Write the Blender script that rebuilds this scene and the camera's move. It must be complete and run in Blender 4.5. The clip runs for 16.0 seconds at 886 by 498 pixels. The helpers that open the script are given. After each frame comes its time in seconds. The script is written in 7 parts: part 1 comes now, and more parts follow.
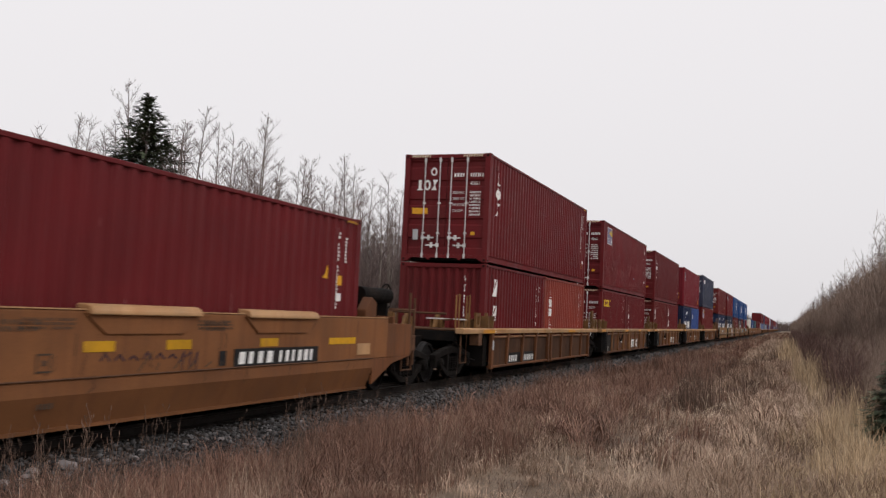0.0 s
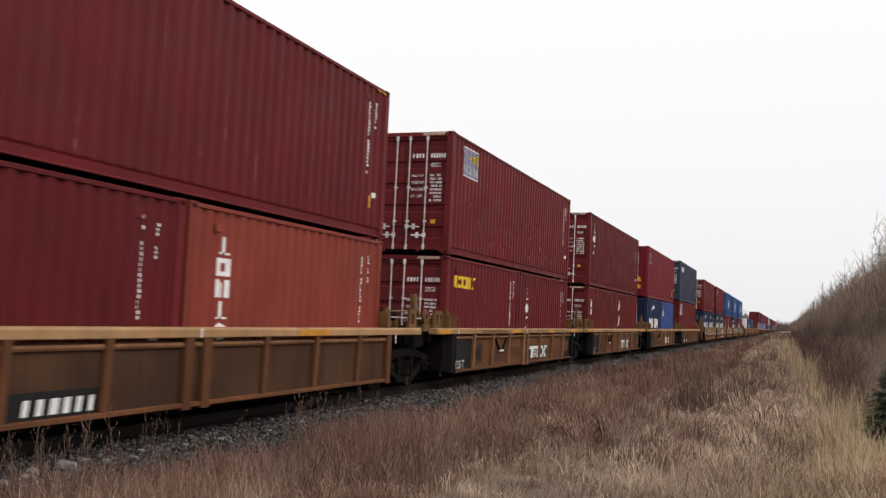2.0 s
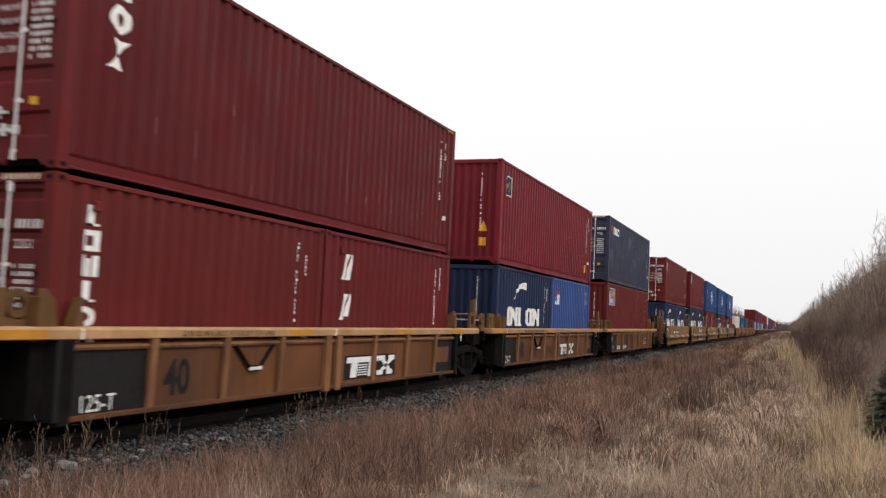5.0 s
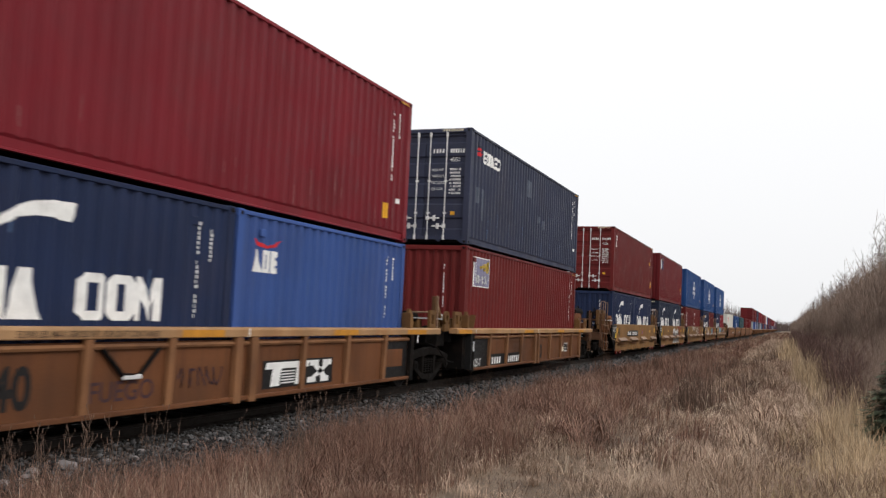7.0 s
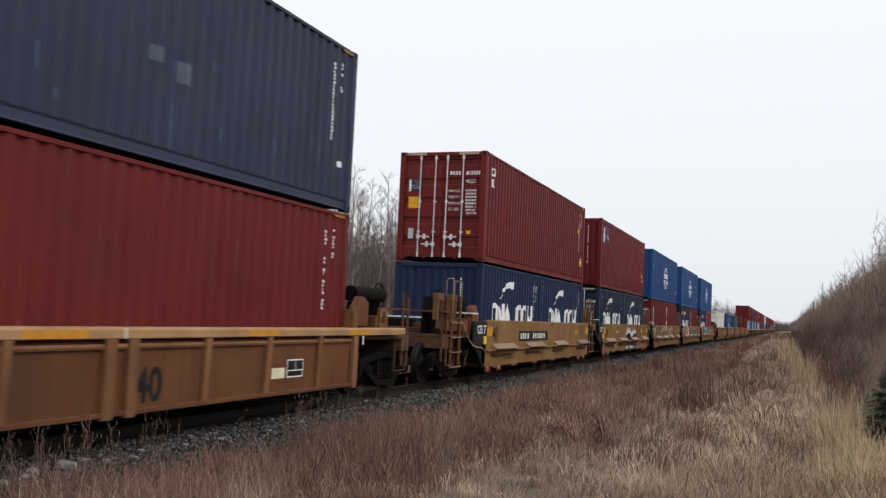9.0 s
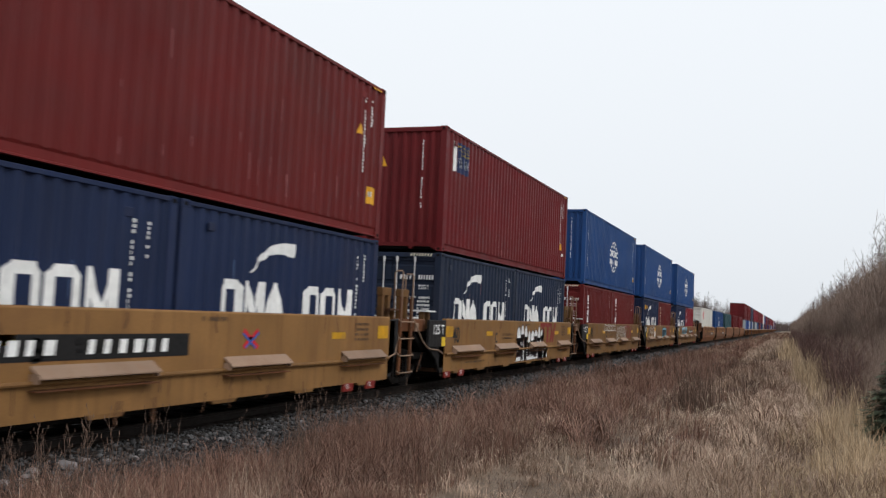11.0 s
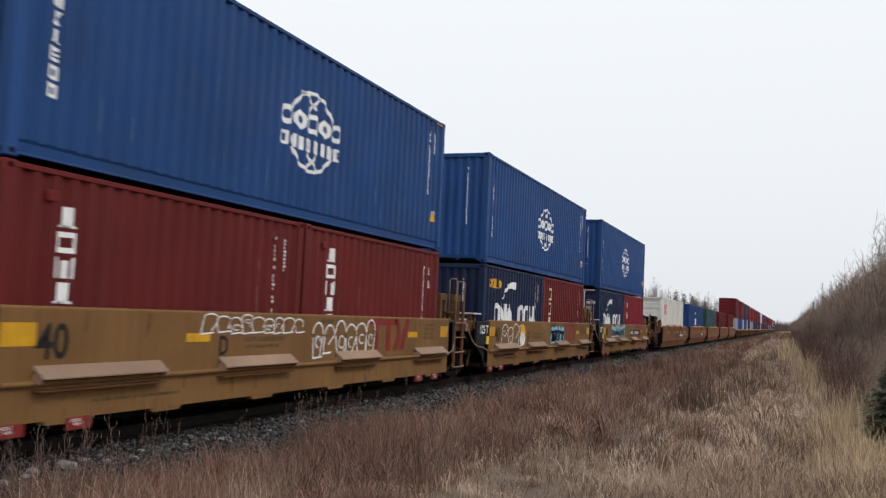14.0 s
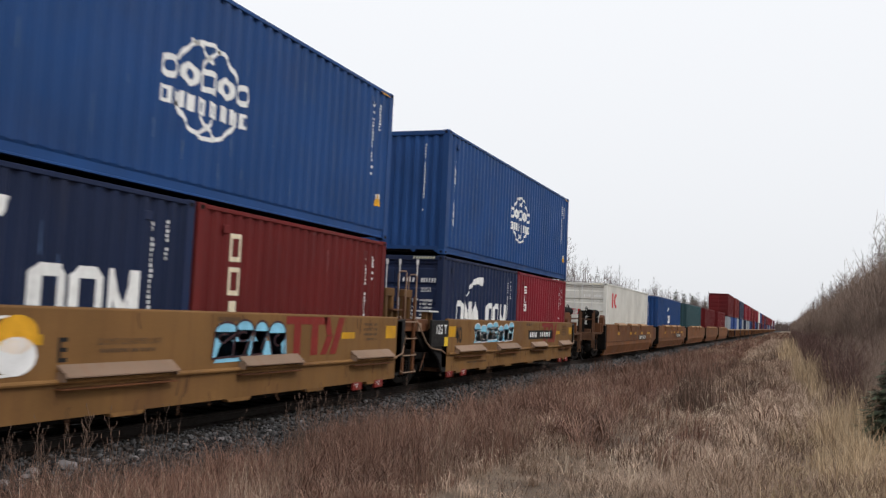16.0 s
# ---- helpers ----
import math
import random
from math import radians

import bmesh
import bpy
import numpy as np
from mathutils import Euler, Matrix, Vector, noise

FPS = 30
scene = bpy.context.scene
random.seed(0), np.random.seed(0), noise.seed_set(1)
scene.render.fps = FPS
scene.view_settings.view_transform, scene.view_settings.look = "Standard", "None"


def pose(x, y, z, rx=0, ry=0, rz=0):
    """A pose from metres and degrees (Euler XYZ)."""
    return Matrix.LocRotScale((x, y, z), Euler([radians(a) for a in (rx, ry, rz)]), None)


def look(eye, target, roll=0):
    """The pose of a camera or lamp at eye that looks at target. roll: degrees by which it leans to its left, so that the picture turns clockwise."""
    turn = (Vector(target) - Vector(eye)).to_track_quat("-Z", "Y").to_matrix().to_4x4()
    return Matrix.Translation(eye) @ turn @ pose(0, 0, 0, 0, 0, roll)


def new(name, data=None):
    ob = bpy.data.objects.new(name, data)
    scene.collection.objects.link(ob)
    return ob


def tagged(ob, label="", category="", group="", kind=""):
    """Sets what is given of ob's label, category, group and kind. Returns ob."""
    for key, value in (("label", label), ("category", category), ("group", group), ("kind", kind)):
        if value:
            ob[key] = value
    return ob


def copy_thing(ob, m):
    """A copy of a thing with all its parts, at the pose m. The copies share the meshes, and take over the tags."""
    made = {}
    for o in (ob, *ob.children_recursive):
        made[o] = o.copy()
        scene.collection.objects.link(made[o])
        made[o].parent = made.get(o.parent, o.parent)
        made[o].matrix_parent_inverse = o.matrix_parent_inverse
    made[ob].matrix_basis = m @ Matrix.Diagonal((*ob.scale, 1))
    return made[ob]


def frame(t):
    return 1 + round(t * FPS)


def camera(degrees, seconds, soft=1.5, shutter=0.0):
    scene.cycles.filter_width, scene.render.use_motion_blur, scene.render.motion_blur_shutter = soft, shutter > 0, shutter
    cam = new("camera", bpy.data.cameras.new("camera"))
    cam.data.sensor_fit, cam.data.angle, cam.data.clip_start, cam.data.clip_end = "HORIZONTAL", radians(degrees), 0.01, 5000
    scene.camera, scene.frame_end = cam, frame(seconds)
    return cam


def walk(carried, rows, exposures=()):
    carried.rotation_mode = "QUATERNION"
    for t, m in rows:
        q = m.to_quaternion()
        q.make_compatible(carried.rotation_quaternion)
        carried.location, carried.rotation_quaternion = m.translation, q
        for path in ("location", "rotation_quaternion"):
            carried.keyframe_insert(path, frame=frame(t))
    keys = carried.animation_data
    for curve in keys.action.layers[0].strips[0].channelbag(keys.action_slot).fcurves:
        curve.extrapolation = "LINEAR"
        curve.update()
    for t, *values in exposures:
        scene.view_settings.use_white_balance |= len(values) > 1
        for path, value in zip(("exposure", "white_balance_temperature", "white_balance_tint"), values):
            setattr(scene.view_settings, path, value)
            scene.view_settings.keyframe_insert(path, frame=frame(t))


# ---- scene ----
EYE_Z = 1.6
cam = camera(51.997, 16.0, soft=1.3, shutter=0.25)
EYE = Vector((0, 0, EYE_Z))
CAM_POSE = Matrix.Translation(EYE) @ Matrix(((0.93392085, -0.01766442, 0.35704315, 0), (0.35451759, -0.08254626, -0.93139862, 0), (0.04592520, 0.99643067, -0.07082932, 0), (0, 0, 0, 1)))
# the clip's camera opens up as the dark train fills the picture, and turns a little cooler
EXPOSURES = [(0, -0.24, 6550, 13), (1.0, -0.12, 6550, 11), (2.0, 0.0, 6550, 10), (3.5, 0.05, 6550, 10), (7.0, 0.05, 6450, 9), (9.0, -0.05, 6200, 8), (12.5, -0.1, 6150, 7), (16.0, -0.08, 6300, 9)]
walk(cam, [(0, CAM_POSE), (16.0, CAM_POSE)], EXPOSURES)

# ---- light: bright overcast sky ----
world = bpy.data.worlds.new("overcast_sky")
scene.world = world
world.use_nodes = True
wn, wl = world.node_tree.nodes, world.node_tree.links
sky = wn.new("ShaderNodeTexSky")
sky.sky_type, sky.sun_disc = "NISHITA", False
SUN_EL, SUN_AZ = radians(40), radians(112)
sky.sun_elevation, sky.sun_rotation = SUN_EL, SUN_AZ
sky.dust_density, sky.air_density = 4.0, 1.0
grey = wn.new("ShaderNodeHueSaturation")
grey.inputs["Saturation"].default_value = 0.12
wl.new(sky.outputs[0], grey.inputs["Color"])
cloud = wn.new("ShaderNodeMix")
cloud.data_type = "RGBA"
cloud.inputs["Factor"].default_value = 0.86
cloud.inputs["B"].default_value = (8.8, 8.75, 8.85, 1)
wl.new(grey.outputs[0], cloud.inputs["A"])
# an overcast sky is brighter towards the zenith than at the horizon
way = wn.new("ShaderNodeTexCoord")
parts_of = wn.new("ShaderNodeSeparateXYZ")
wl.new(way.outputs["Generated"], parts_of.inputs[0])
rise = wn.new("ShaderNodeMapRange")
for key, value in zip(("From Min", "From Max", "To Min", "To Max"), (0.0, 1.0, 1.12, 1.5)):
    rise.inputs[key].default_value = value
wl.new(parts_of.outputs["Z"], rise.inputs["Value"])
veil = wn.new("ShaderNodeVectorMath")
veil.operation = "SCALE"
wl.new(cloud.outputs["Result"], veil.inputs[0])
wl.new(rise.outputs["Result"], veil.inputs["Scale"])
bg = wn["Background"]
bg.inputs["Strength"].default_value = 0.1
wl.new(veil.outputs[0], bg.inputs["Color"])
sun = new("sun", bpy.data.lights.new("sun", "SUN"))
sun.data.energy, sun.data.angle, sun.data.color = 1.0, radians(15), (1.0, 0.96, 0.9)
sun.matrix_world = look((0, 0, 60), Vector((0, 0, 60)) - Vector((math.sin(SUN_AZ) * math.cos(SUN_EL), math.cos(SUN_AZ) * math.cos(SUN_EL), math.sin(SUN_EL))))


# ---- materials ----
def material(name, base, rough=0.6, metal=0.0, vary=0.25, scale=3.0, streak=0.0, streak_col=(0.10, 0.045, 0.02), bump=0.15, fine=60.0, island=0.0, stain=0.0, stain_col=(0.06, 0.04, 0.03), tone=0.15, squash=1.0, gloss=0.22):
    """Base colour with grain, blotches, runs of rust down the sides and a fine relief."""
    m = bpy.data.materials.new(name)
    m.use_nodes = True
    n, l = m.node_tree.nodes, m.node_tree.links
    b = n["Principled BSDF"]
    b.inputs["Metallic"].default_value = metal
    b.inputs["Specular IOR Level"].default_value = gloss
    co = n.new("ShaderNodeTexCoord")
    info = n.new("ShaderNodeObjectInfo")
    shift = n.new("ShaderNodeVectorMath")
    shift.operation = "ADD"
    mul = n.new("ShaderNodeMath")
    mul.operation = "MULTIPLY"
    mul.inputs[1].default_value = 37.0
    l.new(info.outputs["Random"], mul.inputs[0])
    l.new(co.outputs["Object"], shift.inputs[0])
    l.new(mul.outputs[0], shift.inputs[1])

    def noise_tex(s, stretch=None, detail=4):
        t = n.new("ShaderNodeTexNoise")
        t.inputs["Scale"].default_value, t.inputs["Detail"].default_value = s, detail
        src = shift.outputs[0]
        if stretch:
            v = n.new("ShaderNodeVectorMath")
            v.operation = "MULTIPLY"
            v.inputs[1].default_value = stretch
            l.new(src, v.inputs[0])
            src = v.outputs[0]
        l.new(src, t.inputs["Vector"])
        return t.outputs["Fac"]

    def remap(src, a, z, lo, hi):
        r = n.new("ShaderNodeMapRange")
        for k, v in zip(("From Min", "From Max", "To Min", "To Max"), (a, z, lo, hi)):
            r.inputs[k].default_value = v
        l.new(src, r.inputs["Value"])
        return r.outputs["Result"]

    def mixed(fac, a, c, mode="MIX"):
        x = n.new("ShaderNodeMix")
        x.data_type, x.blend_type = "RGBA", mode
        for sock, v in ((x.inputs["Factor"], fac), (x.inputs["A"], a), (x.inputs["B"], c)):
            if isinstance(v, (int, float)):
                sock.default_value = v
            elif isinstance(v, tuple):
                sock.default_value = (*v, 1)
            else:
                l.new(v, sock)
        return x.outputs["Result"]

    def value_of(colour, src):
        h = n.new("ShaderNodeHueSaturation")
        if isinstance(colour, tuple):
            h.inputs["Color"].default_value = (*colour, 1)
        else:
            l.new(colour, h.inputs["Color"])
        l.new(src, h.inputs["Value"])
        return h.outputs[0]

    col = value_of(base, remap(noise_tex(scale), 0.25, 0.75, 1 - vary, 1 + vary))
    col = value_of(col, remap(noise_tex(fine, detail=2), 0.25, 0.75, 1 - vary * 0.5, 1 + vary * 0.5))
    if tone:
        col = value_of(col, remap(info.outputs["Random"], 0, 1, 1 - tone, 1 + tone))
    if island:
        geo = n.new("ShaderNodeNewGeometry")
        col = value_of(col, remap(geo.outputs["Random Per Island"], 0, 1, 1 - island, 1 + island))
    if stain:
        col = mixed(remap(noise_tex(scale * 0.6, detail=8), 0.52, 0.72, 0, stain), col, stain_col)
    if streak:
        col = mixed(remap(noise_tex(5.0, (1, 1.6, 0.09 * squash), 6), 0.5, 0.78, 0, streak), col, streak_col)
    l.new(col, b.inputs["Base Color"])
    l.new(remap(noise_tex(scale * 2), 0.3, 0.7, max(rough - 0.12, 0.05), min(rough + 0.12, 1)), b.inputs["Roughness"])
    if bump:
        bp = n.new("ShaderNodeBump")
        bp.inputs["Strength"].default_value, bp.inputs["Distance"].default_value = bump, 0.01
        l.new(noise_tex(fine * 0.7, detail=5), bp.inputs["Height"])
        l.new(bp.outputs[0], b.inputs["Normal"])
    return m


def paint(name, base, streak=0.12, **kw):
    return material(name, base, rough=0.55, vary=0.16, scale=0.9, streak=streak, stain=0.14, bump=0.08, gloss=0.14, **kw)


PAINT = {
    "maroon": paint("maroon_container_paint", (0.115, 0.0115, 0.0135), streak_col=(0.17, 0.05, 0.045)),
    "red": paint("red_container_paint", (0.17, 0.014, 0.022), streak_col=(0.24, 0.06, 0.06)),
    "brown": paint("brown_red_container_paint", (0.122, 0.0148, 0.0142), streak_col=(0.2, 0.06, 0.045)),
    "orange": paint("orange_red_container_paint", (0.195, 0.037, 0.026), streak_col=(0.35, 0.14, 0.08)),
    "navy": paint("navy_container_paint", (0.0135, 0.022, 0.058), streak_col=(0.07, 0.06, 0.06)),
    "ink": paint("grey_navy_container_paint", (0.0165, 0.024, 0.046), streak_col=(0.05, 0.045, 0.045)),
    "slate": paint("faded_navy_container_paint", (0.034, 0.039, 0.068), streak_col=(0.10, 0.09, 0.085)),
    "blue": paint("blue_container_paint", (0.017, 0.056, 0.175), streak_col=(0.03, 0.05, 0.10)),
    "sky": paint("light_blue_container_paint", (0.042, 0.085, 0.26), streak_col=(0.10, 0.10, 0.14)),
    "white": paint("white_container_paint", (0.62, 0.60, 0.55), streak_col=(0.35, 0.27, 0.20)),
    "grey": paint("grey_container_paint", (0.33, 0.36, 0.38), streak_col=(0.2, 0.15, 0.12)),
    "teal": paint("dark_teal_container_paint", (0.035, 0.075, 0.085), streak_col=(0.07, 0.05, 0.04)),
}
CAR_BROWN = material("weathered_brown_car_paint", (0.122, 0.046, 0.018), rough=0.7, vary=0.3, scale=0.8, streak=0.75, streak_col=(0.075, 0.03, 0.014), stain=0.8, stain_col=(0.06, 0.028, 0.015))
CAR_TAN = material("faded_tan_car_paint", (0.26, 0.172, 0.118), rough=0.7, vary=0.2, scale=1.2, streak=0.4, streak_col=(0.22, 0.10, 0.045), stain=0.4, stain_col=(0.2, 0.11, 0.06))
CAR_YELLOW = material("ochre_car_paint", (0.205, 0.106, 0.038), rough=0.65, vary=0.2, scale=1.1, streak=0.55, streak_col=(0.12, 0.055, 0.024), stain=0.5, stain_col=(0.13, 0.062, 0.03), gloss=0.15)
CAR_OLD = material("old_ochre_car_paint", (0.178, 0.072, 0.027), rough=0.7, vary=0.28, scale=1.0, streak=0.7, streak_col=(0.12, 0.045, 0.02), stain=0.7, stain_col=(0.11, 0.045, 0.022))
# lighter than CAR_BROWN: worn paint, plus light on the ribs put into colour
CAR_RIB = material("worn_lit_rib_paint", (0.19, 0.088, 0.04), rough=0.7, vary=0.3, scale=1.5, streak=0.6, streak_col=(0.10, 0.042, 0.02), stain=0.6, stain_col=(0.08, 0.036, 0.02))
PALE_SIGN = material("pale_lavender_sign", (0.23, 0.22, 0.31), rough=0.6, vary=0.2, scale=5, stain=0.4, stain_col=(0.2, 0.16, 0.2), tone=0.05)
CAR_GRIME = material("sooty_brown_car_paint", (0.062, 0.03, 0.017), rough=0.8, vary=0.35, scale=1.2, streak=0.7, streak_col=(0.03, 0.017, 0.012), stain=0.7, stain_col=(0.025, 0.016, 0.012), gloss=0.12)
CAR_GEAR = material("dirty_ochre_fittings_paint", (0.135, 0.068, 0.024), rough=0.7, vary=0.3, scale=3.0, streak=0.5, streak_col=(0.09, 0.04, 0.02), stain=0.7, stain_col=(0.06, 0.032, 0.018))
# truck castings: shade below the deck is part of this near-black colour
TRUCK_STEEL = material("shade_dark_truck_casting_steel", (0.008, 0.0065, 0.0058), rough=0.85, vary=0.35, scale=5, stain=0.5, stain_col=(0.016, 0.012, 0.009), gloss=0.08)
CHORD = material("worn_top_chord_paint", (0.36, 0.21, 0.105), rough=0.65, vary=0.25, scale=2.0, streak=0.4, streak_col=(0.30, 0.12, 0.04), stain=0.5, stain_col=(0.30, 0.13, 0.04))
ORANGE_STRIPE = material("orange_reflective_stripe", (0.55, 0.24, 0.03), rough=0.5, vary=0.2, scale=6, stain=0.4, stain_col=(0.3, 0.15, 0.05))
YELLOW_STRIPE = material("yellow_reflective_stripe", (0.52, 0.27, 0.012), rough=0.5, vary=0.18, scale=6, stain=0.45, stain_col=(0.3, 0.15, 0.05))
# grimy steel, its base lowered further to hold the underframe's shade
DARK_STEEL = material("grimy_shade_black_steel", (0.007, 0.006, 0.0056), gloss=0.08, rough=0.85, vary=0.3, scale=5, stain=0.4, stain_col=(0.03, 0.018, 0.012))
RUSTY = material("rusty_steel", (0.095, 0.045, 0.024), rough=0.85, vary=0.35, scale=6, stain=0.5, stain_col=(0.045, 0.028, 0.02))
# wheels darkened in colour to stand in the shade under the cars
WHEEL_STEEL = material("worn_shade_dark_wheel_steel", (0.010, 0.0085, 0.008), rough=0.6, metal=0.1, vary=0.3, scale=5)
# rail base colour lowered to carry the shade beneath the train
RAIL_STEEL = material("shade_dark_rusty_rail_steel", (0.016, 0.012, 0.01), rough=0.6, metal=0.1, vary=0.25, scale=4)
GALV = material("galvanised_rod_steel", (0.62, 0.61, 0.6), rough=0.45, vary=0.15, scale=8)
WHITE_MARK = material("white_marking_paint", (0.78, 0.77, 0.75), rough=0.6, vary=0.12, scale=7, stain=0.18, stain_col=(0.4, 0.36, 0.34), tone=0.05)
CREAM_MARK = material("cream_marking_paint", (0.7, 0.62, 0.45), rough=0.6, vary=0.12, scale=7, stain=0.2, stain_col=(0.4, 0.3, 0.25), tone=0.05)
YELLOW_MARK = material("yellow_marking_paint", (0.72, 0.48, 0.03), rough=0.6, vary=0.12, scale=7, tone=0.05)
AMBER_MARK = material("amber_sticker", (0.66, 0.33, 0.02), rough=0.5, vary=0.15, scale=7, tone=0.05)
RED_MARK = material("red_marking_paint", (0.5, 0.02, 0.03), rough=0.6, vary=0.12, scale=7, tone=0.05)
DEEPRED_MARK = material("dark_red_marking_paint", (0.19, 0.022, 0.017), rough=0.6, vary=0.15, scale=5, tone=0.05)
BLACK_MARK = material("black_marking_paint", (0.012, 0.011, 0.011), rough=0.6, vary=0.2, scale=7, tone=0.05)
DARK_MARK = material("faded_dark_marking_paint", (0.07, 0.045, 0.03), rough=0.7, vary=0.3, scale=7, tone=0.05)
GREY_MARK = material("grey_plate", (0.42, 0.43, 0.44), rough=0.45, vary=0.15, scale=7, tone=0.05)
BLUE_MARK = material("blue_marking_paint", (0.03, 0.09, 0.33), rough=0.6, vary=0.12, scale=7, tone=0.05)
SPRAY_BLUE = material("light_blue_spray_paint", (0.22, 0.5, 0.66), rough=0.6, vary=0.2, scale=4, tone=0.05)
SPRAY_WHITE = material("white_spray_paint", (0.74, 0.73, 0.72), rough=0.6, vary=0.15, scale=3, tone=0.05)
SPRAY_DARK = material("dark_spray_paint", (0.05, 0.025, 0.03), rough=0.6, vary=0.2, scale=4, tone=0.05)
STONE = material("grey_ballast_stone", (0.064, 0.061, 0.061), rough=0.9, vary=0.35, scale=9, island=0.85, bump=0.5)
# near black: the shade under the train is put into the bed's colour
BALLAST_SHADED = material("shade_dark_ballast_bed", (0.024, 0.021, 0.02), rough=0.95, vary=0.4, scale=14, stain=0.5, stain_col=(0.032, 0.028, 0.025), bump=0.8, fine=24)
SOIL = material("dry_thatch_soil", (0.15, 0.11, 0.08), rough=1.0, vary=0.4, scale=0.9, stain=0.6, stain_col=(0.09, 0.055, 0.035), bump=0.8, fine=25)
STRAW = material("dry_straw_grass", (0.42, 0.305, 0.225), rough=0.8, vary=0.3, scale=0.5, island=0.28, bump=0, stain=0.75, stain_col=(0.2, 0.125, 0.085))
RUSSET = material("russet_dead_grass", (0.188, 0.106, 0.077), rough=0.85, vary=0.32, scale=0.5, island=0.6, bump=0, stain=0.55, stain_col=(0.10, 0.06, 0.042))
GOLD = material("golden_reed_grass", (0.43, 0.32, 0.205), rough=0.8, vary=0.2, scale=0.6, island=0.4, bump=0)
WEED = material("dry_weed_stalk", (0.13, 0.085, 0.064), rough=0.9, vary=0.3, scale=3, island=0.4, bump=0)
# sleeper wood, also darkened in colour for the shade under the cars
SLEEPER = material("shade_dark_creosoted_wood", (0.022, 0.017, 0.014), rough=0.9, vary=0.4, scale=8)
BARK = material("grey_aspen_bark", (0.20, 0.172, 0.15), rough=0.9, vary=0.3, scale=2.0, stain=0.5, stain_col=(0.07, 0.055, 0.045), bump=0.4, squash=4)
TWIG = material("grey_brown_twigs", (0.15, 0.113, 0.104), rough=0.9, vary=0.25, scale=1.0, island=0.35, bump=0)
BRUSH = material("grey_brown_brush_twigs", (0.225, 0.165, 0.132), rough=0.9, vary=0.25, scale=0.5, island=0.45, bump=0)
NEEDLE = material("dark_spruce_needles", (0.070, 0.086, 0.05), rough=0.8, vary=0.3, scale=1.5, island=0.5, bump=0)
BLEACHED = material("bleached_straw_stalks", (0.50, 0.39, 0.285), rough=0.8, vary=0.25, scale=0.6, island=0.35, bump=0)
RED_BRUSH = material("red_brown_osier_twigs", (0.135, 0.082, 0.07), rough=0.9, vary=0.3, scale=0.5, island=0.45, bump=0)
ROCK = material("pale_field_rock", (0.20, 0.18, 0.178), rough=0.9, vary=0.3, scale=6, stain=0.5, stain_col=(0.14, 0.11, 0.1), bump=0.5)
SLATE_PATCH = material("faded_repair_paint", (0.085, 0.1, 0.135), rough=0.6, vary=0.25, scale=4, stain=0.5, stain_col=(0.04, 0.055, 0.08), tone=0.05)
SCUFF = {"red": material("scuffed_red_paint", (0.24, 0.085, 0.085), rough=0.6, vary=0.3, scale=5), "blue": material("scuffed_blue_paint", (0.07, 0.12, 0.22), rough=0.6, vary=0.3, scale=5)}
NAVY_MARK = material("navy_sign_paint", (0.02, 0.03, 0.085), rough=0.6, vary=0.15, scale=7, tone=0.05)


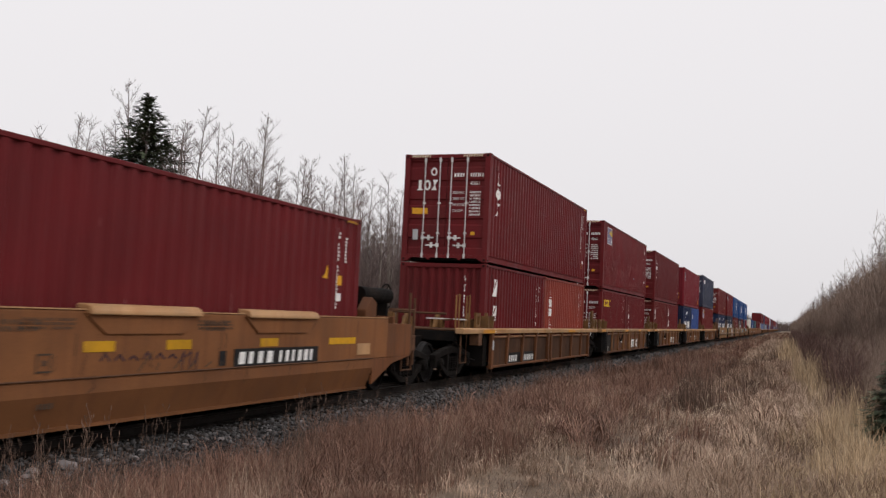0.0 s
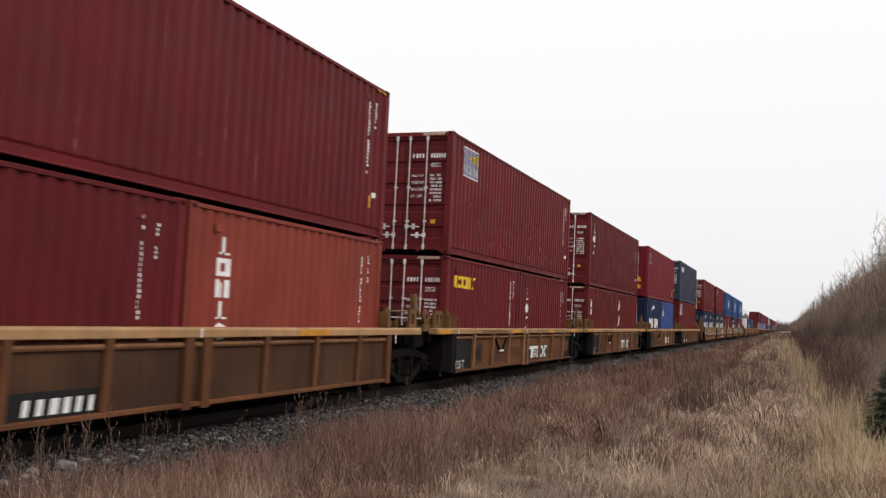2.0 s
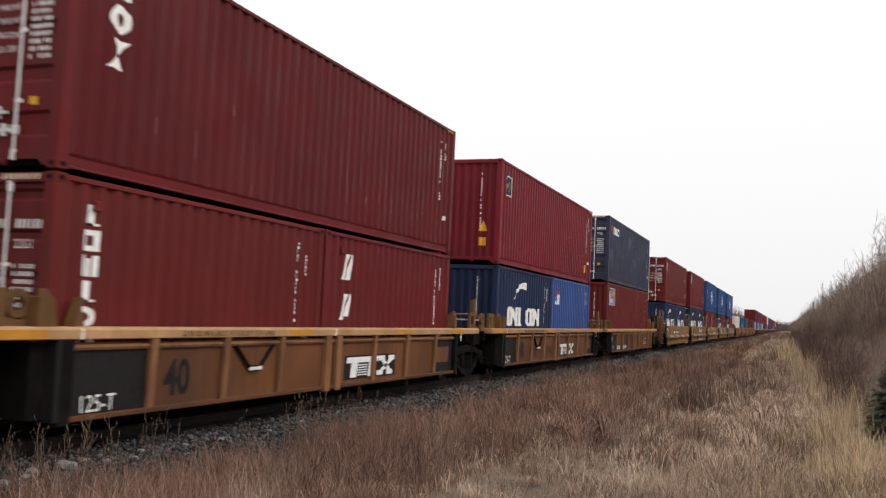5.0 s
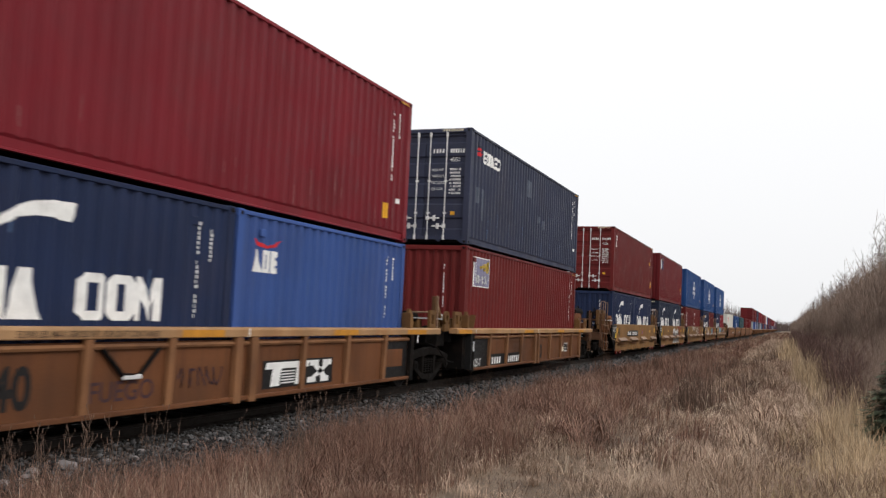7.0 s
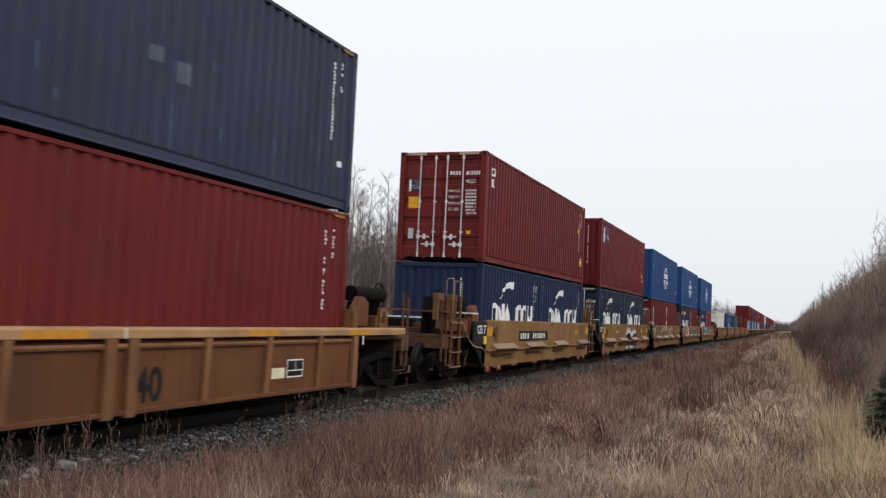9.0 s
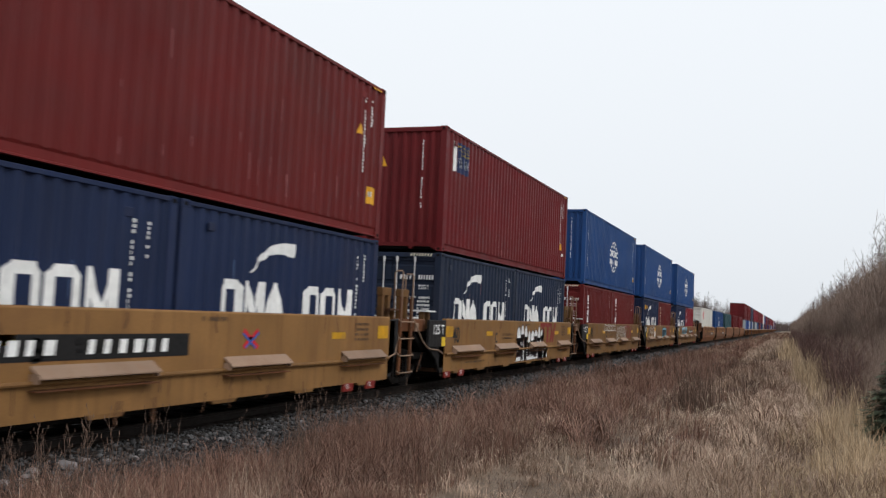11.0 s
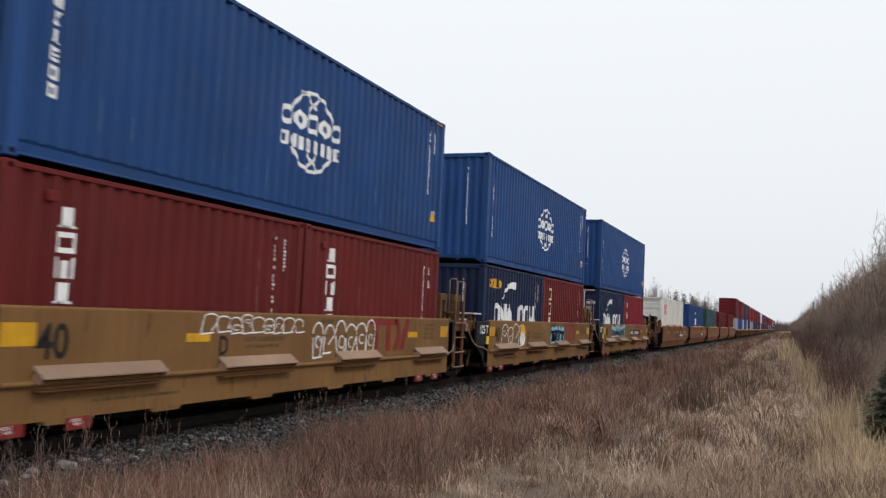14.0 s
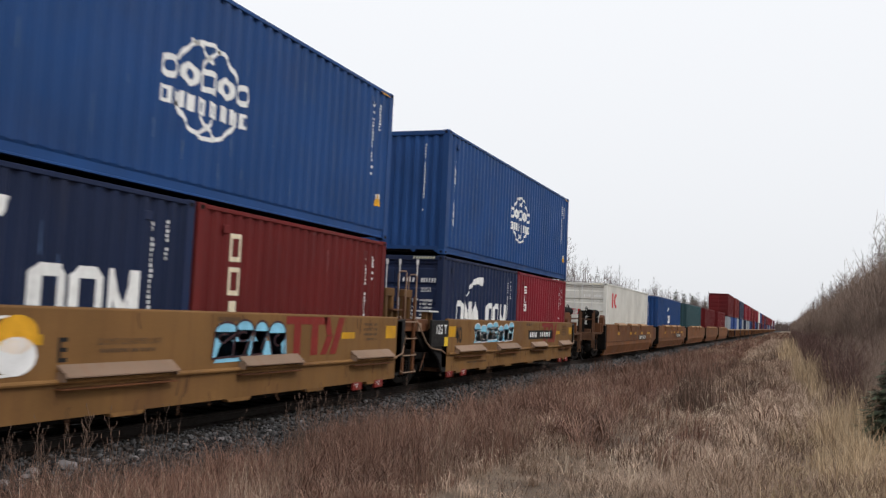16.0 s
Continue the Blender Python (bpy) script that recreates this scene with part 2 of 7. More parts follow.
# ---- mesh helpers ----
class Geo:
    """Collects faces of one part."""

    def __init__(self):
        self.v, self.f = [], []

    def add(self, verts, faces):
        k = len(self.v)
        self.v += [tuple(p) for p in verts]
        self.f += [tuple(i + k for i in q) for q in faces]
        return self

    def box(self, x0, x1, y0, y1, z0, z1):
        c = [(x, y, z) for x in (x0, x1) for y in (y0, y1) for z in (z0, z1)]
        return self.add(c, [(0, 1, 3, 2), (4, 6, 7, 5), (0, 4, 5, 1), (2, 3, 7, 6), (0, 2, 6, 4), (1, 5, 7, 3)])

    def prism(self, profile, a, b, axis):
        """A closed profile swept from a to b along x (profile y, z) or y (profile x, z) or z (profile x, y)."""
        n = len(profile)

        def at(p, s):
            return {"x": (s, p[0], p[1]), "y": (p[0], s, p[1]), "z": (p[0], p[1], s)}[axis]

        verts = [at(p, a) for p in profile] + [at(p, b) for p in profile]
        faces = [(i, (i + 1) % n, n + (i + 1) % n, n + i) for i in range(n)]
        return self.add(verts, faces + [tuple(range(n - 1, -1, -1)), tuple(range(n, 2 * n))])

    def tube(self, pts, r, n=6, r2=None):
        pts = [Vector(p) for p in pts]
        r2 = r if r2 is None else r2
        rings = []
        for i, p in enumerate(pts):
            d = (pts[min(i + 1, len(pts) - 1)] - pts[max(i - 1, 0)]).normalized()
            s = d.cross(Vector((0, 0, 1)) if abs(d.z) < 0.9 else Vector((0, 1, 0))).normalized()
            w = d.cross(s)
            q = r + (r2 - r) * i / max(len(pts) - 1, 1)
            rings += [p + (s * math.cos(6.2832 * k / n) + w * math.sin(6.2832 * k / n)) * q for k in range(n)]
        faces = []
        for i in range(len(pts) - 1):
            for k in range(n):
                a, b = i * n + k, i * n + (k + 1) % n
                faces.append((a, b, b + n, a + n))
        m = (len(pts) - 1) * n
        faces += [tuple(range(n - 1, -1, -1)), tuple(range(m, m + n))]
        return self.add(rings, faces)

    def lathe_x(self, profile, n=24):
        """Profile of (x, radius) turned about the x axis."""
        verts = [(x, r * math.cos(6.2832 * k / n), r * math.sin(6.2832 * k / n)) for x, r in profile for k in range(n)]
        faces = [(i * n + k, i * n + (k + 1) % n, (i + 1) * n + (k + 1) % n, (i + 1) * n + k) for i in range(len(profile) - 1) for k in range(n)]
        return self.add(verts, faces)

    def mesh(self, name, mat, bevel=0.0, smooth=False):
        me = bpy.data.meshes.new(name)
        me.from_pydata(self.v, [], self.f)
        bm = bmesh.new()
        bm.from_mesh(me)
        bmesh.ops.recalc_face_normals(bm, faces=bm.faces)
        if bevel:
            edges = [e for e in bm.edges if len(e.link_faces) == 2 and e.calc_face_angle(0) > 0.6]
            bmesh.ops.bevel(bm, geom=edges, offset=bevel, segments=1, affect="EDGES", clamp_overlap=True)
        bm.to_mesh(me)
        bm.free()
        if smooth:
            me.shade_smooth()
        me.materials.append(mat)
        return me


def quick_mesh(name, verts, tris, mat):
    me = bpy.data.meshes.new(name)
    verts, tris = np.asarray(verts, np.float32), np.asarray(tris, np.int32)
    me.vertices.add(len(verts))
    me.vertices.foreach_set("co", verts.ravel())
    me.loops.add(len(tris) * 3)
    me.loops.foreach_set("vertex_index", tris.ravel())
    me.polygons.add(len(tris))
    me.polygons.foreach_set("loop_start", np.arange(0, len(tris) * 3, 3, dtype=np.int32))
    me.update(calc_edges=True)
    me.validate()
    me.materials.append(mat)
    return me


CACHE = {}


def part(name, geo, mat, parent, label="", bevel=0.0, smooth=False, key=None, place=None):
    """One mesh object under a thing or part; parts with the same key share their mesh."""
    if key is not None:
        key = (name, key, mat.name)
    if key is None or key not in CACHE:
        g = geo() if callable(geo) else geo
        me = g.mesh(name, mat, bevel, smooth)
        if key is not None:
            CACHE[key] = me
    else:
        me = CACHE[key]
    ob = new(name, me)
    ob.parent = parent
    if place is not None:
        ob.matrix_basis = place
    if label:
        tagged(ob, label)
    return ob


# ---- flat shapes for markings: lists of convex polygons in (u, v) ----
def rect(u, v, w, h, skew=0.0):
    return [[(u, v), (u + w, v), (u + w + skew, v + h), (u + skew, v + h)]]


def ring(cu, cv, ru, rv, thick, a0=0, a1=360, n=24):
    out = []
    k = max(2, int(n * (a1 - a0) / 360))
    for i in range(k):
        a, b = radians(a0 + (a1 - a0) * i / k), radians(a0 + (a1 - a0) * (i + 1) / k)
        out.append([(cu + ru * math.cos(a), cv + rv * math.sin(a)), (cu + ru * math.cos(b), cv + rv * math.sin(b)),
                    (cu + (ru - thick) * math.cos(b), cv + (rv - thick) * math.sin(b)), (cu + (ru - thick) * math.cos(a), cv + (rv - thick) * math.sin(a))])
    return out


def blob(cu, cv, ru, rv, n=14):
    return [[(cu, cv), (cu + ru * math.cos(6.2832 * i / n), cv + rv * math.sin(6.2832 * i / n)), (cu + ru * math.cos(6.2832 * (i + 1) / n), cv + rv * math.sin(6.2832 * (i + 1) / n))] for i in range(n)]


def stroke(pts, w):
    """A brush line of width w along pts."""
    out = []
    for (a, b), (c, d) in zip(pts, pts[1:]):
        k = math.hypot(c - a, d - b) or 1e-6
        nx, ny = -(d - b) / k * w / 2, (c - a) / k * w / 2
        ex, ey = (c - a) / k * w * 0.25, (d - b) / k * w * 0.25
        out.append([(a + nx - ex, b + ny - ey), (a - nx - ex, b - ny - ey), (c - nx + ex, d - ny + ey), (c + nx + ex, d + ny + ey)])
    return out


def block(kind, u, v, w, h):
    """Plain geometric shapes that stand for the marks of a logo."""
    t = min(w, h) * 0.3
    if kind == "frame":
        return rect(u, v, t, h) + rect(u + w - t, v, t, h) + rect(u + t, v, w - 2 * t, t * 0.85) + rect(u + t, v + h - t * 0.85, w - 2 * t, t * 0.85)
    if kind == "half":
        return rect(u, v, w * 0.42, h) + rect(u + w * 0.42, v, w * 0.5, h * 0.25) + rect(u + w * 0.42, v + h * 0.75, w * 0.5, h * 0.25) + rect(u + w * 0.55, v + h * 0.38, w * 0.37, h * 0.2)
    if kind == "bars":
        return rect(u, v, t, h) + rect(u + w / 2 - t / 2, v, t, h * 0.85) + rect(u + w - t, v, t, h)
    if kind == "wedge":
        return [[(u - w * 0.05, v), (u + w * 1.05, v), (u + w * 0.66, v + h), (u + w * 0.34, v + h)]]
    if kind == "oval":
        return ring(u + w / 2, v + h / 2, w / 2, h / 2, min(w, h) * 0.27, n=14)
    if kind == "post":
        return rect(u + w * 0.28, v, w * 0.42, h) + rect(u + w * 0.1, v, w * 0.8, h * 0.12)
    if kind == "peaks":
        m = w * 0.5
        return [[(u, v), (u + w * 0.24, v), (u + w * 0.24, v + h), (u, v + h)], [(u + w * 0.76, v), (u + w, v), (u + w, v + h), (u + w * 0.76, v + h)],
                [(u + w * 0.24, v + h), (u + w * 0.24, v + h * 0.5), (u + m, v), (u + m, v + h * 0.42)], [(u + m, v + h * 0.42), (u + m, v), (u + w * 0.76, v + h * 0.5), (u + w * 0.76, v + h)]]
    if kind == "shell":
        c = min(w, h) * 0.2
        t = w * 0.3
        out = [(u + c, v), (u + w - c, v), (u + w, v + c), (u + w, v + h - c), (u + w - c, v + h), (u + c, v + h), (u, v + h - c), (u, v + c)]
        inn = [(u + t, v + h * 0.2), (u + w - t, v + h * 0.2), (u + w - t, v + h * 0.2), (u + w - t, v + h * 0.8), (u + w - t, v + h * 0.8), (u + t, v + h * 0.8), (u + t, v + h * 0.8), (u + t, v + h * 0.2)]
        return [[out[i], out[(i + 1) % 8], inn[(i + 1) % 8], inn[i]] if inn[i] != inn[(i + 1) % 8] else [out[i], out[(i + 1) % 8], inn[i]] for i in range(8)]
    if kind == "cross":
        return [[(u, v), (u + w * 0.8, v), (u + w * 0.5, v + h * 0.55)], [(u + w * 0.2, v + h), (u + w, v + h), (u + w * 0.5, v + h * 0.45)]]
    return rect(u, v, w, h)


def blocks(spec, u, v, w, h, gap=0.18):
    """A row of plain shapes from u over the width w."""
    n = len(spec)
    cw = w / (n + gap * (n - 1))
    out = []
    for i, k in enumerate(spec):
        if k != "none":
            out += block(k, u + i * cw * (1 + gap), v, cw, h)
    return out


def column(spec, u, v_top, w, h, gap=0.35):
    """A column of plain shapes downwards from v_top."""
    out = []
    for i, k in enumerate(spec):
        out += block(k, u, v_top - h - i * h * (1 + gap), w, h)
    return out


def bars_row(u, v, h, n, rnd, cw=0.62, gap=0.3, skip=0.1):
    """Small plain bars where writing cannot be read or is a number of the vehicle."""
    out = []
    for i in range(n):
        if rnd.random() > skip:
            out += rect(u + i * h * cw * (1 + gap), v, h * cw * rnd.uniform(0.5, 0.85), h, h * 0.12)
    return out


def bars_col(u, v_top, w, n, rnd):
    out = []
    for i in range(n):
        if rnd.random() > 0.16:
            out += rect(u + w * rnd.uniform(0, 0.25), v_top - (i + 1) * w * 1.45, w * rnd.uniform(0.35, 0.7), w * 1.0)
    return out


TEXTS = {}
SMALL_MARKS = {"number_marking", "weight_marking", "small_marking", "hazard_strip", "spray_scrawl", "spray_outline", "spray_fill", "scuff_marking", "chord_stripe", "white_tick", "weight_table", "sign_marking", "patch", "sign_band", "sign_border", "casting_slot", "load_words", "jack_words", "spray_tag"}


def words(text, u, v, h, squeeze=1.0, bold=0.0):
    """Letters of the built-in font, cap height h, as triangles."""
    key = (text, bold)
    if key not in TEXTS:
        c = bpy.data.curves.new("letters", "FONT")
        c.body, c.size, c.resolution_u, c.offset = text, 1.0, 3, bold
        o = bpy.data.objects.new("letters", c)
        me = o.to_mesh()
        me.calc_loop_triangles()
        TEXTS[key] = [[(me.vertices[i].co.x, me.vertices[i].co.y) for i in t.vertices] for t in me.loop_triangles]
        o.to_mesh_clear()
        bpy.data.objects.remove(o)
        bpy.data.curves.remove(c)
    s = h / 0.69
    return [[(u + x * s * squeeze, v + y * s) for x, y in t] for t in TEXTS[key]]


def clip(poly, c, keep_above):
    out = []
    for i, p in enumerate(poly):
        q = poly[(i + 1) % len(poly)]
        pin, qin = (p[0] >= c, q[0] >= c) if keep_above else (p[0] <= c, q[0] <= c)
        if pin:
            out.append(p)
        if pin != qin:
            k = (c - p[0]) / (q[0] - p[0])
            out.append((c, p[1] + k * (q[1] - p[1])))
    return out


def separate(polys):
    """Sorts polygons into groups that touch one another."""
    boxes = [(min(p[0] for p in q) - 0.004, max(p[0] for p in q) + 0.004, min(p[1] for p in q) - 0.004, max(p[1] for p in q) + 0.004) for q in polys]
    left, groups = set(range(len(polys))), []
    while left:
        todo, group = [left.pop()], []
        while todo:
            i = todo.pop()
            group.append(polys[i])
            a = boxes[i]
            hit = [j for j in left if a[0] < boxes[j][1] and boxes[j][0] < a[1] and a[2] < boxes[j][3] and boxes[j][2] < a[3]]
            left.difference_update(hit)
            todo += hit
        groups.append(group)
    return groups


def decal(name, polys, mat, parent, surface, label="", lift=0.004):
    """Paint as a thin skin on a surface: surface(u, v) gives the point and the outward normal; surface.breaks are its folds in u."""
    if name == "logo" and len(polys) > 1:
        groups = separate(polys)
        if len(groups) > 1:
            for group in groups:
                decal("logo_shape", group, mat, parent, surface, label, lift)
            return None
    g = Geo()
    for poly in polys:
        lo, hi = min(p[0] for p in poly), max(p[0] for p in poly)
        cuts = [c for c in surface.breaks if lo < c < hi]
        pieces, rest = [], poly
        for c in cuts:
            pieces.append(clip(rest, c, False))
            rest = clip(rest, c, True)
        pieces.append(rest)
        for q in pieces:
            if len(q) >= 3:
                g.add([surface.at(u, v, lift) for u, v in q], [tuple(range(len(q)))])
    me = bpy.data.meshes.new(name)
    me.from_pydata(g.v, [], g.f)
    me.materials.append(mat)
    ob = new(name, me)
    ob.parent = parent
    if label:
        tagged(ob, label)
    if name in SMALL_MARKS:
        tagged(ob, kind="stuff")
    return ob


class Side:
    """The side of a container or car that faces +x: u runs along y."""

    def __init__(self, x, folds=()):
        self.x, self.folds, self.breaks = x, folds, [f[0] for f in folds]

    def at(self, u, v, lift):
        d = 0.0
        for (a, p), (b, q) in zip(self.folds, self.folds[1:]):
            if a <= u <= b:
                d = p + (q - p) * (u - a) / (b - a)
                break
        return (self.x - d + lift, u, v)


class End:
    """The end that faces -y: u runs along x."""

    def __init__(self, y, folds=()):
        self.y, self.folds, self.breaks = y, folds, [f[0] for f in folds]

    def at(self, u, v, lift):
        d = 0.0
        for (a, p), (b, q) in zip(self.folds, self.folds[1:]):
            if a <= u <= b:
                d = p + (q - p) * (u - a) / (b - a)
                break
        return (u, self.y + d - lift, v)


def folds_between(a, b, pitch, depth):
    """Trapezoid corrugation: (place, depth below the crest)."""
    n = max(1, round((b - a) / pitch))
    p = (b - a) / n
    out = []
    for i in range(n):
        s = a + i * p
        out += [(s, 0.0), (s + p * 0.3, 0.0), (s + p * 0.47, depth), (s + p * 0.83, depth)]
    return out + [(b, 0.0)]


# ---- shipping containers ----
CW = 1.219
FT40, FT20, LOW, HIGH = 12.192, 6.058, 2.591, 2.896


def wavy(folds, z0, z1, at, thick):
    g = Geo()
    for k in (0.0, thick):
        for z in (z0, z1):
            for u, d in folds:
                g.v.append(at(u, d + k, z))
    n = len(folds)
    for i in range(n - 1):
        g.f += [(i, i + 1, n + i + 1, n + i), (2 * n + i, 3 * n + i, 3 * n + i + 1, 2 * n + i + 1)]
    return g


def dented(folds, z0, z1, at, thick):
    """A corrugated wall whose crests are bashed flat here and there along three lines."""
    g = Geo()
    rnd = random.Random(77)
    levels = 64
    rows = [z0 + (z1 - z0) * k / levels for k in range(levels + 1)]
    n = len(folds)
    bash = [[rnd.uniform(-0.3, 1.0) if rnd.random() < 0.8 else 0.0 for _ in range(3)] for _ in range(n // 4 + 2)]
    shift = [[rnd.gauss(0, 0.05) for _ in range(3)] for _ in range(n // 4 + 2)]
    for z in rows:
        for i, (u, d) in enumerate(folds):
            rib = (i + 2) // 4
            push = 0.0
            for k, (zc, lo, hi, dz) in enumerate(((1.42, 0.8, 9.0, 0.06), (1.0, 1.0, 7.5, 0.09), (0.55, 3.0, 10.5, 0.06))):
                if lo < u < hi:
                    push += max(bash[rib][k], 0) * math.exp(-((z - zc - shift[rib][k]) / dz) ** 2)
            g.v.append(at(u, d + (0.03 if d == 0 else 0.008) * push, z))
    for r in range(levels):
        g.f += [(r * n + i, r * n + i + 1, (r + 1) * n + i + 1, (r + 1) * n + i) for i in range(n - 1)]
    return g


def container(length, height, colour, x, y, z, doors, label, marks=(), detail=2, doormarks=(), endmarks=True, seed=0, dents=False):
    """A corrugated steel box; its near end at y shows doors or a plain corrugated wall. detail 2: full, 1: far off."""
    rnd = random.Random(seed)
    mat = PAINT[colour]
    thing = tagged(new("shipping_container"), label, "shipping container", "containers on the train")
    thing.location = (x, y, z)
    key = (length, height, detail)
    sf = folds_between(0.17, length - 0.17, 0.278, 0.042)
    side = Side(CW - 0.014, sf)
    for s, nm in ((1, "side_wall"), (-1, "side_wall")):
        if dents and s == 1:
            part(nm, dented(sf, 0.19, height - 0.06, lambda u, d, v: (CW - 0.014 - d, u, v), 0.02), mat, thing, "corrugated wall with long dents")
            continue
        part(nm, lambda: wavy(sf, 0.19, height - 0.06, lambda u, d, v: (s * (CW - 0.014 - d), u, v), 0.02), mat, thing, key=(key, s))
    rf = folds_between(0.2, length - 0.2, 0.21, 0.02)
    part("roof_panel", lambda: wavy(rf, -CW + 0.06, CW - 0.06, lambda u, d, v: (v, u, height - 0.03 - d), 0.015), mat, thing, key=key)
    part("floor_frame", lambda: Geo().box(-CW + 0.05, CW - 0.05, 0.1, length - 0.1, 0.05, 0.16), DARK_STEEL, thing, key=key)
    for s in (1, -1):
        part("bottom_rail", lambda: Geo().prism([(s * (CW - 0.1), 0.035), (s * (CW - 0.012), 0.035), (s * (CW - 0.014), 0.055), (s * (CW - 0.04), 0.065), (s * (CW - 0.036), 0.165), (s * (CW - 0.014), 0.205), (s * (CW - 0.1), 0.205)], 0.1, length - 0.1, "y"), mat, thing, key=(key, s))
        part("top_rail", lambda: Geo().box(min(s * (CW - 0.065), s * (CW - 0.003)), max(s * (CW - 0.065), s * (CW - 0.003)), 0.12, length - 0.12, height - 0.075, height - 0.012), mat, thing, key=(key, s), bevel=0.008)
        for yy in (0.0, length):
            d = 1 if yy == 0 else -1
            part("corner_post", lambda: Geo().prism([(s * (CW - 0.001), yy + d * 0.002), (s * (CW - 0.001), yy + d * 0.16), (s * (CW - 0.05), yy + d * 0.16), (s * (CW - 0.15), yy + d * 0.06), (s * (CW - 0.15), yy + d * 0.002)], 0.1, height - 0.1, "z"), mat, thing, key=(key, s, d))
            for zz, e in ((0.0, 1), (height, -1)) if detail > 1 else ():
                part("corner_casting", lambda: Geo().box(*sorted((s * (CW - 0.16), s * (CW + 0.003))), *sorted((yy - d * 0.003, yy + d * 0.175)), *sorted((zz, zz + e * 0.118))), mat, thing, key=(key, s, d, e), bevel=0.012 if detail > 1 else 0.0)
    for yy, d in ((0.0, 1), (length, -1)):
        part("end_header", lambda: Geo().box(-CW + 0.15, CW - 0.15, *sorted((yy + d * 0.01, yy + d * 0.11)), height - 0.12, height - 0.01), mat, thing, key=(key, d), bevel=0.01)
        part("end_sill", lambda: Geo().prism([(-CW + 0.15, 0.04), (-CW + 0.2, 0.04), (-CW + 0.3, 0.11), (-0.5, 0.11), (-0.46, 0.05), (-0.42, 0.05), (-0.38, 0.11), (0.38, 0.11), (0.42, 0.05), (0.46, 0.05), (0.5, 0.11), (CW - 0.3, 0.11), (CW - 0.2, 0.04), (CW - 0.15, 0.04), (CW - 0.15, 0.19), (-CW + 0.15, 0.19)], *sorted((yy + d * 0.01, yy + d * 0.11)), "y"), mat, thing, key=(key, d))
    ef = folds_between(-CW + 0.15, CW - 0.15, 0.24, 0.045)
    part("end_wall", lambda: wavy(ef, 0.15, height - 0.12, lambda u, d, v: (u, length - 0.03 - d, v), 0.02), mat, thing, key=key)
    if doors:
        zb, zt = 0.195, height - 0.13
        for x0, x1 in ((-CW + 0.155, -0.008), (0.008, CW - 0.155)):
            def leaf():
                prof = [(0.1, zb), (0.1, zt), (0.05, zt)]
                for i in range(5, 0, -1):
                    a, b = zb + (zt - zb) * (i - 1) / 5, zb + (zt - zb) * i / 5
                    prof += [(0.05, b - 0.05), (0.085, b - 0.085), (0.085, a + 0.3), (0.05, a + 0.26)] if i > 1 else [(0.05, b - 0.05), (0.085, b - 0.085), (0.085, a + 0.2), (0.05, a + 0.16)]
                g = Geo().prism(prof + [(0.05, zb)], x0, x1, "x")
                return g
            leaf_ob = part("door", leaf, mat, thing, key=(key, x0))
            if detail > 1:
                rods = (-0.62, -0.195) if x0 < -0.1 else (0.135, 0.575)
                for r in rods:
                    part("locking_rod", lambda: Geo().tube([(r, 0.012, 0.12), (r, 0.012, height - 0.1)], 0.015, 8).box(r - 0.028, r + 0.028, 0.0, 0.03, 0.1, 0.22).box(r - 0.028, r + 0.028, 0.0, 0.03, height - 0.22, height - 0.1).box(r - 0.045, r + 0.045, 0.02, 0.045, 0.75, 0.79).box(r - 0.045, r + 0.045, 0.02, 0.045, 1.55, 1.59), GALV, leaf_ob, "galvanised locking rod", key=(key, r))
                for r, zz in ((rods[0], 0.62), (rods[1], 0.42)):
                    part("handle", lambda: Geo().box(r - 0.02 if r == rods[0] else r - 0.32, r + 0.32 if r == rods[0] else r + 0.02, 0.0, 0.014, zz, zz + 0.035).box(r - 0.04, r + 0.04, -0.008, 0.03, zz - 0.03, zz + 0.07).box(r + (0.14 if r == rods[0] else -0.2), r + (0.2 if r == rods[0] else -0.14), -0.004, 0.04, zz - 0.05, zz + 0.09), GALV, leaf_ob, "galvanised door handle", key=(key, r, zz))
        near = End(0.05)
    else:
        part("end_wall", lambda: wavy(ef, 0.15, height - 0.12, lambda u, d, v: (u, 0.03 + d, v), 0.02), mat, thing, key=(key, "near"))
        near = End(0.03, ef)
    if detail > 1:
        # numbers at the ends of the side, kept as bars
        decal("number_marking", bars_col(length - 0.78, height - 0.28, 0.045, 22 if height > 2.7 else 20, rnd), WHITE_MARK, thing, side, "white marking bars")
        decal("number_marking", bars_col(length - 0.5, height - 0.3, 0.04, 9, rnd) + rect(length - 0.5, 0.75, 0.1, 0.1), WHITE_MARK, thing, side, "white marking bars")
        if height > 2.7:
          decal("hazard_strip", [p for i in range(8) for p in rect(length - 0.55 + i * 0.06, height - 0.1, 0.03, 0.04, 0.02)], AMBER_MARK, thing, Side(CW - 0.003), "amber hazard stripes")
        if doors:
            decal("hazard_strip", [p for e in (-1.02, 0.45) for i in range(8) for p in rect(e + i * 0.07, height - 0.085, 0.035, 0.06, 0.025)], CREAM_MARK, thing, End(0.01), "faded hazard stripes")
            decal("number_marking", bars_row(0.2, height - 0.62, 0.1, 4, rnd, skip=0) + bars_row(0.66, height - 0.62, 0.1, 6, rnd, 0.5, 0.3, 0), WHITE_MARK, thing, near, "white marking bars")
            decal("size_code", words("45G1" if height > 2.7 else "22G1", 0.66, height - 0.84, 0.1, 0.85), WHITE_MARK, thing, near, "white size code letters")
            rows = ["MAX WT.", "TARE WT.", "PAYLOAD", "CU. CAP."]
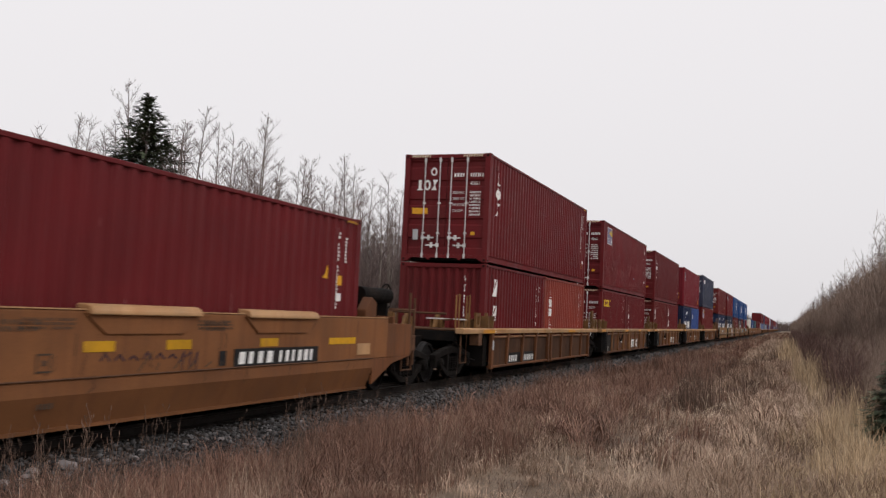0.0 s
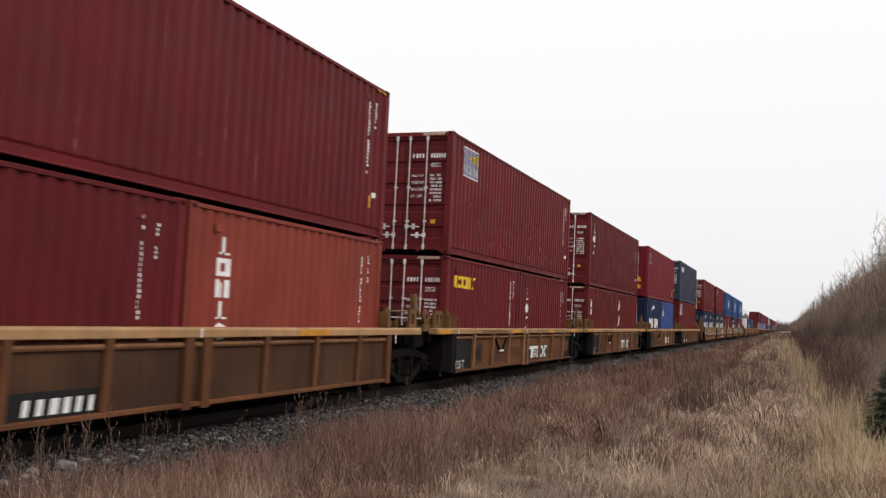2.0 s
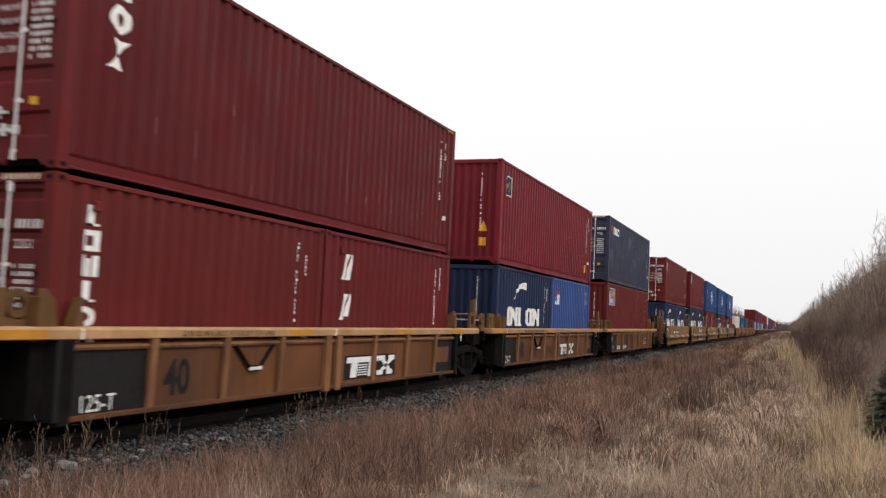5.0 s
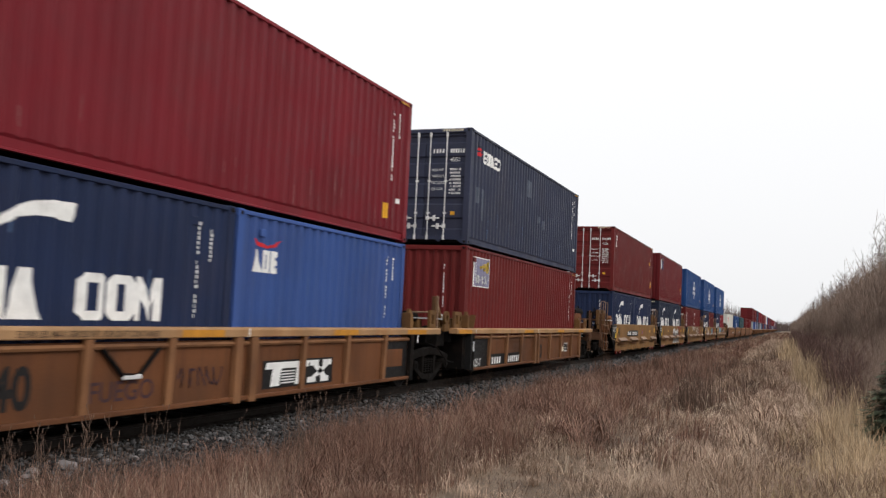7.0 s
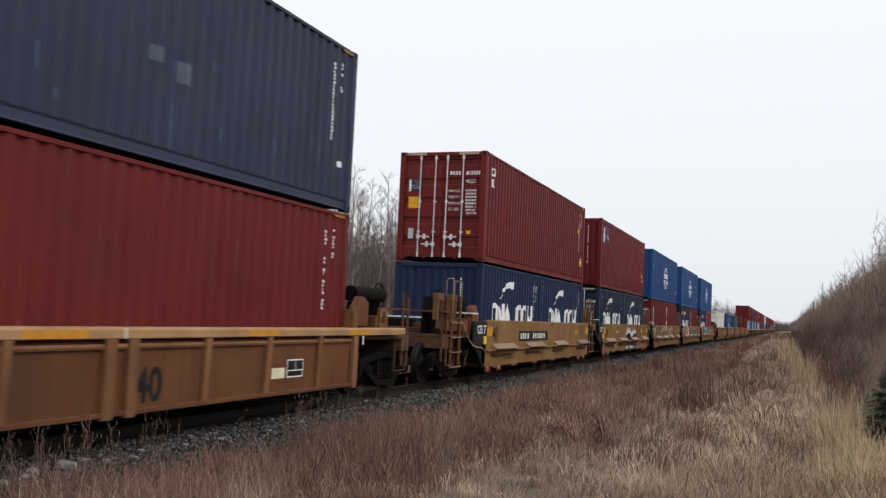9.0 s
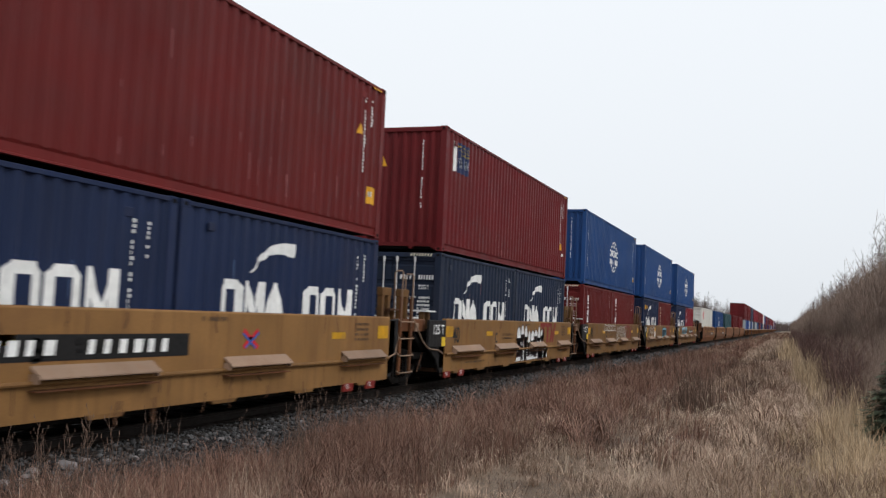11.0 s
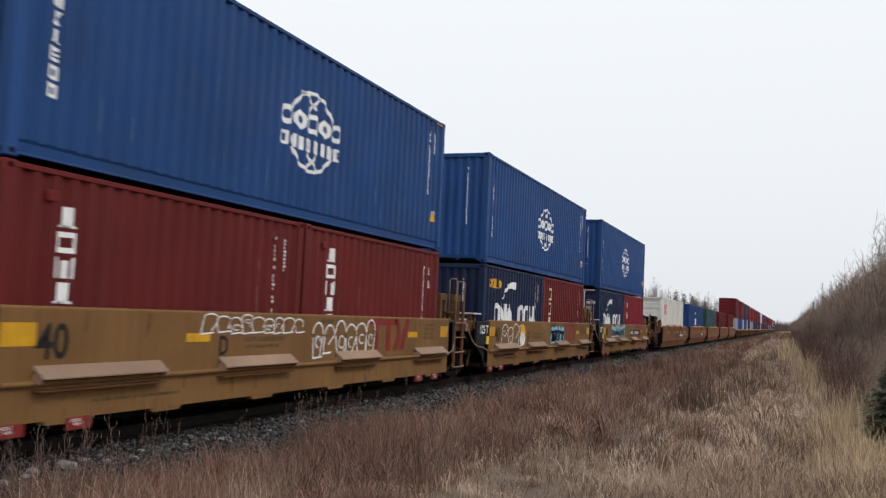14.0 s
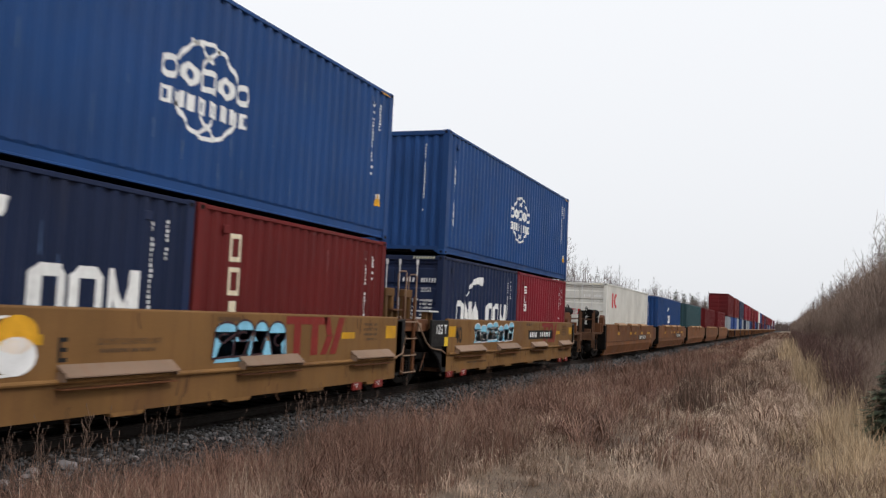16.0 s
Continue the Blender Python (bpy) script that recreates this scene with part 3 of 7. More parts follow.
            decal("weight_table", [p for i, w in enumerate(rows) for p in words(w, 0.18, height - 1.08 - i * 0.16, 0.068, 0.8)], WHITE_MARK, thing, near, "white weight table words")
            decal("weight_marking", [p for i in range(8) for p in bars_row(0.66, height - 1.06 - i * 0.085, 0.05, 9, rnd, 0.55, 0.25)], WHITE_MARK, thing, near, "white marking bars")
            decal("plate", rect(-0.92, 0.58, 0.15, 0.28), GREY_MARK, thing, near, "grey data plate", lift=0.008)
            decal("sticker", rect(0.72, 0.72, 0.12, 0.09), AMBER_MARK, thing, near, "amber sticker", lift=0.008)
        elif endmarks:
            decal("number_marking", bars_col(0.62, height - 0.3, 0.05, 22, rnd), WHITE_MARK, thing, near, "white marking bars")
    if detail > 1:
        # slots in the corner castings, small vents high on the side
        hole = [q for uu in (0.085, length - 0.085) for vv in (0.06, height - 0.06) for q in blob(uu, vv, 0.045, 0.03, 10)]
        decal("casting_slot", hole, DARK_STEEL, thing, Side(CW + 0.003), "dark slots in the corner castings", 0.0035)
        hole = [q for uu in (-CW + 0.08, CW - 0.08) for vv in (0.06, height - 0.06) for q in blob(uu, vv, 0.035, 0.03, 10)]
        decal("casting_slot", hole, DARK_STEEL, thing, End(-0.003), "dark slots in the corner castings", 0.0035)
        for uu in (0.62, length - 0.98):
            part("vent", lambda: Geo().box(CW - 0.03, CW - 0.004, uu, uu + 0.16, height - 0.36, height - 0.24), mat, thing, "small vent cover", key=(key, round(uu, 2)), bevel=0.008)
        scuffs = []
        for i in range(18 if length > 7 else 10):
            c = rnd.randrange(1, len(sf) // 4 - 1) * 4
            u0 = sf[c][0] + rnd.uniform(0.0, 0.05)
            lo = rnd.uniform(0.22, 0.7) if rnd.random() < 0.75 else rnd.uniform(0.8, height - 0.7)
            hh = rnd.uniform(0.08, 0.42)
            scuffs += stroke([(u0, lo), (u0 + rnd.uniform(-0.01, 0.01), lo + hh * 0.5), (u0 + rnd.uniform(-0.012, 0.012), lo + hh)], rnd.uniform(0.008, 0.02))
        decal("scuff_marking", scuffs, SCUFF["blue" if colour in ("navy", "blue", "sky", "slate") else "red"], thing, side, "pale scuffs in the paint", 0.003)
    for nm, polys, mm, where, lb in marks:
        decal(nm, polys, mm, thing, side if where == "side" else near if where == "end" else Side(CW - 0.014), lb)
    return thing


# marks: (name, polygons, material, where, label)
def vertical_logo(spec, u, v, w, h, mat=WHITE_MARK, lb="white upright logo shapes"):
    return [("logo", column(spec, u, v, w, h, 0.2), mat, "side", lb)]


def tex_marks(u=0.68, door=True, v=2.5, h=0.35, w=0.34):
    out = vertical_logo(("post", "oval", "cross"), u, v, w, h)
    if door:
        out.append(("logo", blocks(("post", "oval", "cross"), -0.87, 1.92, 0.62, 0.28, 0.06), WHITE_MARK, "end", "white logo shapes"))
        out.append(("sticker", rect(-0.97, 1.28, 0.45, 0.16), AMBER_MARK, "end", "amber warning sticker"))
        out.append(("badge", ring(-0.38, 2.42, 0.09, 0.11, 0.04, n=16), WHITE_MARK, "end", "white round badge"))
    return out


def swoosh(u, v, s):
    """The curved white stroke above the shapes."""
    top = [(0.0, 0.0), (0.16, 0.2), (0.36, 0.36), (0.62, 0.47), (0.95, 0.52), (1.3, 0.52)]
    low = [(0.02, 0.0), (0.24, 0.17), (0.45, 0.28), (0.7, 0.33), (0.95, 0.33), (1.18, 0.30)]
    return [[(u + a[0] * s, v + a[1] * s), (u + d[0] * s, v + d[1] * s), (u + c[0] * s, v + c[1] * s), (u + b[0] * s, v + b[1] * s)] for a, b, c, d in zip(top, top[1:], low[1:], low)]


def navy_marks(extra=(), u=1.02, w=4.05, v=0.9, h=0.7):
    """White swoosh over a row of six plain shapes."""
    spec = ("shell", "peaks", "wedge", "none", "shell", "shell", "peaks")
    return [("logo", swoosh(1.75, 1.72, 1.0), WHITE_MARK, "side", "white curved swoosh"),
            ("logo", blocks(spec, u, v, w, h, 0.08), WHITE_MARK, "side", "row of white logo shapes")] + list(extra)


def globe_marks(cu=6.22, cv=1.48):
    polys = ring(cu, cv, 0.76, 0.68, 0.06, 25, 155, 44) + ring(cu, cv, 0.76, 0.68, 0.06, 205, 335, 44)
    polys += ring(cu - 0.42, cv + 0.02, 0.62, 0.62, 0.055, 38, 92, 44) + ring(cu + 0.5, cv, 0.75, 0.68, 0.055, 110, 165, 44)
    polys += ring(cu + 0.45, cv, 0.72, 0.66, 0.055, 200, 250, 44) + ring(cu - 0.35, cv, 0.6, 0.66, 0.055, 280, 330, 44)
    polys += blocks(("oval", "oval", "frame", "oval", "oval"), cu - 1.02, cv - 0.02, 2.04, 0.32, 0.08)
    polys += blocks(("frame", "bars", "block", "frame", "frame", "block", "bars", "frame"), cu - 0.98, cv - 0.34, 1.96, 0.22, 0.3)
    col = column(("cross", "frame", "bars", "cross", "post", "half", "frame", "frame"), 0.5, 2.26, 0.17, 0.155, 0.28)
    return [("logo", polys, WHITE_MARK, "side", "white globe of arcs with rows of shapes"), ("logo", col, WHITE_MARK, "side", "column of white shapes"),
            ("warning_sign", [[(11.62, 0.62), (11.84, 0.62), (11.73, 0.86)]], AMBER_MARK, "side", "amber warning triangle"),
            ("warning_sign", [[(-0.62, 2.0), (-0.36, 2.0), (-0.49, 2.24)]], AMBER_MARK, "end", "amber warning triangle")]


def panel_sign(u, v, s=1.0, where="side", pale=False):
    """A sign with a tower, a fan of yellow rays and a row of small shapes."""
    w, h = (1.15 * s, 0.72 * s) if where == "side" else (0.62 * s, 0.62 * s)
    if pale:
        edge = rect(u, v, w, 0.025) + rect(u, v + h - 0.025, w, 0.025) + rect(u, v + 0.025, 0.025, h - 0.05) + rect(u + w - 0.025, v + 0.025, 0.025, h - 0.05)
        return [("sign", rect(u + 0.026, v + 0.026, w - 0.052, h - 0.052), PALE_SIGN, where, "pale lavender sign panel"), ("sign_border", edge, WHITE_MARK, where, "white sign border"),
                ("sign_band", [[(u + w * 0.3, v + h * 0.66), (u + w * 0.95, v + h * 0.9), (u + w * 0.95, v + h * 0.5)]], YELLOW_MARK, where, "yellow fan of rays on the sign"),
                ("sign_marking", rect(u + w * 0.07, v + h * 0.2, w * 0.08, h * 0.7) + blocks(("block", "oval", "bars", "oval", "bars"), u + w * 0.2, v + h * 0.12, w * 0.72, h * 0.27, 0.25), WHITE_MARK, where, "small shapes on the sign")]
    rays = [q for i in range(3) for q in rect(u + w * (0.32 + 0.06 * i), v + h * (0.84 - 0.12 * i), w * (0.66 - 0.06 * i), h * 0.07)]
    return [("sign", rect(u + w * 0.2, v, w * 0.8, h), NAVY_MARK, where, "navy sign panel"),
            ("sign_tower", rect(u, v, w * 0.17, h * 0.85) + [[(u, v + h * 0.85), (u + w * 0.17, v + h * 0.85), (u + w * 0.09, v + h)]], WHITE_MARK, where, "white tower shape"),
            ("sign_band", rays, YELLOW_MARK, where, "yellow rays on the sign"),
            ("sign_marking", blocks(("block", "frame", "block", "oval", "block", "bars"), u + w * 0.24, v + h * 0.2, w * 0.74, h * 0.3, 0.2), WHITE_MARK, where, "small shapes on the sign")]


SLASHES = [("logo", rect(0.69, 1.77, 0.17, 0.46, 0.12) + rect(0.89, 1.77, 0.1, 0.46, 0.12), WHITE_MARK, "side", "slanted white logo slabs"),
           ("logo", rect(0.69, 1.06, 0.17, 0.46, 0.12) + rect(0.89, 1.12, 0.1, 0.4, 0.12), WHITE_MARK, "side", "slanted white logo slabs")]
SIX = ("post", "frame", "bars", "post", "oval", "frame")


# ---- ground, track bed, rails ----
TX = -8.6


def ground_z(x, y):
    """Low ditch beside the bed, level verge, gentle unevenness."""
    base = np.interp(x, [-40, -16, -13.5, -11.2, -6.1, -5.2, -3.5, 1.0, 3.0, 12.0], [-0.5, -0.6, -0.75, -0.5, -0.42, -0.4, -0.3, -0.2, -0.15, 0.1])
    return base + 0.05 * np.sin(x * 1.7 + y * 0.45) * np.sin(y * 0.8 - x * 0.6) + 0.03 * np.sin(y * 2.3 + x * 1.1)


def build_ground():
    xs = np.concatenate([np.array([-2500, -900, -300, -120, -70]), np.arange(-45, -12, 2.0), np.arange(-12, 14, 0.4), np.arange(14, 40, 3), np.array([60, 120, 300, 900, 2500])])
    ys = np.concatenate([np.array([-400, -100, -30]), np.arange(-12, 60, 0.6), np.arange(60, 300, 4), np.array([340, 420, 560, 800, 1200, 2000, 3500])])
    X, Y = np.meshgrid(xs, ys)
    Z = ground_z(X, Y)
    far = np.abs(X) > 60
    Z[far] = -0.4
    v = np.stack([X.ravel(), Y.ravel(), Z.ravel()], 1)
    nx = len(xs)
    i = (np.arange(len(ys) - 1)[:, None] * nx + np.arange(nx - 1)[None, :]).ravel()
    tris = np.concatenate([np.stack([i, i + 1, i + nx + 1], 1), np.stack([i, i + nx + 1, i + nx], 1)])
    me = quick_mesh("ground", v, tris, SOIL)
    me.shade_smooth()
    tagged(new("ground", me), "dry brown ground under dead grass beside the railway", "ground", kind="structure")


def build_track():
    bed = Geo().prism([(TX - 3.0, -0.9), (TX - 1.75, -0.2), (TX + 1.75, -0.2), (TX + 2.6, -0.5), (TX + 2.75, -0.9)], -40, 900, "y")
    tagged(new("ballast_bed", bed.mesh("ballast_bed", BALLAST_SHADED)), "ballast bed under the track, darkened for the train's shade", "ballast", kind="structure")
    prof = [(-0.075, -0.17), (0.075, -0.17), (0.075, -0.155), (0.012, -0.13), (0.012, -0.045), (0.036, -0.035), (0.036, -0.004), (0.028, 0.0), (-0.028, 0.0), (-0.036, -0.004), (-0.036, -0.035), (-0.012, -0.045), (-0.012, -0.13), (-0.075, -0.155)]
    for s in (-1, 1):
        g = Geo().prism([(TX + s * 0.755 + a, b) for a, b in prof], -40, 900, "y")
        tagged(new("rail", g.mesh("rail", RAIL_STEEL)), "steel rail on wooden sleepers, darkened for the train's shade", "rail", "rails of the track", "structure")
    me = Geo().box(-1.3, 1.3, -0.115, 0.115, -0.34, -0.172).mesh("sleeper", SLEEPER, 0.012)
    for k in range(120):
        ob = new("sleeper", me)
        ob.location = (TX + random.uniform(-0.03, 0.03), -3 + k * 0.52, 0)
        ob.rotation_euler = (0, 0, random.uniform(-0.012, 0.012))
        tagged(ob, "creosoted wooden sleeper in the ballast, darkened for shade", "sleeper", "sleepers of the track", "structure")
    # stones
    rng = np.random.default_rng(3)
    ico = np.array([(0, 0, 1), (0.9, 0, 0.3), (0.28, 0.85, 0.35), (-0.72, 0.53, 0.3), (-0.72, -0.53, 0.35), (0.28, -0.85, 0.3), (0.5, 0.5, -0.5), (-0.6, 0, -0.55), (0.4, -0.55, -0.5)])
    fc = np.array([(0, 1, 2), (0, 2, 3), (0, 3, 4), (0, 4, 5), (0, 5, 1), (1, 6, 2), (2, 6, 7), (2, 7, 3), (3, 7, 4), (4, 7, 8), (4, 8, 5), (5, 8, 1), (1, 8, 6), (6, 8, 7)])
    V, F, k = [], [], 0
    for y0, y1, num, size in ((4, 14, 10500, 0.024), (14, 40, 12000, 0.034), (40, 110, 6000, 0.065)):
        x = rng.uniform(TX + 0.8, TX + 3.0, num)
        y = rng.uniform(y0, y1, num)
        z = np.interp(x, [TX + 1.75, TX + 2.6, TX + 3.0], [-0.2, -0.48, -0.42]) + rng.uniform(-0.01, 0.03, num)
        s = size * rng.lognormal(0, 0.35, num)
        for a in range(num):
            th = rng.uniform(0, 6.28)
            c, d = math.cos(th), math.sin(th)
            p = ico * rng.uniform(0.7, 1.25, (9, 1)) * np.array([1, rng.uniform(0.6, 1), rng.uniform(0.5, 0.9)]) * s[a]
            q = np.stack([p[:, 0] * c - p[:, 1] * d + x[a], p[:, 0] * d + p[:, 1] * c + y[a], p[:, 2] + z[a]], 1)
            V.append(q)
            F.append(fc + k)
            k += 9
    tagged(new("ballast_stones", quick_mesh("ballast_stones", np.concatenate(V), np.concatenate(F), STONE)), "loose grey crushed ballast stones beside the rails", "ballast stones", kind="stuff")


def build_rocks():
    """Pale rocks lying on the shoulder of the ballast."""
    rnd = random.Random(31)
    for x, y, r in ((-7.0, 7.6, 0.12), (-7.12, 8.0, 0.075), (-6.95, 8.15, 0.06), (-7.05, 7.2, 0.09), (-6.9, 7.0, 0.07), (-7.1, 8.9, 0.06), (-7.0, 9.6, 0.055), (-6.85, 8.5, 0.05), (-6.95, 10.3, 0.06), (-6.8, 6.6, 0.08), (-6.9, 11.4, 0.05), (-7.05, 12.6, 0.055)):
        bm = bmesh.new()
        bmesh.ops.create_icosphere(bm, subdivisions=2, radius=r * 0.8)
        for v in bm.verts:
            v.co *= 1 + rnd.uniform(-0.3, 0.16)
            v.co.z *= 0.66
            v.co.x *= 1.2
        me = bpy.data.meshes.new("rock")
        bm.to_mesh(me)
        bm.free()
        me.materials.append(ROCK)
        ob = new("rock", me)
        ob.matrix_basis = pose(x, y, -0.2 + r * 0.35, 0, 0, rnd.uniform(0, 6))
        tagged(ob, "pale grey rock lying on the ballast shoulder", "rock", "rocks on the ballast")


build_ground()
build_track()
build_rocks()

# ---- well cars ----
WHEEL_R = 0.46
WHEELSETS = []
MOVERS = []


def build_truck(car, y):
    """Side frames, springs and two wheelsets under the end of a car."""
    def frame_geo(s):
        """A cast side frame: arched top member, sagging bottom member, two columns, pedestal ends."""
        g = Geo()
        x0, x1 = sorted((s * 0.98, s * 1.13))

        def bar(p, q, ta, tb):
            d = Vector((q[0] - p[0], q[1] - p[1])).normalized()
            nx, nz = -d.y, d.x
            g.prism([(y + p[0] + nx * ta, p[1] + nz * ta), (y + p[0] - nx * ta, p[1] - nz * ta), (y + q[0] - nx * tb, q[1] - nz * tb), (y + q[0] + nx * tb, q[1] + nz * tb)], x0, x1, "x")
        for e in (-1, 1):
            bar((e * 1.18, 0.6), (e * 0.5, 0.72), 0.06, 0.075)
            bar((e * 0.52, 0.715), (0.0, 0.76), 0.075, 0.085)
            bar((e * 1.02, 0.55), (e * 0.36, 0.2), 0.055, 0.06)
            bar((e * 0.38, 0.2), (0.0, 0.19), 0.06, 0.06)
            bar((e * 0.33, 0.22), (e * 0.33, 0.72), 0.05, 0.055)
            bar((e * 1.1, 0.36), (e * 1.1, 0.6), 0.05, 0.06)
        return g

    def spring_geo(s, yy):
        g = Geo()
        pts = [(s * 1.07 + 0.062 * math.cos(k * 0.9), yy + 0.062 * math.sin(k * 0.9), 0.26 + k * 0.0072) for k in range(46)]
        return g.tube(pts, 0.017, 5)

    def cap_geo(s, yy):
        return Geo().tube([(s * 0.98, yy, WHEEL_R), (s * 1.17, yy, WHEEL_R), (s * 1.2, yy, WHEEL_R)], 0.125, 14, 0.11).tube([(s * 1.2, yy, WHEEL_R), (s * 1.225, yy, WHEEL_R)], 0.06, 8)

    tr = part("truck", lambda: Geo().box(-1.0, 1.0, y - 0.22, y + 0.22, 0.42, 0.72).tube([(0, y, 0.7), (0, y, 0.95)], 0.25, 12), DARK_STEEL, car, "grimy truck bolster, darkened for shade")
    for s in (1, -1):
        part("side_frame", frame_geo(s), TRUCK_STEEL, tr, "cast side frame, darkened for shade", bevel=0.012)
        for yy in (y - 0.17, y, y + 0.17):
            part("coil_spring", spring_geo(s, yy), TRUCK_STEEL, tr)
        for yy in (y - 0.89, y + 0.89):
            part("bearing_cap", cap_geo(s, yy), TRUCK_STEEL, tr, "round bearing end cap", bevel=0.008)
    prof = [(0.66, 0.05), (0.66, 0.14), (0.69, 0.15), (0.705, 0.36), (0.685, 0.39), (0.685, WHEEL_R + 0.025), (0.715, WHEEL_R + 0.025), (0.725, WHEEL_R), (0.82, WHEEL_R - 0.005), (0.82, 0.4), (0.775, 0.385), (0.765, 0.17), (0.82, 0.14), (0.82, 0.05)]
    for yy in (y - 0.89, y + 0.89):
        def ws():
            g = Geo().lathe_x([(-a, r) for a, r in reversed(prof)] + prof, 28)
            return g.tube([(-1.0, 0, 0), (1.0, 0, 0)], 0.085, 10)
        w = part("wheelset", ws, WHEEL_STEEL, tr, "worn steel wheelset, darkened for shade", key="ws")
        w.matrix_basis = pose(0, yy, WHEEL_R)
        WHEELSETS.append((w, yy))


def reflective(car, spots, z, h, w, x, mat=YELLOW_STRIPE):
    for u in spots:
        decal("reflector", rect(u, z, w, h), mat, car, Side(x), "yellow reflective patch")


def pipes(car, y, z=0.95):
    """Hoses and brackets between the units."""
    part("air_hose", Geo().tube([(1.05, y - 0.9, z), (1.22, y - 0.6, z - 0.12), (1.25, y - 0.1, z - 0.42), (1.2, y + 0.5, z - 0.48)], 0.016, 6), DARK_STEEL, car, smooth=True)


def guide(car, x, y, mat, h=0.42):
    part("container_guide", lambda: Geo().prism([(y, 1.25), (y + 0.34, 1.25), (y + 0.3, 1.25 + h * 0.7), (y + 0.16, 1.25 + h), (y + 0.08, 1.25 + h)], x - 0.03, x + 0.03, "x").box(x - 0.1, x + 0.1, y, y + 0.04, 1.25, 1.25 + h * 0.8), mat, car, bevel=0.006)


def ribbed_car(yn, first=False, last=False, detail=2, dark_end=True, number=False, seed=0):
    """A well unit with outside ribs and a broad worn top chord."""
    rnd = random.Random(seed)
    car = tagged(new("well_car"), "weathered brown ribbed well car unit with worn top chord", "railway car", "ribbed well car units")
    car.location = (TX, yn, 0)
    a, b = (-2.2 if first else -1.05), (14.45 if last else 13.85)
    for s in (1, -1):
        def X(p, q):
            return sorted((s * p, s * q))
        k = (s, first, last)
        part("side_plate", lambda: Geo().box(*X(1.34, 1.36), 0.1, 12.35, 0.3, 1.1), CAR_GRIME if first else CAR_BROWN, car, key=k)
        part("top_chord", lambda: Geo().prism([(s * 1.24, 1.14), (s * 1.45, 1.14), (s * 1.455, 1.25), (s * 1.43, 1.275), (s * 1.24, 1.275)], a, b, "y"), CHORD, car, "worn tan top chord", key=k, bevel=0.01)
        part("inner_chord", lambda: Geo().prism([(s * 1.36, 1.02), (s * 1.4, 1.02), (s * 1.415, 1.05), (s * 1.4, 1.08), (s * 1.36, 1.08)], 0.2, 12.3, "y"), CAR_RIB, car, key=k)
        part("bottom_flange", lambda: Geo().box(*X(1.26, 1.43), 0.1, 12.35, 0.25, 0.31), CAR_BROWN, car, key=k, bevel=0.008)
        for i, yy in enumerate((0.14, 1.57, 3.1, 4.56, 6.03, 6.42, 7.9, 9.43, 11.0, 12.27)):
            w = 0.06 if i not in (0, 4, 5, 9) else 0.085
            lo = 0.22 if i in (0, 4, 5, 9) else 0.3
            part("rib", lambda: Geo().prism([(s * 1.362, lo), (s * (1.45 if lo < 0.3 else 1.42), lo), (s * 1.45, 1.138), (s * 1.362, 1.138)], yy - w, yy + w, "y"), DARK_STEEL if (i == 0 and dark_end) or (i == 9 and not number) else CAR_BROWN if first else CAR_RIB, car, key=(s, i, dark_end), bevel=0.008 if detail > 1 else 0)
        if detail > 1:
            for yy in (-0.3, 12.15):
                guide(car, s * 1.33, yy, CAR_GEAR)
            part("wedge_guide", lambda: Geo().prism([(0.22, 1.275), (0.5, 1.275), (0.42, 1.55), (0.34, 1.6)], *sorted((s * 1.26, s * 1.3)), "x").prism([(0.22, 1.275), (0.26, 1.275), (0.36, 1.58), (0.33, 1.6)], *sorted((s * 1.301, s * 1.4)), "x"), CAR_GEAR, car, key=s)
            for yy in (-0.98, 13.45):
                part("pierced_bracket", lambda: Geo().box(*sorted((s * 1.28, s * 1.34)), yy, yy + 0.08, 1.276, 1.66).box(*sorted((s * 1.28, s * 1.34)), yy + 0.24, yy + 0.34, 1.276, 1.66).box(*sorted((s * 1.28, s * 1.34)), yy + 0.08, yy + 0.24, 1.276, 1.36).box(*sorted((s * 1.28, s * 1.34)), yy + 0.08, yy + 0.24, 1.57, 1.66), CAR_GEAR, car, key=(s, yy))
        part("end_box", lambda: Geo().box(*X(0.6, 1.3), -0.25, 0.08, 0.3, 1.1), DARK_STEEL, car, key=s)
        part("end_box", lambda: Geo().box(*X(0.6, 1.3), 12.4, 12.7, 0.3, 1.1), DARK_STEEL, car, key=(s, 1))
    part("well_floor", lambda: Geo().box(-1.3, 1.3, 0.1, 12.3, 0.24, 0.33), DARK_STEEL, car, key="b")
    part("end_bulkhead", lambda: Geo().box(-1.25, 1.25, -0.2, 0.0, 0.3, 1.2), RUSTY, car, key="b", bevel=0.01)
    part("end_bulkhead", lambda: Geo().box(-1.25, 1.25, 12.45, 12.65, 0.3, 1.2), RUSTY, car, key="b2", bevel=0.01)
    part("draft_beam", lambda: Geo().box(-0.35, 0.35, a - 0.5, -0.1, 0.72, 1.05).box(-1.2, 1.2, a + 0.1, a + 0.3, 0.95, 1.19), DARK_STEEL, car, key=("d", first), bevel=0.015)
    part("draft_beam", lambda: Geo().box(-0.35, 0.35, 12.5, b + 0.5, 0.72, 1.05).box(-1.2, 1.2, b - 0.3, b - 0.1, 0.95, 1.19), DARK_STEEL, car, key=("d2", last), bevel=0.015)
    build_truck(car, -1.95)
    if last:
        build_truck(car, 14.3)
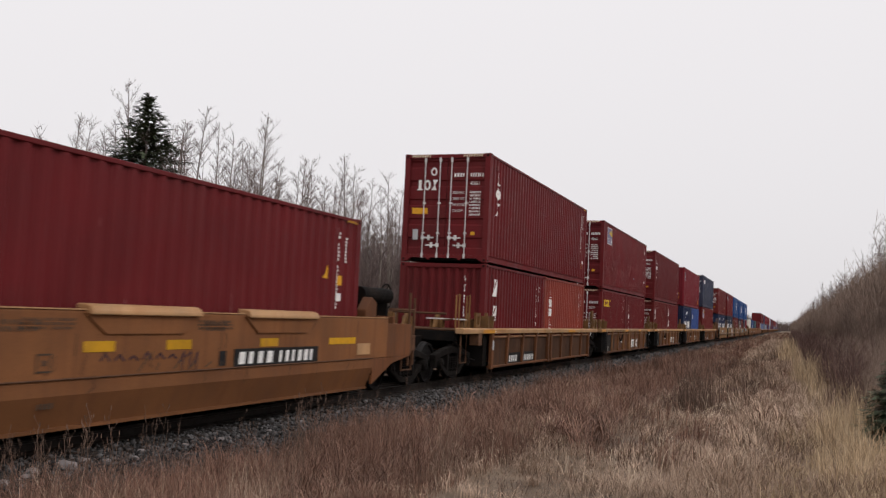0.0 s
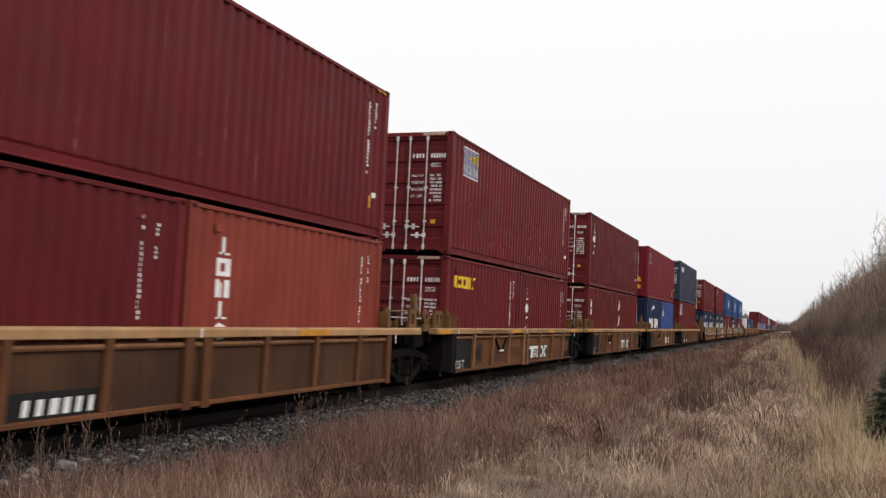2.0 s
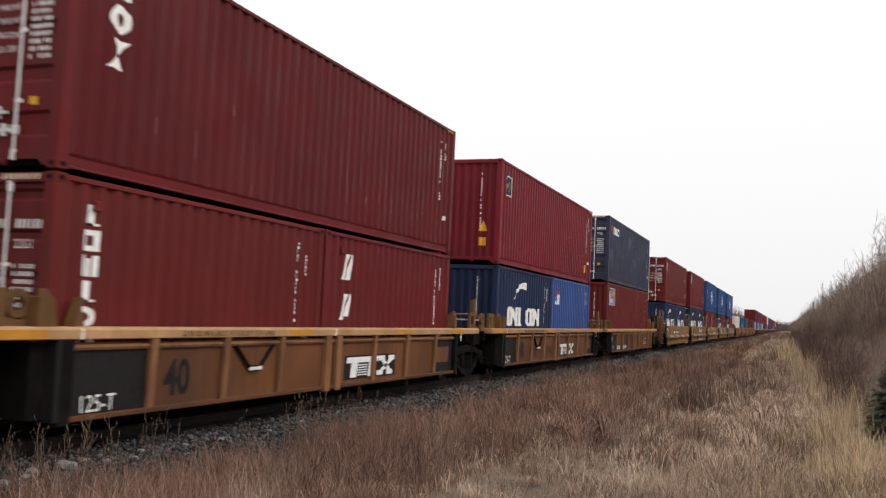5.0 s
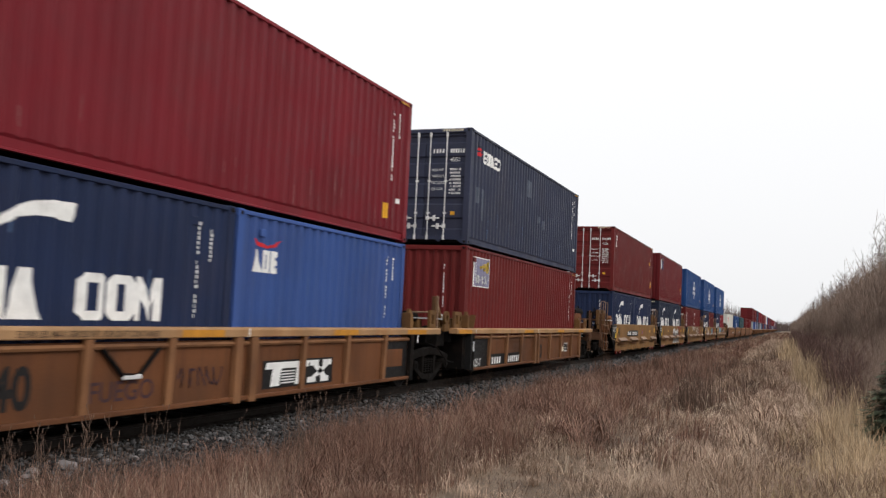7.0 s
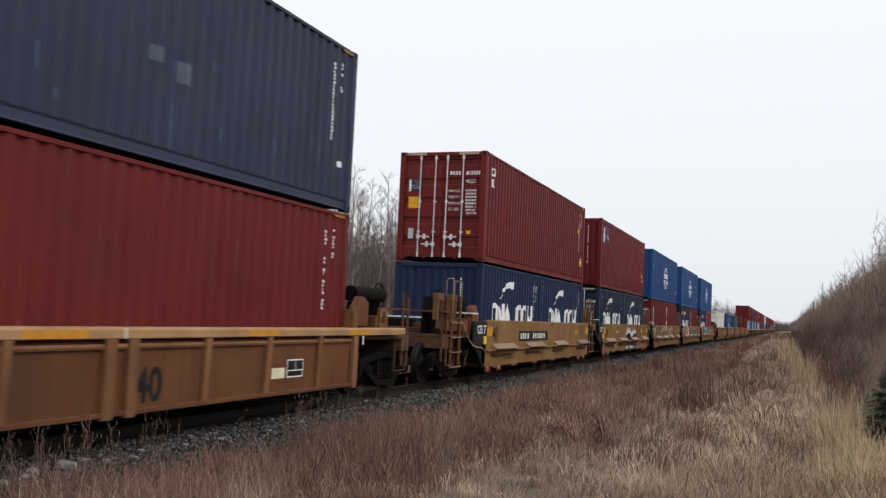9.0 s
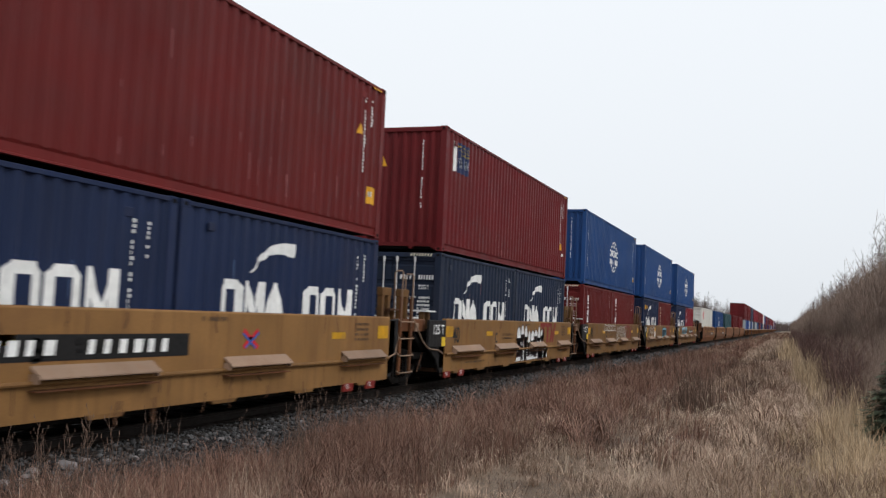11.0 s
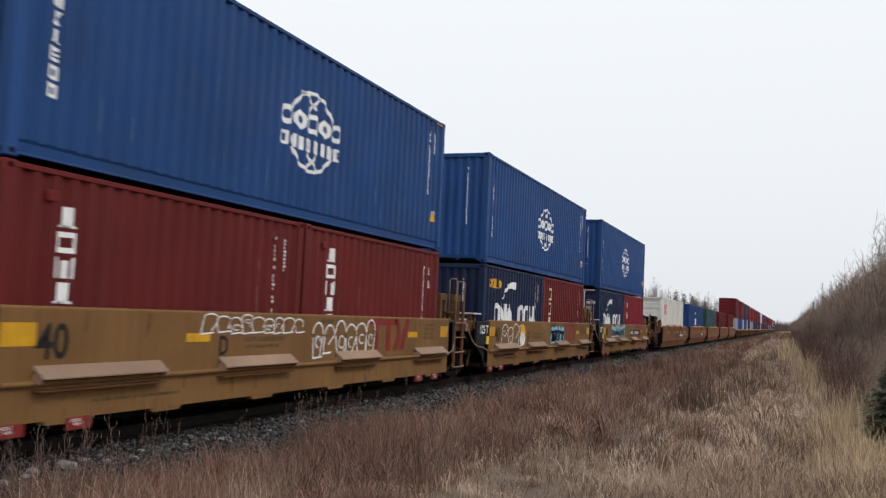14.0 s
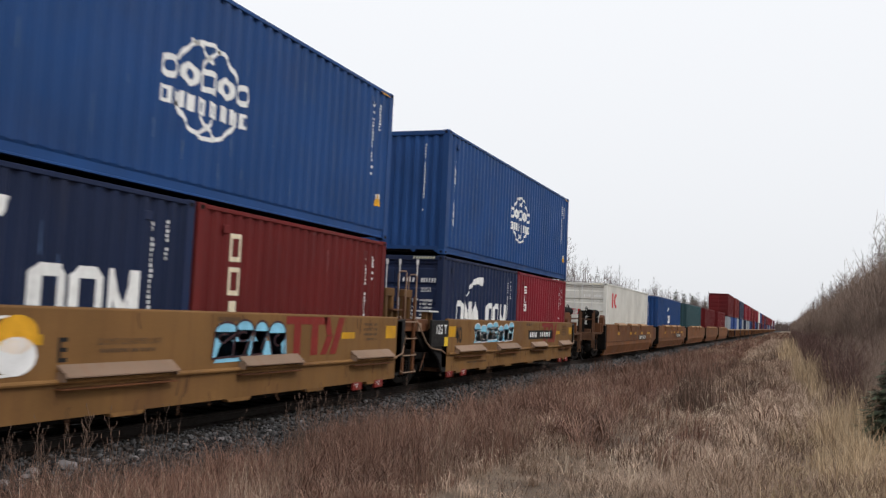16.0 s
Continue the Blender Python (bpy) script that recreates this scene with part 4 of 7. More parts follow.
    if detail > 1:
        # end platform with grab irons and braces
        part("walkway", lambda: Geo().box(-1.2, 1.22, a + 0.1, -0.22, 1.2, 1.24), CAR_GEAR if not first else RUSTY, car, bevel=0.01)
        for xx, yy in ((1.0, -0.95), (0.2, -1.0), (-0.7, -0.9)):
            part("brace", Geo().prism([(yy, 1.24), (yy + 0.14, 1.24), (yy + 0.4, 1.6), (yy + 0.3, 1.64)], xx - 0.05, xx + 0.05, "x").box(xx - 0.12, xx + 0.12, yy + 0.25, yy + 0.45, 1.24, 1.5), CAR_GEAR, car, bevel=0.012)
        pipes(car, -1.1)
        if not first:
            part("post", Geo().box(1.1, 1.2, -1.86, -1.76, 1.24, 1.98), CAR_GEAR, car, "ochre upright post", bevel=0.01)
            part("diagonal_brace", Geo().prism([(-1.78, 1.86), (-1.7, 1.9), (-1.2, 1.3), (-1.3, 1.28)], 1.12, 1.18, "x"), CAR_GEAR, car, bevel=0.008)
            part("grab_loop", Geo().tube([(1.2, -1.72, 1.26), (1.2, -1.72, 1.96), (1.2, -1.8, 1.99)], 0.014, 6), CAR_TAN, car)
            part("tank", Geo().tube([(0.2, -1.28, 1.5), (0.2, -0.72, 1.5)], 0.13, 12), DARK_STEEL, car, "small dark air tank", bevel=0.015)
            part("bent_pipe", Geo().tube([(1.15, -2.05, 1.28), (1.2, -1.98, 1.55), (1.1, -1.9, 1.62), (0.6, -1.85, 1.6)], 0.02, 6), CAR_TAN, car, smooth=True)
            for yy in (-1.3, -0.42):
                ring_lug = Geo()
                turn = [6.2832 * k / 14 for k in range(14)]
                verts = [(x, yy + r * math.cos(t), 1.5 + 1.08 * r * math.sin(t)) for x in (1.22, 1.28) for r in (0.15, 0.075) for t in turn]
                faces = []
                for k in range(14):
                    m = (k + 1) % 14
                    faces += [(k, m, 14 + m, 14 + k), (28 + k, 42 + k, 42 + m, 28 + m), (k, 28 + k, 28 + m, m), (14 + k, 14 + m, 42 + m, 42 + k)]
                ring_lug.add(verts, faces)
                ring_lug.box(1.22, 1.28, yy - 0.16, yy + 0.16, 1.2, 1.36)
                part("lifting_lug", ring_lug, CAR_GEAR, car, "ochre pierced lifting lug")
        if not first:
            part("connector", lambda: Geo().tube([(0.9, -1.65, 1.12), (0.9, -1.06, 1.12)], 0.2, 12).box(-1.15, 1.15, -1.6, -1.1, 0.85, 1.25), DARK_STEEL, car, "grimy connector drum", key="conn", bevel=0.02)
        for yy, q in ((-0.66, 0.75), (-1.5, 0.8)):
            part("step_plate", Geo().box(0.2, 1.2, yy, yy + 0.22, 1.46, 1.49), GALV if q > 0.77 else DARK_STEEL, car, "narrow walkway plate")
            for xx in (0.3, 1.1):
                part("plate_leg", Geo().box(xx - 0.03, xx + 0.03, yy + 0.08, yy + 0.14, 1.2, 1.46), CAR_GEAR, car)
        side = Side(1.36)
        if first:
            for yy in (-2.1, -1.35):
                part("grab_iron", Geo().tube([(1.2, yy, 1.22), (1.2, yy, 2.05), (1.2, yy + 0.22, 2.08), (1.2, yy + 0.22, 1.22)], 0.02, 6), CAR_YELLOW, car)
            part("ladder_step", Geo().tube([(1.35, -2.1, 1.15), (1.35, -2.1, 0.45), (1.35, -1.7, 0.45), (1.35, -1.7, 1.15)], 0.02, 6), RUSTY, car)
            part("handrail", Geo().tube([(0.9, -2.15, 1.45), (0.9, -0.6, 1.5)], 0.025, 6).tube([(-0.4, -2.2, 1.6), (1.0, -2.2, 1.6)], 0.03, 6), RUSTY, car)
            part("corner_bracket", Geo().box(1.2, 1.45, -1.05, -0.78, 0.85, 1.14), RUSTY, car, bevel=0.01)
        # painted marks
        top = Side(1.452)
        decal("chord_stripe", [p for u in ((-0.95, 4.7, 8.8, 12.0) if not first else (-0.7, 8.8)) for p in rect(u, 1.15, rnd.uniform(0.7, 1.0), 0.095)], ORANGE_STRIPE, car, top, "orange stripe on the chord")
        decal("white_tick", rect(0.3, 1.14, 0.03, 0.12) + rect(6.22, 1.14, 0.03, 0.12) + rect(12.5, 0.98, 0.05, 0.16), WHITE_MARK, car, top, "white tick mark")
        if not number:
            decal("load_words", words("52,900 LBS. MAX. GROSS WT. FOR 20 FT CONTAINER", 2.05, 1.165, 0.07, 0.92, 0.012), DARK_MARK, car, top, "dark load limit words")
        if dark_end:
            part("painted_panel", Geo().box(1.361, 1.364, 0.226, 1.508, 0.312, 1.018), BLACK_MARK, car, "black painted panel")
            part("painted_end", Geo().box(1.3, 1.44, -0.02, 0.052, 0.27, 1.136), BLACK_MARK, car, "black painted end post")
            decal("load_class", words("125-T", 0.4, 0.33, 0.19, 0.9), WHITE_MARK, car, Side(1.366), "white capacity letters")
        if number:
            part("painted_panel", Geo().box(1.361, 1.364, 1.64, 4.5, 0.32, 0.6), BLACK_MARK, car, "black number panel")
            decal("number_marking", bars_row(1.9, 0.35, 0.17, 4, rnd, 0.95, 0.3, 0) + bars_row(3.4, 0.35, 0.17, 6, rnd, 0.85, 0.3, 0), WHITE_MARK, car, Side(1.366), "white number bars")
            decal("plate", rect(0.08, 0.72, 0.12, 0.24), GREY_MARK, car, Side(1.452), "grey tag")
            if last:
                decal("size_mark", words("40", 6.55, 0.38, 0.4, 0.88, 0.03), BLACK_MARK, car, side, "black well length numerals")
                decal("plate", rect(9.62, 0.5, 0.38, 0.16), CREAM_MARK, car, side, "pale data plate")
                part("stencil_panel", Geo().box(1.361, 1.364, 10.05, 10.55, 0.5, 0.78), BLACK_MARK, car, "black stencil panel")
                decal("stencil_frame", rect(10.05, 0.5, 0.5, 0.02) + rect(10.05, 0.76, 0.5, 0.02) + rect(10.05, 0.52, 0.02, 0.24) + rect(10.53, 0.52, 0.02, 0.24) + rect(10.07, 0.6, 0.46, 0.015) + rect(10.3, 0.615, 0.015, 0.145), WHITE_MARK, car, Side(1.365), "white stencil frame")
        else:
            decal("size_mark", words("40", 1.86, 0.44, 0.42, 0.86, 0.03), BLACK_MARK, car, side, "black well length numerals")
            decal("unit_letter", words("C", 1.66, 0.78, 0.13, 0.8), BLACK_MARK, car, side, "black unit letter")
            part("painted_panel", Geo().box(1.361, 1.364, 6.78, 8.98, 0.36, 0.78), BLACK_MARK, car, "black logo panel")
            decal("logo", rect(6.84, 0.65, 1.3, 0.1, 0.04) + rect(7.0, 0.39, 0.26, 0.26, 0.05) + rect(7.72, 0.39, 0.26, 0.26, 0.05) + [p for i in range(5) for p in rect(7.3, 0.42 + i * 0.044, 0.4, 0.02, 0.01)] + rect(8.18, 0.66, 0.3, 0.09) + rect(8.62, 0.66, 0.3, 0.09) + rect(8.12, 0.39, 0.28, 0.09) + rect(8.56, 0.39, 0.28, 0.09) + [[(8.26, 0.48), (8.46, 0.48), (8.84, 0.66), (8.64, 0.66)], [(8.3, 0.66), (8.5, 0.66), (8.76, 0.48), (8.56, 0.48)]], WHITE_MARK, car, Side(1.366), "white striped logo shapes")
            part("brake_lever", Geo().tube([(1.39, 3.35, 1.03), (1.4, 3.7, 0.72), (1.4, 4.0, 0.7), (1.39, 4.35, 1.02)], 0.03, 6), DARK_STEEL, car)
            part("latch", Geo().box(1.39, 1.43, 3.7, 4.02, 0.66, 0.72), GALV, car, bevel=0.01)
            part("painted_panel", Geo().box(1.361, 1.364, 11.062, 12.18, 0.312, 1.018), BLACK_MARK, car, "black painted panel")
            part("bare_square", Geo().box(1.3642, 1.367, 11.15, 11.95, 0.52, 0.86), CAR_BROWN, car, "brown square left unpainted")
        if detail > 2:
            # scrawled lines of dark spray paint
            def scrawl(u, v, w, h, n):
                pts = []
                for i in range(n):
                    pts += stroke([(u + w * (i + 0.15 + 0.25 * math.sin(k * 1.1 + i)) / n + k * 0.03, v + h * (0.5 + 0.5 * math.sin(k * 1.3 + i * 2.1))) for k in range(6)], 0.03)
                return pts
            decal("spray_tag", words("FUEGO", 3.2, 0.42, 0.23, 1.05, 0.01), SPRAY_DARK, car, side, "dark sprayed letters")
            decal("spray_scrawl", scrawl(4.75, 0.5, 1.0, 0.25, 5), SPRAY_DARK, car, side, "dark sprayed scrawl")
    MOVERS.append((car, TX, yn, 0))
    return car


def smooth_car(yn, first=False, last=False, style="new", detail=2, letter="C", seed=0):
    """A well unit with tall smooth ochre sides; style new has a ledge with tilted plates, style old is kinked and bent in below."""
    rnd = random.Random(seed)
    new_style = style == "new"
    mat = CAR_YELLOW if new_style else CAR_OLD
    lab = "ochre smooth-sided well car unit with a ledge of tilted plates" if new_style else "dirty ochre well car unit with sides bent inwards below"
    car = tagged(new("well_car"), lab, "railway car", "smooth well car units" if new_style else "old well car units")
    car.location = (TX, yn, 0)
    y0, y1 = (-0.12, 12.4) if new_style else (-0.9, 12.5)
    for s in (1, -1):
        if new_style:
            part("upper_side", lambda: Geo().prism([(s * 1.4, 0.7), (s * 1.45, 0.7), (s * 1.45, 1.47), (s * 1.43, 1.49), (s * 1.36, 1.49), (s * 1.36, 1.45), (s * 1.4, 1.43)], y0, y1, "y"), mat, car, key=s, bevel=0.006)
            part("lower_side", lambda: Geo().prism([(s * 1.34, 0.3), (s * 1.435, 0.3), (s * 1.435, 0.7), (s * 1.34, 0.7)], y0, y1, "y"), mat, car, key=s)
            part("ledge", lambda: Geo().tube([(s * 1.47, y0 + 0.05, 0.7), (s * 1.47, y1 - 0.05, 0.7)], 0.03, 8), mat, car, key=s)
            for i, (u, w) in enumerate(((0.35, 2.0), (3.57, 1.9), (6.95, 1.62), (10.42, 1.62))):
                part("tilted_plate", lambda: Geo().prism([(s * 1.452, 0.88), (s * 1.6, 0.76), (s * 1.6, 0.745), (s * 1.452, 0.84)], u, u + w, "y").box(*sorted((s * 1.45, s * 1.57)), u, u + 0.02, 0.7, 0.8).box(*sorted((s * 1.45, s * 1.57)), u + w - 0.02, u + w, 0.7, 0.8), CAR_TAN, car, "pale tilted plate", key=(s, i))
            for i, u in enumerate((0.6, 2.3, 4.5, 6.8, 9.0, 11.2)):
                part("lower_foot", lambda: Geo().prism([(u, 0.25), (u + 0.5, 0.25), (u + 0.58, 0.32), (u - 0.08, 0.32)], *sorted((s * 1.33, s * 1.43)), "x"), mat, car, key=(s, i))
        else:
            part("upper_side", lambda: Geo().prism([(s * 1.37, 0.72), (s * 1.44, 0.72), (s * 1.45, 1.44), (s * 1.43, 1.46), (s * 1.37, 1.46)], y0, y1 + 0.6, "y"), mat, car, key=s, bevel=0.006)
            part("end_gusset", lambda: Geo().prism([(y1 + 0.002, 0.24), (y1 + 0.002, 0.716), (y1 + 1.75, 0.716), (y1 + 0.9, 0.6)], *sorted((s * 1.38, s * 1.435)), "x").box(*sorted((s * 1.38, s * 1.44)), y1 + 0.602, y1 + 1.75, 0.72, 1.36), CAR_BROWN, car, key=s, bevel=0.006)
            part("lower_side", lambda: Geo().prism([(s * 1.26, 0.22), (s * 1.31, 0.2), (s * 1.445, 0.55), (s * 1.44, 0.718), (s * 1.37, 0.718), (s * 1.37, 0.57)], y0, y1, "y"), mat, car, key=s)
            part("bottom_flange", lambda: Geo().box(*sorted((s * 1.2, s * 1.33)), y0, y1, 0.16, 0.2), mat, car, key=s)
            for i, (u, w) in enumerate(((1.6, 2.0), (5.09, 2.0), (8.22, 2.0))):
                part("arched_cover", lambda: Geo().prism([(s * 1.3, 1.476), (s * 1.53, 1.41), (s * 1.535, 1.45), (s * 1.5, 1.51), (s * 1.42, 1.535), (s * 1.3, 1.535)], u, u + w, "y"), CHORD, car, "tan arched cover", key=(s, i), bevel=0.012)
                part("gusset", lambda: Geo().prism([(u - 0.05, 1.43), (u + w + 0.05, 1.43), (u + w - 0.3, 1.2), (u + 0.3, 1.2)], *sorted((s * 1.448, s * 1.475)), "x"), mat, car, key=(s, i))
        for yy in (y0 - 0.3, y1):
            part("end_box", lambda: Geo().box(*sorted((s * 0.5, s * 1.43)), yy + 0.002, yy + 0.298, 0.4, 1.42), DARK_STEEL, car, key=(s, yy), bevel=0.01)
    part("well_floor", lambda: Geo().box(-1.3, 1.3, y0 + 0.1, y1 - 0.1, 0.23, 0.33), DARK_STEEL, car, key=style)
    part("end_bulkhead", lambda: Geo().box(-1.3, 1.3, -0.3, -0.1, 0.3, 1.35), RUSTY, car, key="s", bevel=0.01)
    part("end_bulkhead", lambda: Geo().box(-1.3, 1.3, 12.35, 12.55, 0.3, 1.35), RUSTY, car, key="s2", bevel=0.01)
    gap = (2.3 if first else 1.55)
    part("draft_beam", lambda: Geo().box(-0.35, 0.35, -gap - 0.3, -0.2, 0.72, 1.1).box(-1.0, 1.0, -gap + 0.1, -gap + 0.3, 1.0, 1.25), RUSTY, car, key=("s", first), bevel=0.015)
    part("draft_beam", lambda: Geo().box(-0.35, 0.35, 12.4, 14.3 + (1.2 if last else 0), 0.72, 1.1), RUSTY, car, key=("s2", last), bevel=0.015)
    build_truck(car, -1.85)
    if last:
        build_truck(car, 14.4)
    if detail > 1:
        side = Side(1.45)
        if new_style:
            # end panel with capacity letters, ladder and hoses
            part("end_panel", Geo().box(1.4, 1.46, -1.14, -0.124, 0.87, 1.45).prism([(-0.124, 0.3), (-0.124, 0.868), (-1.1, 0.868), (-0.6, 0.6), (-0.34, 0.3)], 1.38, 1.43, "x"), BLACK_MARK, car, "black end panel", bevel=0.01)
            decal("load_class", words("125 T", -0.93, 1.15, 0.2, 1.0, 0.012), WHITE_MARK, car, Side(1.46), "white capacity letters")
            part("yellow_tag", Geo().box(1.461, 1.464, -0.37, -0.15, 0.88, 1.08), YELLOW_MARK, car)
            part("end_panel", Geo().prism([(12.4, 0.35), (12.4, 1.42), (12.85, 1.46), (12.85, 0.9), (12.6, 0.35)], 1.38, 1.43, "x"), BLACK_MARK, car, "black end panel", bevel=0.01)
            for yy, zt in ((-2.42, 2.42), (-1.88, 2.38)):
                part("ladder_rail", Geo().box(1.315, 1.365, yy - 0.045, yy + 0.045, 0.34, 1.92), CAR_BROWN, car, "rust-worn brown ladder rail", bevel=0.008)
                part("grab_loop", Geo().tube([(1.36, yy - 0.03, 1.3), (1.37, yy - 0.03, zt - 0.04), (1.34, yy, zt), (1.2, yy + 0.03, zt), (1.17, yy + 0.03, zt - 0.05), (1.17, yy + 0.03, 1.62)], 0.017, 6), CAR_TAN, car, "tan bent grab bar", smooth=True)
                for i in range(5):
                    part("bolt", lambda: Geo().tube([(1.365, 0, 0), (1.385, 0, 0)], 0.018, 6), RUSTY, car, key="bolt", place=pose(0, yy, 0.42 + i * 0.34))
            for i in range(4):
                part("rung", lambda: Geo().tube([(1.33, -2.5, 0.05), (1.39, -2.48, 0.0), (1.39, -1.82, 0.0), (1.33, -1.8, 0.05)], 0.014, 6), CAR_TAN, car, key="rung", place=pose(0, 0, 0.38 + i * 0.34))
            # two portal brackets beside the ladder, each a pair of posts under a crosspiece
            for yy in (-2.95, -2.05):
                part("portal_bracket", Geo().box(1.12, 1.24, yy - 0.16, yy - 0.06, 1.45, 2.02).box(1.12, 1.24, yy + 0.12, yy + 0.22, 1.45, 2.02).box(1.115, 1.245, yy - 0.18, yy + 0.24, 1.9, 2.06), CAR_GEAR, car, "ochre steel portal bracket", bevel=0.012)
            for yy in (-2.9, -1.0):
                part("side_grate", Geo().box(0.3, 1.32, yy, yy + 0.55, 1.62, 1.655), GALV if yy > -2 else RUSTY, car, "narrow grated walkway")
                for k in (0.12, 0.42):
                    part("grate_leg", Geo().box(1.1, 1.22, yy + k - 0.03, yy + k + 0.05, 1.25, 1.62), CAR_GEAR, car, bevel=0.01)
            part("side_sill", Geo().box(1.2, 1.3, -2.6, -0.97, 1.2, 1.46), CAR_BROWN, car, "rusty brown sill plate", bevel=0.015)
            part("hose_clip", Geo().box(1.302, 1.34, -1.6, -1.45, 1.2, 1.38), CAR_TAN, car, bevel=0.008)
            part("under_frame", Geo().box(0.3, 1.25, -1.5, -0.7, 0.62, 0.74).prism([(-0.9, 0.74), (-1.5, 1.2), (-1.4, 1.25), (-0.75, 0.8)], 0.9, 1.2, "x"), DARK_STEEL, car, bevel=0.01)
            part("walkway", Geo().box(-1.25, 1.1, -1.3, -0.6, 1.465, 1.5), GALV, car, "grey grated walkway")
            part("brake_rod", Geo().tube([(1.25, -0.95, 0.75), (1.3, -1.35, 0.35)], 0.012, 6), RUSTY, car)
            part("air_hose", Geo().tube([(1.3, -1.95, 1.52), (1.38, -1.8, 1.42), (1.42, -1.62, 1.2), (1.44, -1.4, 0.98), (1.47, -1.2, 0.86), (1.48, -0.95, 0.82), (1.48, -0.6, 0.8), (1.47, -0.3, 0.72)], 0.017, 7), CAR_TAN, car, smooth=True)
            part("air_hose", Geo().tube([(1.47, 12.3, 0.7), (1.46, 12.7, 0.78), (1.42, 12.9, 1.1), (1.3, 12.95, 1.45), (1.2, 13.1, 1.5)], 0.017, 7), CAR_TAN, car, smooth=True)
            reflective(car, (-0.1, 11.86), 1.08, 0.24, 0.46, 1.45)
            reflective(car, (2.84, 10.04), 1.09, 0.11, 0.5, 1.45)
            decal("size_mark", words("40", 0.36, 0.95, 0.36, 0.88, 0.02), BLACK_MARK, car, side, "black well length numerals")
            decal("unit_letter", words(letter, 3.55, 0.91, 0.25, 0.85, 0.02), BLACK_MARK, car, side, "black unit letter")
            decal("load_words", words("LD LMT 122,600 PER UNIT", 4.15, 1.08, 0.07, 0.95), DARK_MARK, car, side, "dark load limit words")
            decal("small_marking", bars_row(4.2, 0.99, 0.045, 28, rnd, 0.6, 0.25) + [p for i in range(4) for p in bars_row(10.9, 1.32 - i * 0.09, 0.045, 16, rnd)], DARK_MARK, car, side, "small dark marking bars")
            decal("small_marking", bars_row(6.4, 1.36, 0.06, 12, rnd), DARK_MARK, car, side, "small dark marking bars")
            if letter != "B":
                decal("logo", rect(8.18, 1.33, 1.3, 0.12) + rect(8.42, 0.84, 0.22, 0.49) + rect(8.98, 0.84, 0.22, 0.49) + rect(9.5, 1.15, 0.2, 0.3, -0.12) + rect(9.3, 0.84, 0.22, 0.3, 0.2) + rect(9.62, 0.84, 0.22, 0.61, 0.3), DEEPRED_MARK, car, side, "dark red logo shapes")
            grime = []
            for i in range(40):
                u0, v0 = rnd.uniform(0.1, 12.2), rnd.choice((1.44, 0.69, 0.69, 0.42))
                grime += stroke([(u0, v0), (u0 + rnd.uniform(-0.03, 0.03), v0 - rnd.uniform(0.05, 0.14)), (u0 + rnd.uniform(-0.05, 0.05), v0 - rnd.uniform(0.15, 0.3))], rnd.uniform(0.008, 0.03))
            decal("scuff_marking", [p for p in grime if min(q[1] for q in p) > 0.72], RUSTY, car, Side(1.4495), "thin runs of rust", 0.003)
            decal("scuff_marking", [p for p in grime if max(q[1] for q in p) < 0.71], RUSTY, car, Side(1.4345), "thin runs of rust", 0.003)
            decal("load_words", bars_row(1.25, 0.45, 0.035, 44, rnd, 0.8, 0.25), DARK_MARK, car, Side(1.435), "small dark marking bars")
            for u, w in ((0.35, 2.0), (3.57, 1.9), (6.95, 1.62), (10.42, 1.62)):
                part("plate_lip", Geo().box(1.44, 1.56, u, u + w, 0.615, 0.63), CAR_BROWN, car, "brown lip below the plate")
            for u in (-0.05, 0.9, 10.6, 11.5):
                part("jacking_tag", Geo().box(1.4, 1.445, u, u + 0.36, 0.17, 0.31), DEEPRED_MARK, car, "red tag under the sill", bevel=0.008)
                decal("jack_words", words("JACKING", u + 0.03, 0.26, 0.035, 0.75) + words("POINT", u + 0.09, 0.215, 0.035, 0.75), WHITE_MARK, car, Side(1.445), "small white words")
        else:
            reflective(car, (1.7, 5.07, 6.49, 8.62), 1.0, 0.12, 0.5, 1.447)
            reflective(car, (10.74,), 1.0, 0.11, 0.98, 1.447)
            part("number_panel", Geo().box(1.447, 1.451, 7.97, 10.37, 0.72, 0.98), BLACK_MARK, car, "black number panel")
            decal("number_marking", bars_row(8.08, 0.765, 0.17, 4, rnd, 1.15, 0.25, 0) + bars_row(9.15, 0.765, 0.17, 6, rnd, 0.85, 0.3, 0), WHITE_MARK, car, Side(1.451), "white number bars")
            decal("unit_letter", rect(7.62, 0.76, 0.16, 0.2), BLACK_MARK, car, Side(1.447), "black marking block")
            decal("small_marking", [p for u in (3.9, 7.2) for i in range(2) for p in bars_row(u, 1.3 - i * 0.07, 0.05, 14, rnd)], DARK_MARK, car, Side(1.4485), "small dark marking bars")
            decal("plate", rect(11.8, 0.8, 0.54, 0.2), CHORD, car, Side(1.446), "pale data plate")
            # stencilled boxes, data squares, rust runs and scribbles
            decal("small_marking", [p for u in (4.13, 7.1) for i in range(3) for p in bars_row(u, 1.34 - i * 0.045, 0.03, 24, rnd, 0.9, 0.25)], DARK_MARK, car, Side(1.4485), "small dark marking bars")
            decal("stencil_square", rect(4.42, 0.8, 0.21, 0.02) + rect(4.42, 0.98, 0.21, 0.02) + rect(4.42, 0.82, 0.02, 0.16) + rect(4.61, 0.82, 0.02, 0.16) + rect(4.5, 0.87, 0.06, 0.06), DARK_MARK, car, Side(1.447), "dark stencilled square")
